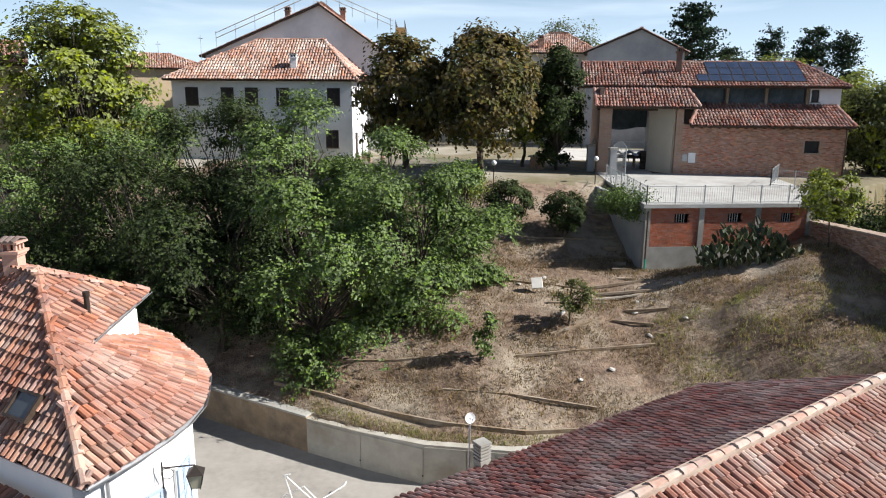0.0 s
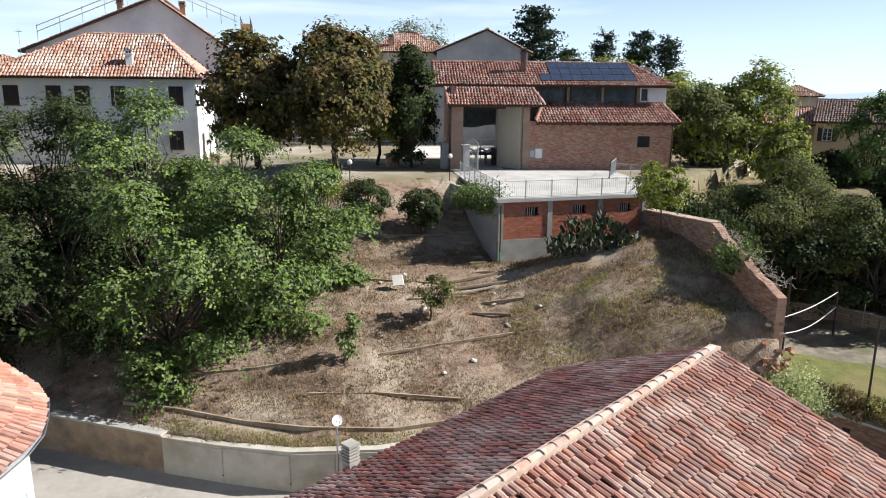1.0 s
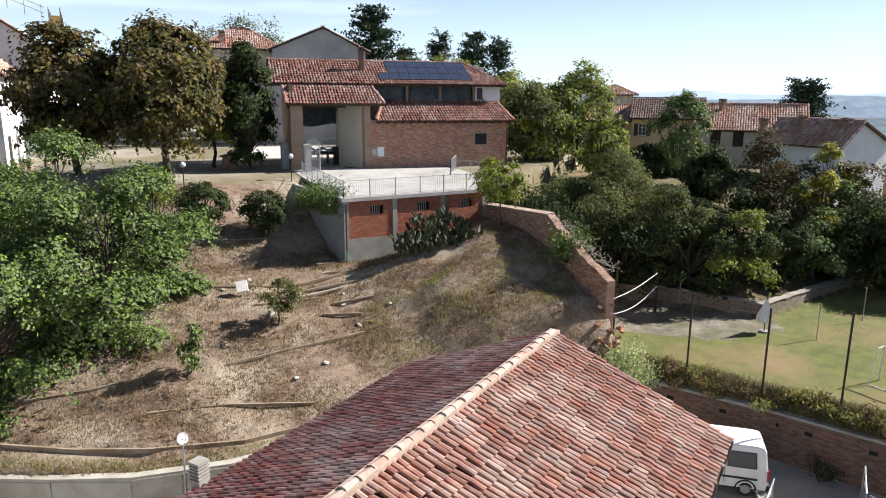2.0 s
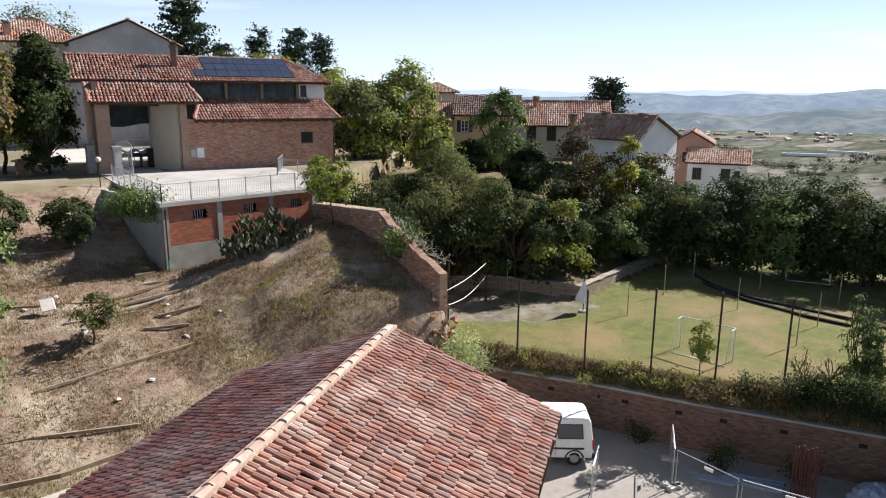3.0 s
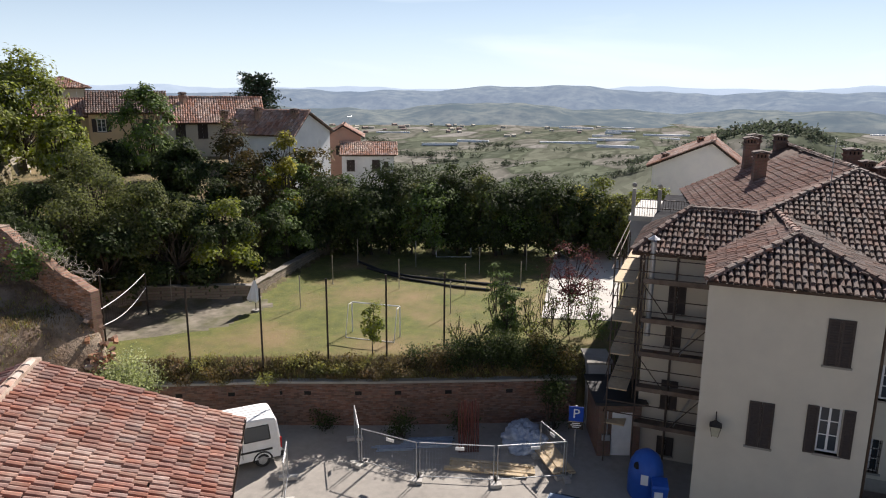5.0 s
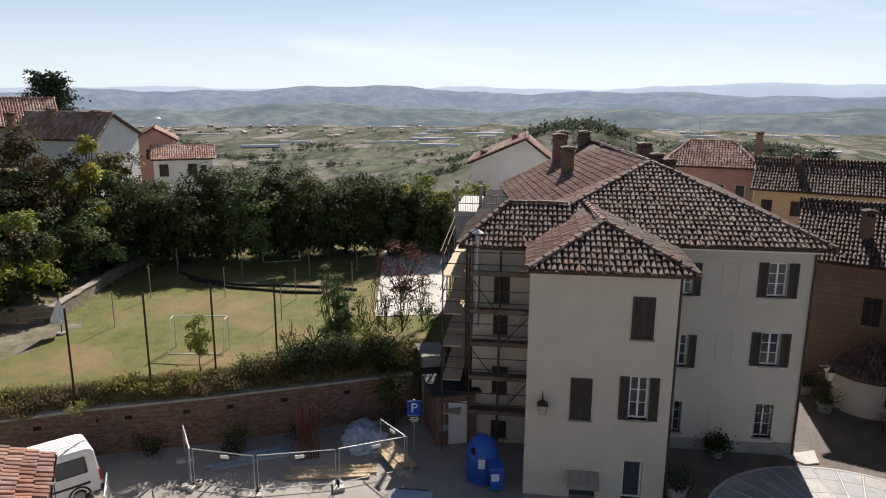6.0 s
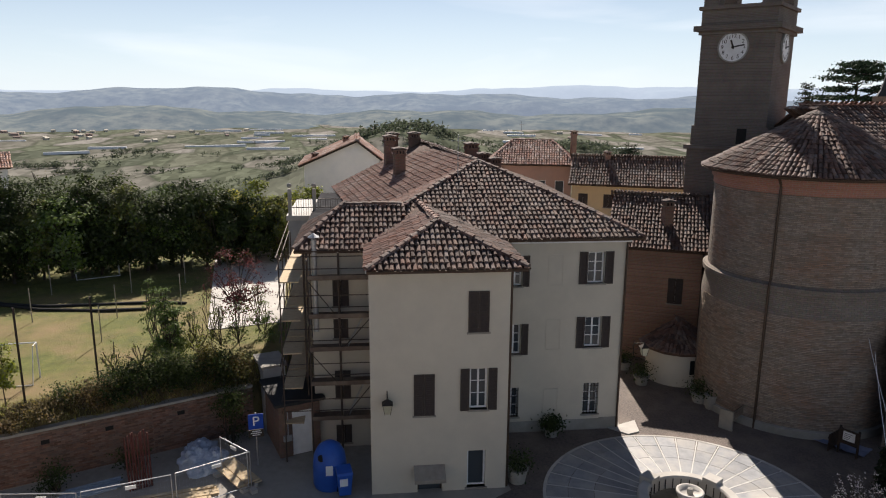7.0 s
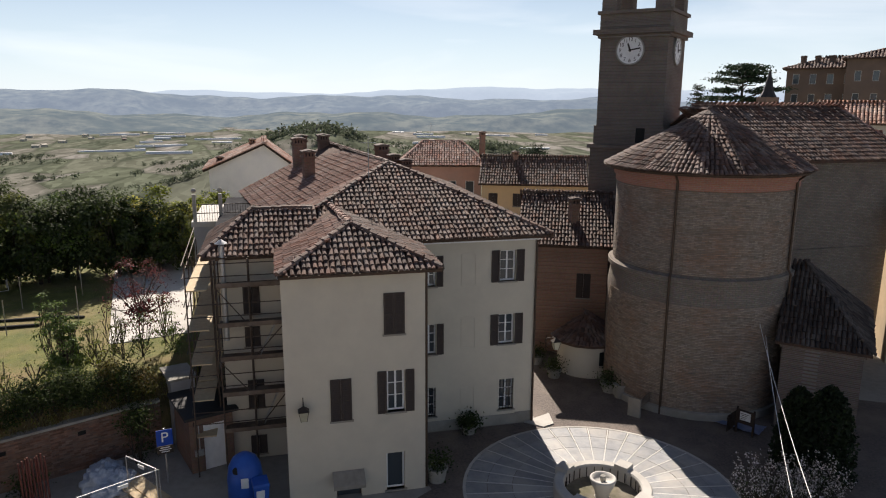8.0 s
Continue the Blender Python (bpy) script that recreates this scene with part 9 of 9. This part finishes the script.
planter(28.2, -8.1, .35, .35, M["concrete"], "leaf_dark", 900, 1, "dark conical shrub in a pot by the wall")
planter(24.6, -5.75, .42, .6, M["concrete"], "leaf_dark", 500, 2, "round concrete planter with a shrub")
planter(31.0, -16.5, .45, .5, M["concrete"], "leaf_dark", 600, 3, "concrete planter with green leaves by the apse")
planter(30.2, -16.7, .35, .75, M["concrete"], "leaf_dark", 100, 4, "tall round concrete litter bin and plants")
planter(33.4, -14.4, .4, .5, M["concrete"], "leaf_dark", 400, 5, "planter with green leaves by the annex")
planter(35.5, -14.2, .4, .5, M["concrete"], "leaf_dark", 400, 6, "planter with green leaves by the annex")


def bench(x, y, turn):
    e = thing("stone_bench", "dark timber bench on stone ends at the foot of the apse", "bench", pose(x, y, 0, 0, 0, turn))
    for k in range(4):
        Geo().box(-.9, .9, -.25 + k * .13, -.14 + k * .13, .42, .46).ob("slat", M["wood_dark2"], e)
    for k in range(3):
        Geo().box(-.9, .9, .28, .32, .55 + k * .14, .66 + k * .14).ob("back_slat", M["wood_dark2"], e)
    for u in (-.95, .85):
        Geo().box(u, u + .12, -.28, .34, 0, .95).ob("end", M["stone"], e)


bench(28.6, -17.0, 128)


def notice_board(x, y, turn):
    e = thing("notice_board", "wooden notice board with a pale sheet", "notice board", face_to(x, y, 0, turn))
    for u in (-.38, .38):
        Geo().box(u - .04, u + .04, -.04, .04, 0, 1.25).ob("post", M["wood_dark"], e)
    Geo().box(-.34, .34, -.03, .03, .5, 1.15).ob("board", M["wood_dark"], e)
    Geo().box(-.24, .24, -.04, -.031, .68, 1.08).ob("sheet", M["white_paint"], e)
    for k in range(4):
        Geo().box(-.2, .02 + .04 * k, -.046, -.041, .74 + k * .08, .76 + k * .08).ob("text_bar", M["iron"], e)


notice_board(25.2, -20.3, 150)
e = thing("low_fence", "low dark picket fence beside the apse", "fence", pose(25.6, -19.7, 0, 0, 0, -60))
for k in range(9):
    Geo().box(k * .14, k * .14 + .07, 0, .03, 0, .8).ob("picket", M["wood_dark"], e)
Geo().box(0, 1.2, .03, .06, .6, .68).ob("rail", M["wood_dark"], e)


def cypress(name, label, x, y, z, h, w, mat, seed, n=2500):
    rnd = np.random.RandomState(seed)
    e = thing(name, label, "tree", pose(x, y, z))
    Geo().rod((0, 0, -.2), (0, 0, h * .9), .06, .02, 6).ob("trunk", M["bark"], e)
    t = rnd.uniform(.03, 1, n)
    r = w / 2 * np.sqrt(np.clip(1 - t ** 2.2, .02, 1)) * rnd.uniform(.5, 1.1, n)
    a = rnd.uniform(0, 6.283, n)
    g = Geo()
    leaves(g, np.column_stack([r * np.cos(a), r * np.sin(a), t * h]), .16, rnd)
    g.ob("crown", mat, e)


M["leaf_yew"] = leaf_surf("black_green_yew", (.016, .026, .012), (.03, .042, .018), .15)
cypress("dark_shrub", "dark upright evergreen beside the chapel wall", 22.2, -20.4, 0, 3.5, 1.7, M["leaf_yew"], 21, 5500)
cypress("dark_shrub", "dark broad evergreen beside the chapel wall", 21.2, -20.9, 0, 3.9, 2.2, M["leaf_yew"], 22, 6500)


def wand_shrub(x, y):
    """Bare upright wands tipped with small pale flowers."""
    rnd = np.random.RandomState(12)
    e = thing("flowering_shrub", "shrub of bare upright wands tipped with pale flowers", "shrub", pose(x, y, 0))
    g, fl, lf = Geo(), Geo(), Geo()
    pts, low = [], []
    for k in range(90):
        a, q = rnd.uniform(0, 6.283), rnd.rand() ** .6
        foot = np.array([math.cos(a) * .35 * q, math.sin(a) * .35 * q, 0])
        tip = np.array([math.cos(a) * 1.35 * q, math.sin(a) * 1.35 * q, rnd.uniform(1.5, 2.7) * (1 - .25 * q)])
        limb(g, foot, tip, .014, .005, rnd, 3, .06)
        t = rnd.uniform(.55, 1.02, (16, 1))
        pts.append(foot + (tip - foot) * t + rnd.normal(0, .03, (16, 3)))
        t = rnd.uniform(.1, .8, (14, 1))
        low.append(foot + (tip - foot) * t + rnd.normal(0, .05, (14, 3)))
    g.ob("stem", M["bark"], e)["kind"] = "stuff"
    leaves(fl, np.concatenate(pts), .075, rnd)
    fl.ob("blossom", M["petal"], e, "small pale flowers")["kind"] = "stuff"
    leaves(lf, np.concatenate(low), .08, rnd)
    lf.ob("foliage", M["leaf_dark"], e)


M["petal"] = leaf_surf("pale_petal", (.68, .62, .58), (.55, .50, .48), .3)
wand_shrub(19.7, -17.0)
wand_shrub(19.2, -18.6)
M["sheet_blue"] = surf("bluish_plastic_sheet", (.20, .24, .36), (.14, .17, .28), 3, rough=.45, bump=.4, bscale=8)
tarp = Geo()
for j in range(9):
    for i in range(13):
        tarp.v.append((i * .32, j * .14 + .05 * math.sin(i * 1.7), .03 + .05 * abs(math.sin(i * 1.3 + j * .9)) + .03 * math.cos(j * 2.1)))
tarp.f = [(j * 13 + i, j * 13 + i + 1, (j + 1) * 13 + i + 1, (j + 1) * 13 + i) for j in range(8) for i in range(12)]
tagged(tarp.ob("ground_sheet", M["sheet_blue"], m=pose(28.0, -18.6, .01, 0, 0, 215), smooth=True), "bluish plastic sheet lying along the foot of the apse", "sheet")

# cables from the apse down to the square
for k, (p, q, sag) in enumerate((((25.4, -20.7, 5.2), (8.0, -9.5, 5.6), .5), ((25.2, -20.9, 4.7), (7.5, -8.6, 5.2), .8))):
    p, q = Vector(p), Vector(q)
    pts = [p + (q - p) * (i / 24) - Vector((0, 0, sag * 4 * (i / 24) * (1 - i / 24))) for i in range(25)]
    cable = Geo().tube([v - p for v in pts], .01, 5).ob("overhead_cable", M["white_paint"], m=Matrix.Translation(p))
    tagged(cable, "pale overhead cable slung from the apse wall", "cable", "overhead cables")


# ---- pitch ----
def dark_post(x, y, h, r=.035, mat="iron", label="dark steel fence post along the pitch", group="fence posts along the pitch"):
    e = Geo().rod((0, 0, -.3), (0, 0, h), r, n=8).ob("fence_post", M[mat], m=pose(x, y, height(x, y)))
    tagged(e, label, "post", group)


for x, y in ((23.32, 21.58), (24.73, 18.66), (26.18, 16.09), (27.53, 13.75), (28.95, 11.43), (23.25, 26.56)):
    dark_post(x, y, 3.92, .045)
for x, y in ((32.17, 21.5), (37.28, 22.4), (42.31, 23.33), (37.95, 18.04), (43.35, 19.29), (38.34, 13.79), (43.45, 14.62), (51.23, 16.38), (49.57, 25.2), (34.53, 13.27), (23.02, 26.55), (30.28, 29.04), (40.44, 10.89), (45.63, 11.93)):
    dark_post(x, y, 1.9, .028, "wood_grey", "thin pale pole on the pitch", "thin poles on the pitch")


def goal(a, b, h=1.6, back=.9):
    a, b = Vector((*a, PITCH)), Vector((*b, PITCH))
    d = b - a
    e = thing("football_goal", "small white tube football goal", "goal", Matrix.Translation(a) @ Matrix.Rotation(math.atan2(d.y, d.x), 4, "Z"), "goals on the pitch")
    w = d.length
    for x in (0, w):
        Geo().rod((x, 0, -.1), (x, 0, h), .035, n=8).ob("post", M["white_paint"], e)
        Geo().tube([(x, 0, h), (x, -back * .5, h), (x, -back, 0)], .02, 6).ob("stay", M["white_paint"], e)
    Geo().rod((0, 0, h), (w, 0, h), .035, n=8).ob("crossbar", M["white_paint"], e)
    Geo().rod((0, -back, .02), (w, -back, .02), .02, n=6).ob("ground_bar", M["white_paint"], e)


goal((29.81, 16.83), (30.09, 14.27))
goal((47.6, 19.5), (48.64, 17.11))
for pts in ([(43.04, 23.64), (41.38, 21.05), (40.75, 18.67), (40.86, 15.04), (41.07, 12.44), (40.65, 10.68)], [(41.58, 22.19), (40.13, 18.67), (39.61, 15.24), (39.72, 12.65)]):
    g = Geo()
    g.tube([(x - pts[0][0], y - pts[0][1], .07) for x, y in pts], .09, 8)
    tagged(g.ob("drain_hose", M["black_rubber"], m=pose(pts[0][0], pts[0][1], PITCH)), "bundle of black plastic hose lying across the pitch", "hose")
court = Geo().slab([(35.7, 8.4, 2.95), (51.8, 11.3, 2.95), (53.5, 6.3, 2.95), (36.8, 4.55, 2.95)][::-1], .1)
tagged(court.ob("pavement_court", M["concrete_pale"]), "pale concrete court beside the pitch", "court", kind="structure")
for k in range(7):
    dark_post(52.1 + .2 * k, 11.2 - .78 * k, 1.0, .03, "zinc", "grey post of the court fence", "court fence posts")


def parasol(x, y):
    e = thing("parasol", "closed greyish-white parasol tied to a post beside the pitch", "parasol", pose(x, y, PITCH))
    Geo().rod((0, 0, 0), (0, 0, 2.1), .03, n=8).ob("pole", M["wood_dark"], e)
    g = Geo()
    n = 14
    for z, r, o in ((1.75, .03, 0), (1.5, .09, .02), (1.1, .2, .06), (.72, .3, .1), (.6, .27, .1)):
        g.v += [(-o + r * (1 + .35 * (k % 2)) * math.cos(6.283 * k / n), r * (1 + .35 * (k % 2)) * math.sin(6.283 * k / n), z + .05 * (k % 3)) for k in range(n)]
    g.f = [(j * n + k, (j + 1) * n + k, (j + 1) * n + (k + 1) % n, j * n + (k + 1) % n) for j in range(4) for k in range(n)]
    g.ob("canopy", M["plaster_white"], e)
    Geo().lathe([(.001, .1), (.22, .1), (.24, 0)], 14).ob("base", M["concrete"], e)


parasol(30.7, 23.45)


def net(a, b):
    a, b = Vector((*a, PITCH)), Vector((*b, PITCH))
    e = thing("court_net", "sagging old net with white tapes between two poles", "net", Matrix.Translation(a))
    d = b - a
    for p in (Vector(), d):
        Geo().rod(p, p + Vector((0, 0, 2.3)), .04, n=8).ob("pole", M["iron"], e)
    for z, sag in ((2.0, .15), (1.2, .35)):
        Geo().tube([d * (k / 10) + Vector((0, 0, z + .35 * k / 10 - sag * math.sin(math.pi * k / 10))) for k in range(11)], .022, 5).ob("tape", M["white_paint"], e)
    g = Geo()
    for k in range(1, 24):
        t = k / 24
        p = d * t
        g.rod(p + Vector((0, 0, 1.2 + .35 * t - .35 * math.sin(math.pi * t))), p + Vector((0, 0, 2.0 + .35 * t - .15 * math.sin(math.pi * t))), .006, n=3)
    g.ob("mesh", M["rust"], e)


net((22.9, 26.4), (27.9, 28.5))


# ---- castle and the far end of the village ----
def castle():
    M["brick_castle"] = surf("castle_brick", (.20, .135, .10), (.16, .11, .085), .5, (.135, .10, .08), .1, bump=.2)
    wn = [(1.2 + 3.1 * k, z, 1.2, 2.0, "plain") for k in range(5) for z in (5.0, 9.0)]
    x, y = at(129.2, 165)
    house("castle_wing", "large brown brick castle wing on the hill", face_to(x, y, 9, 133), 17, 14, 12.3, "hip", M["brick_castle"], M["tile_dark"], {"front": wn}, rise=2.2, over=.8, seed=620, pitch=.6, course=.9, category="castle")
    x, y = at(132.9, 158)
    house("castle_keep", "taller brown brick castle block on the hill", face_to(x, y, 9, 136), 16, 14, 13.8, "hip", M["brick_castle"], M["tile_dark"], {"front": [(1.5 + 3 * k, z, 1.1, 1.9, "plain") for k in range(4) for z in (5.2, 9.4)]}, rise=2.0, over=.8, seed=625, pitch=.6, course=.9, category="castle")
    for k in range(3):
        chimney("chimney", "tall brick chimney on the castle roof", pose(*at(130.2 + k * .9, 168), 22.2), .8, .8, 1.2, M["brick_castle"], group="castle chimneys")


castle()


def umbrella_cedar(x, y, z, h, w, seed):
    """An old cedar: bare forked trunk under flat, separate shelves of needles."""
    rnd = np.random.RandomState(seed)
    e = thing("stone_cedar", "old dark cedar with flat shelves by the castle", "tree", pose(x, y, z))
    g, pts = Geo(), []
    limb(g, (0, 0, -.5), (.3, 0, h * .97), .4, .08, rnd, 6, .25)
    for f, share, n in ((.52, .8, 5), (.62, 1.0, 6), (.72, .9, 6), (.82, .95, 6), (.9, .7, 5), (.97, .45, 5)):
        for j in range(n):
            a = 6.283 * (j + rnd.uniform(-.35, .35)) / n
            reach = w / 2 * share * rnd.uniform(.55, 1.1)
            zz = h * f + rnd.uniform(-.02, .02) * h
            tip = np.array([math.cos(a) * reach, math.sin(a) * reach, zz])
            limb(g, (0, 0, zz - reach * .3), tip, .1, .03, rnd, 4, .2)
            for q, size in ((1.0, .22), (.72, .2)):
                m = 150
                pts.append(tip * np.array([q, q, 1]) + rnd.normal(0, 1, (m, 3)) * np.array([w * size * .42, w * size * .42, .16]))
    g.ob("trunk", M["bark"], e)
    lv = Geo()
    leaves(lv, np.concatenate(pts), .42, rnd, 1.2)
    lv.ob("crown", M["leaf_conifer"], e)


umbrella_cedar(*at(126.4, 125), 6, 14.4, 10.5, 811)
conifer("stone_cedar", "slim dark fir behind the church", *at(123.2, 110), 5, 12.3, 4.5, 812, flat=False, n=2500)
conifer("stone_cedar", "dark fir below the yellow house", *at(111.3, 120), -5, 12.5, 8, 813, flat=False, n=3500)
e = thing("chapel_spire", "small dark slate spire behind the nave", "spire", pose(*at(128.1, 95), 0))
Geo().box(-.9, .9, -.9, .9, 0, 15.2).ob("shaft", M["brick_castle"], e)
M["spire_slate"] = surf("dark_spire_slate", (.035, .035, .036), (.022, .022, .024), 3, rough=.7, bump=.2)
Geo().lathe([(.001, 18.7), (.3, 17.3), (.62, 15.9), (1.0, 15.2), (.9, 15.15)], 8).ob("cone", M["spire_slate"], e, "dark slate cone")
far_house("side_street_house", "beige house along the side street", 137.6, 46, 0, 120, 10, 9, 9, "gable_x", M["plaster_beige"], M["tile"], {"front": [(1, 5.5, .9, 1.5, "shut"), (1, 2, .9, 1.6, "shut")]}, rise=2.2, seed=630)
far_house("castle_street_house", "long low house in front of the castle", 131.5, 90, 3, 133, 16, 8, 9.6, "gable_x", M["plaster_cream"], M["tile_pale"], {}, rise=2.0, seed=633, pitch=.4, course=.6)


# ---- far country: woods, hedgerows, greenhouses, farmhouses ----
def far_wood(name, label, spots, mat, seed):
    """Tree clumps in the valley, as many leaf-sprays."""
    rnd = np.random.RandomState(seed)
    g = Geo()
    for a, r, w, d, h, n in spots:
        az_, rr = a + rnd.normal(0, .5, n) * w, r + rnd.normal(0, .5, n) * d
        x, y = rr * np.sin(np.radians(az_)), rr * np.cos(np.radians(az_))
        z = land(x, y)[0]
        for px, py, pz in zip(x, y, z):
            hh = h * rnd.uniform(.6, 1.3)
            pts = rnd.normal(0, 1, (30, 3)) * np.array([hh * .26, hh * .26, hh * .16]) + np.array([px, py, pz + hh * .5])
            leaves(g, pts, hh * .3, rnd)
    return tagged(g.ob(name, mat), label, "woods", kind="stuff")


# Muted far tones: the haze of the distance is put into these colours.
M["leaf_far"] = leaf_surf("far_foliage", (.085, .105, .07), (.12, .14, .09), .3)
M["plaster_far"] = surf("hazed_roof_clay", (.34, .25, .21), (.28, .21, .18), .3)
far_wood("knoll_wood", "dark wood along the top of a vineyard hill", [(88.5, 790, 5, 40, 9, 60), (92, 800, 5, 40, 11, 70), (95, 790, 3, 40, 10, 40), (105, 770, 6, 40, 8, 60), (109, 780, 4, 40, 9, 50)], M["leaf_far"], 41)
spots = []
rr_ = random.Random(8)
for k in range(64):
    r = 240 + 1250 * (k / 64) ** 1.3
    spots.append((rr_.uniform(52, 112), r, rr_.uniform(1.0, 6), rr_.uniform(3, 16), rr_.uniform(5, 9), rr_.randint(16, 40)))
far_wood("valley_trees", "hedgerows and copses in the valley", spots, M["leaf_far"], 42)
for k in range(26):
    a, r = rr_.uniform(52, 112), rr_.uniform(1250, 1950)
    w = rr_.uniform(30, 110)
    x, y = at(a, r)
    g = Geo().add([(-w / 2, -5, 0), (w / 2, -5, 0), (w / 2, 5, 0), (-w / 2, 5, 0), (-w / 2, -3, 4), (w / 2, -3, 4), (w / 2, 3, 4), (-w / 2, 3, 4)], [(0, 1, 5, 4), (1, 2, 6, 5), (2, 3, 7, 6), (3, 0, 4, 7), (4, 5, 6, 7)])
    tagged(g.ob("greenhouse", M["white_paint"], m=face_to(x, y, -80.2, a + rr_.uniform(-15, 15))), "long white greenhouse tunnel on the valley floor", "greenhouse", "greenhouses in the valley")
for k in range(60):
    a, r = rr_.gauss(64, 7) if k < 40 else rr_.uniform(50, 112), rr_.uniform(1500, 2000)
    x, y = at(a, r)
    s = rr_.uniform(4, 8)
    g = Geo().box(-s, s, -4, 4, 0, 5).add([(-s, -4.5, 5), (s, -4.5, 5), (s, 4.5, 5), (-s, 4.5, 5), (-s, 0, 7), (s, 0, 7)], [(0, 1, 5, 4), (2, 3, 4, 5), (1, 2, 5), (3, 0, 4)])
    tagged(g.ob("farmhouse", M["plaster_cream" if k % 3 else "plaster_far"], m=face_to(x, y, -80.5, a + rr_.uniform(-40, 40))), "tiny pale house of the far village", "house", "houses in the valley")
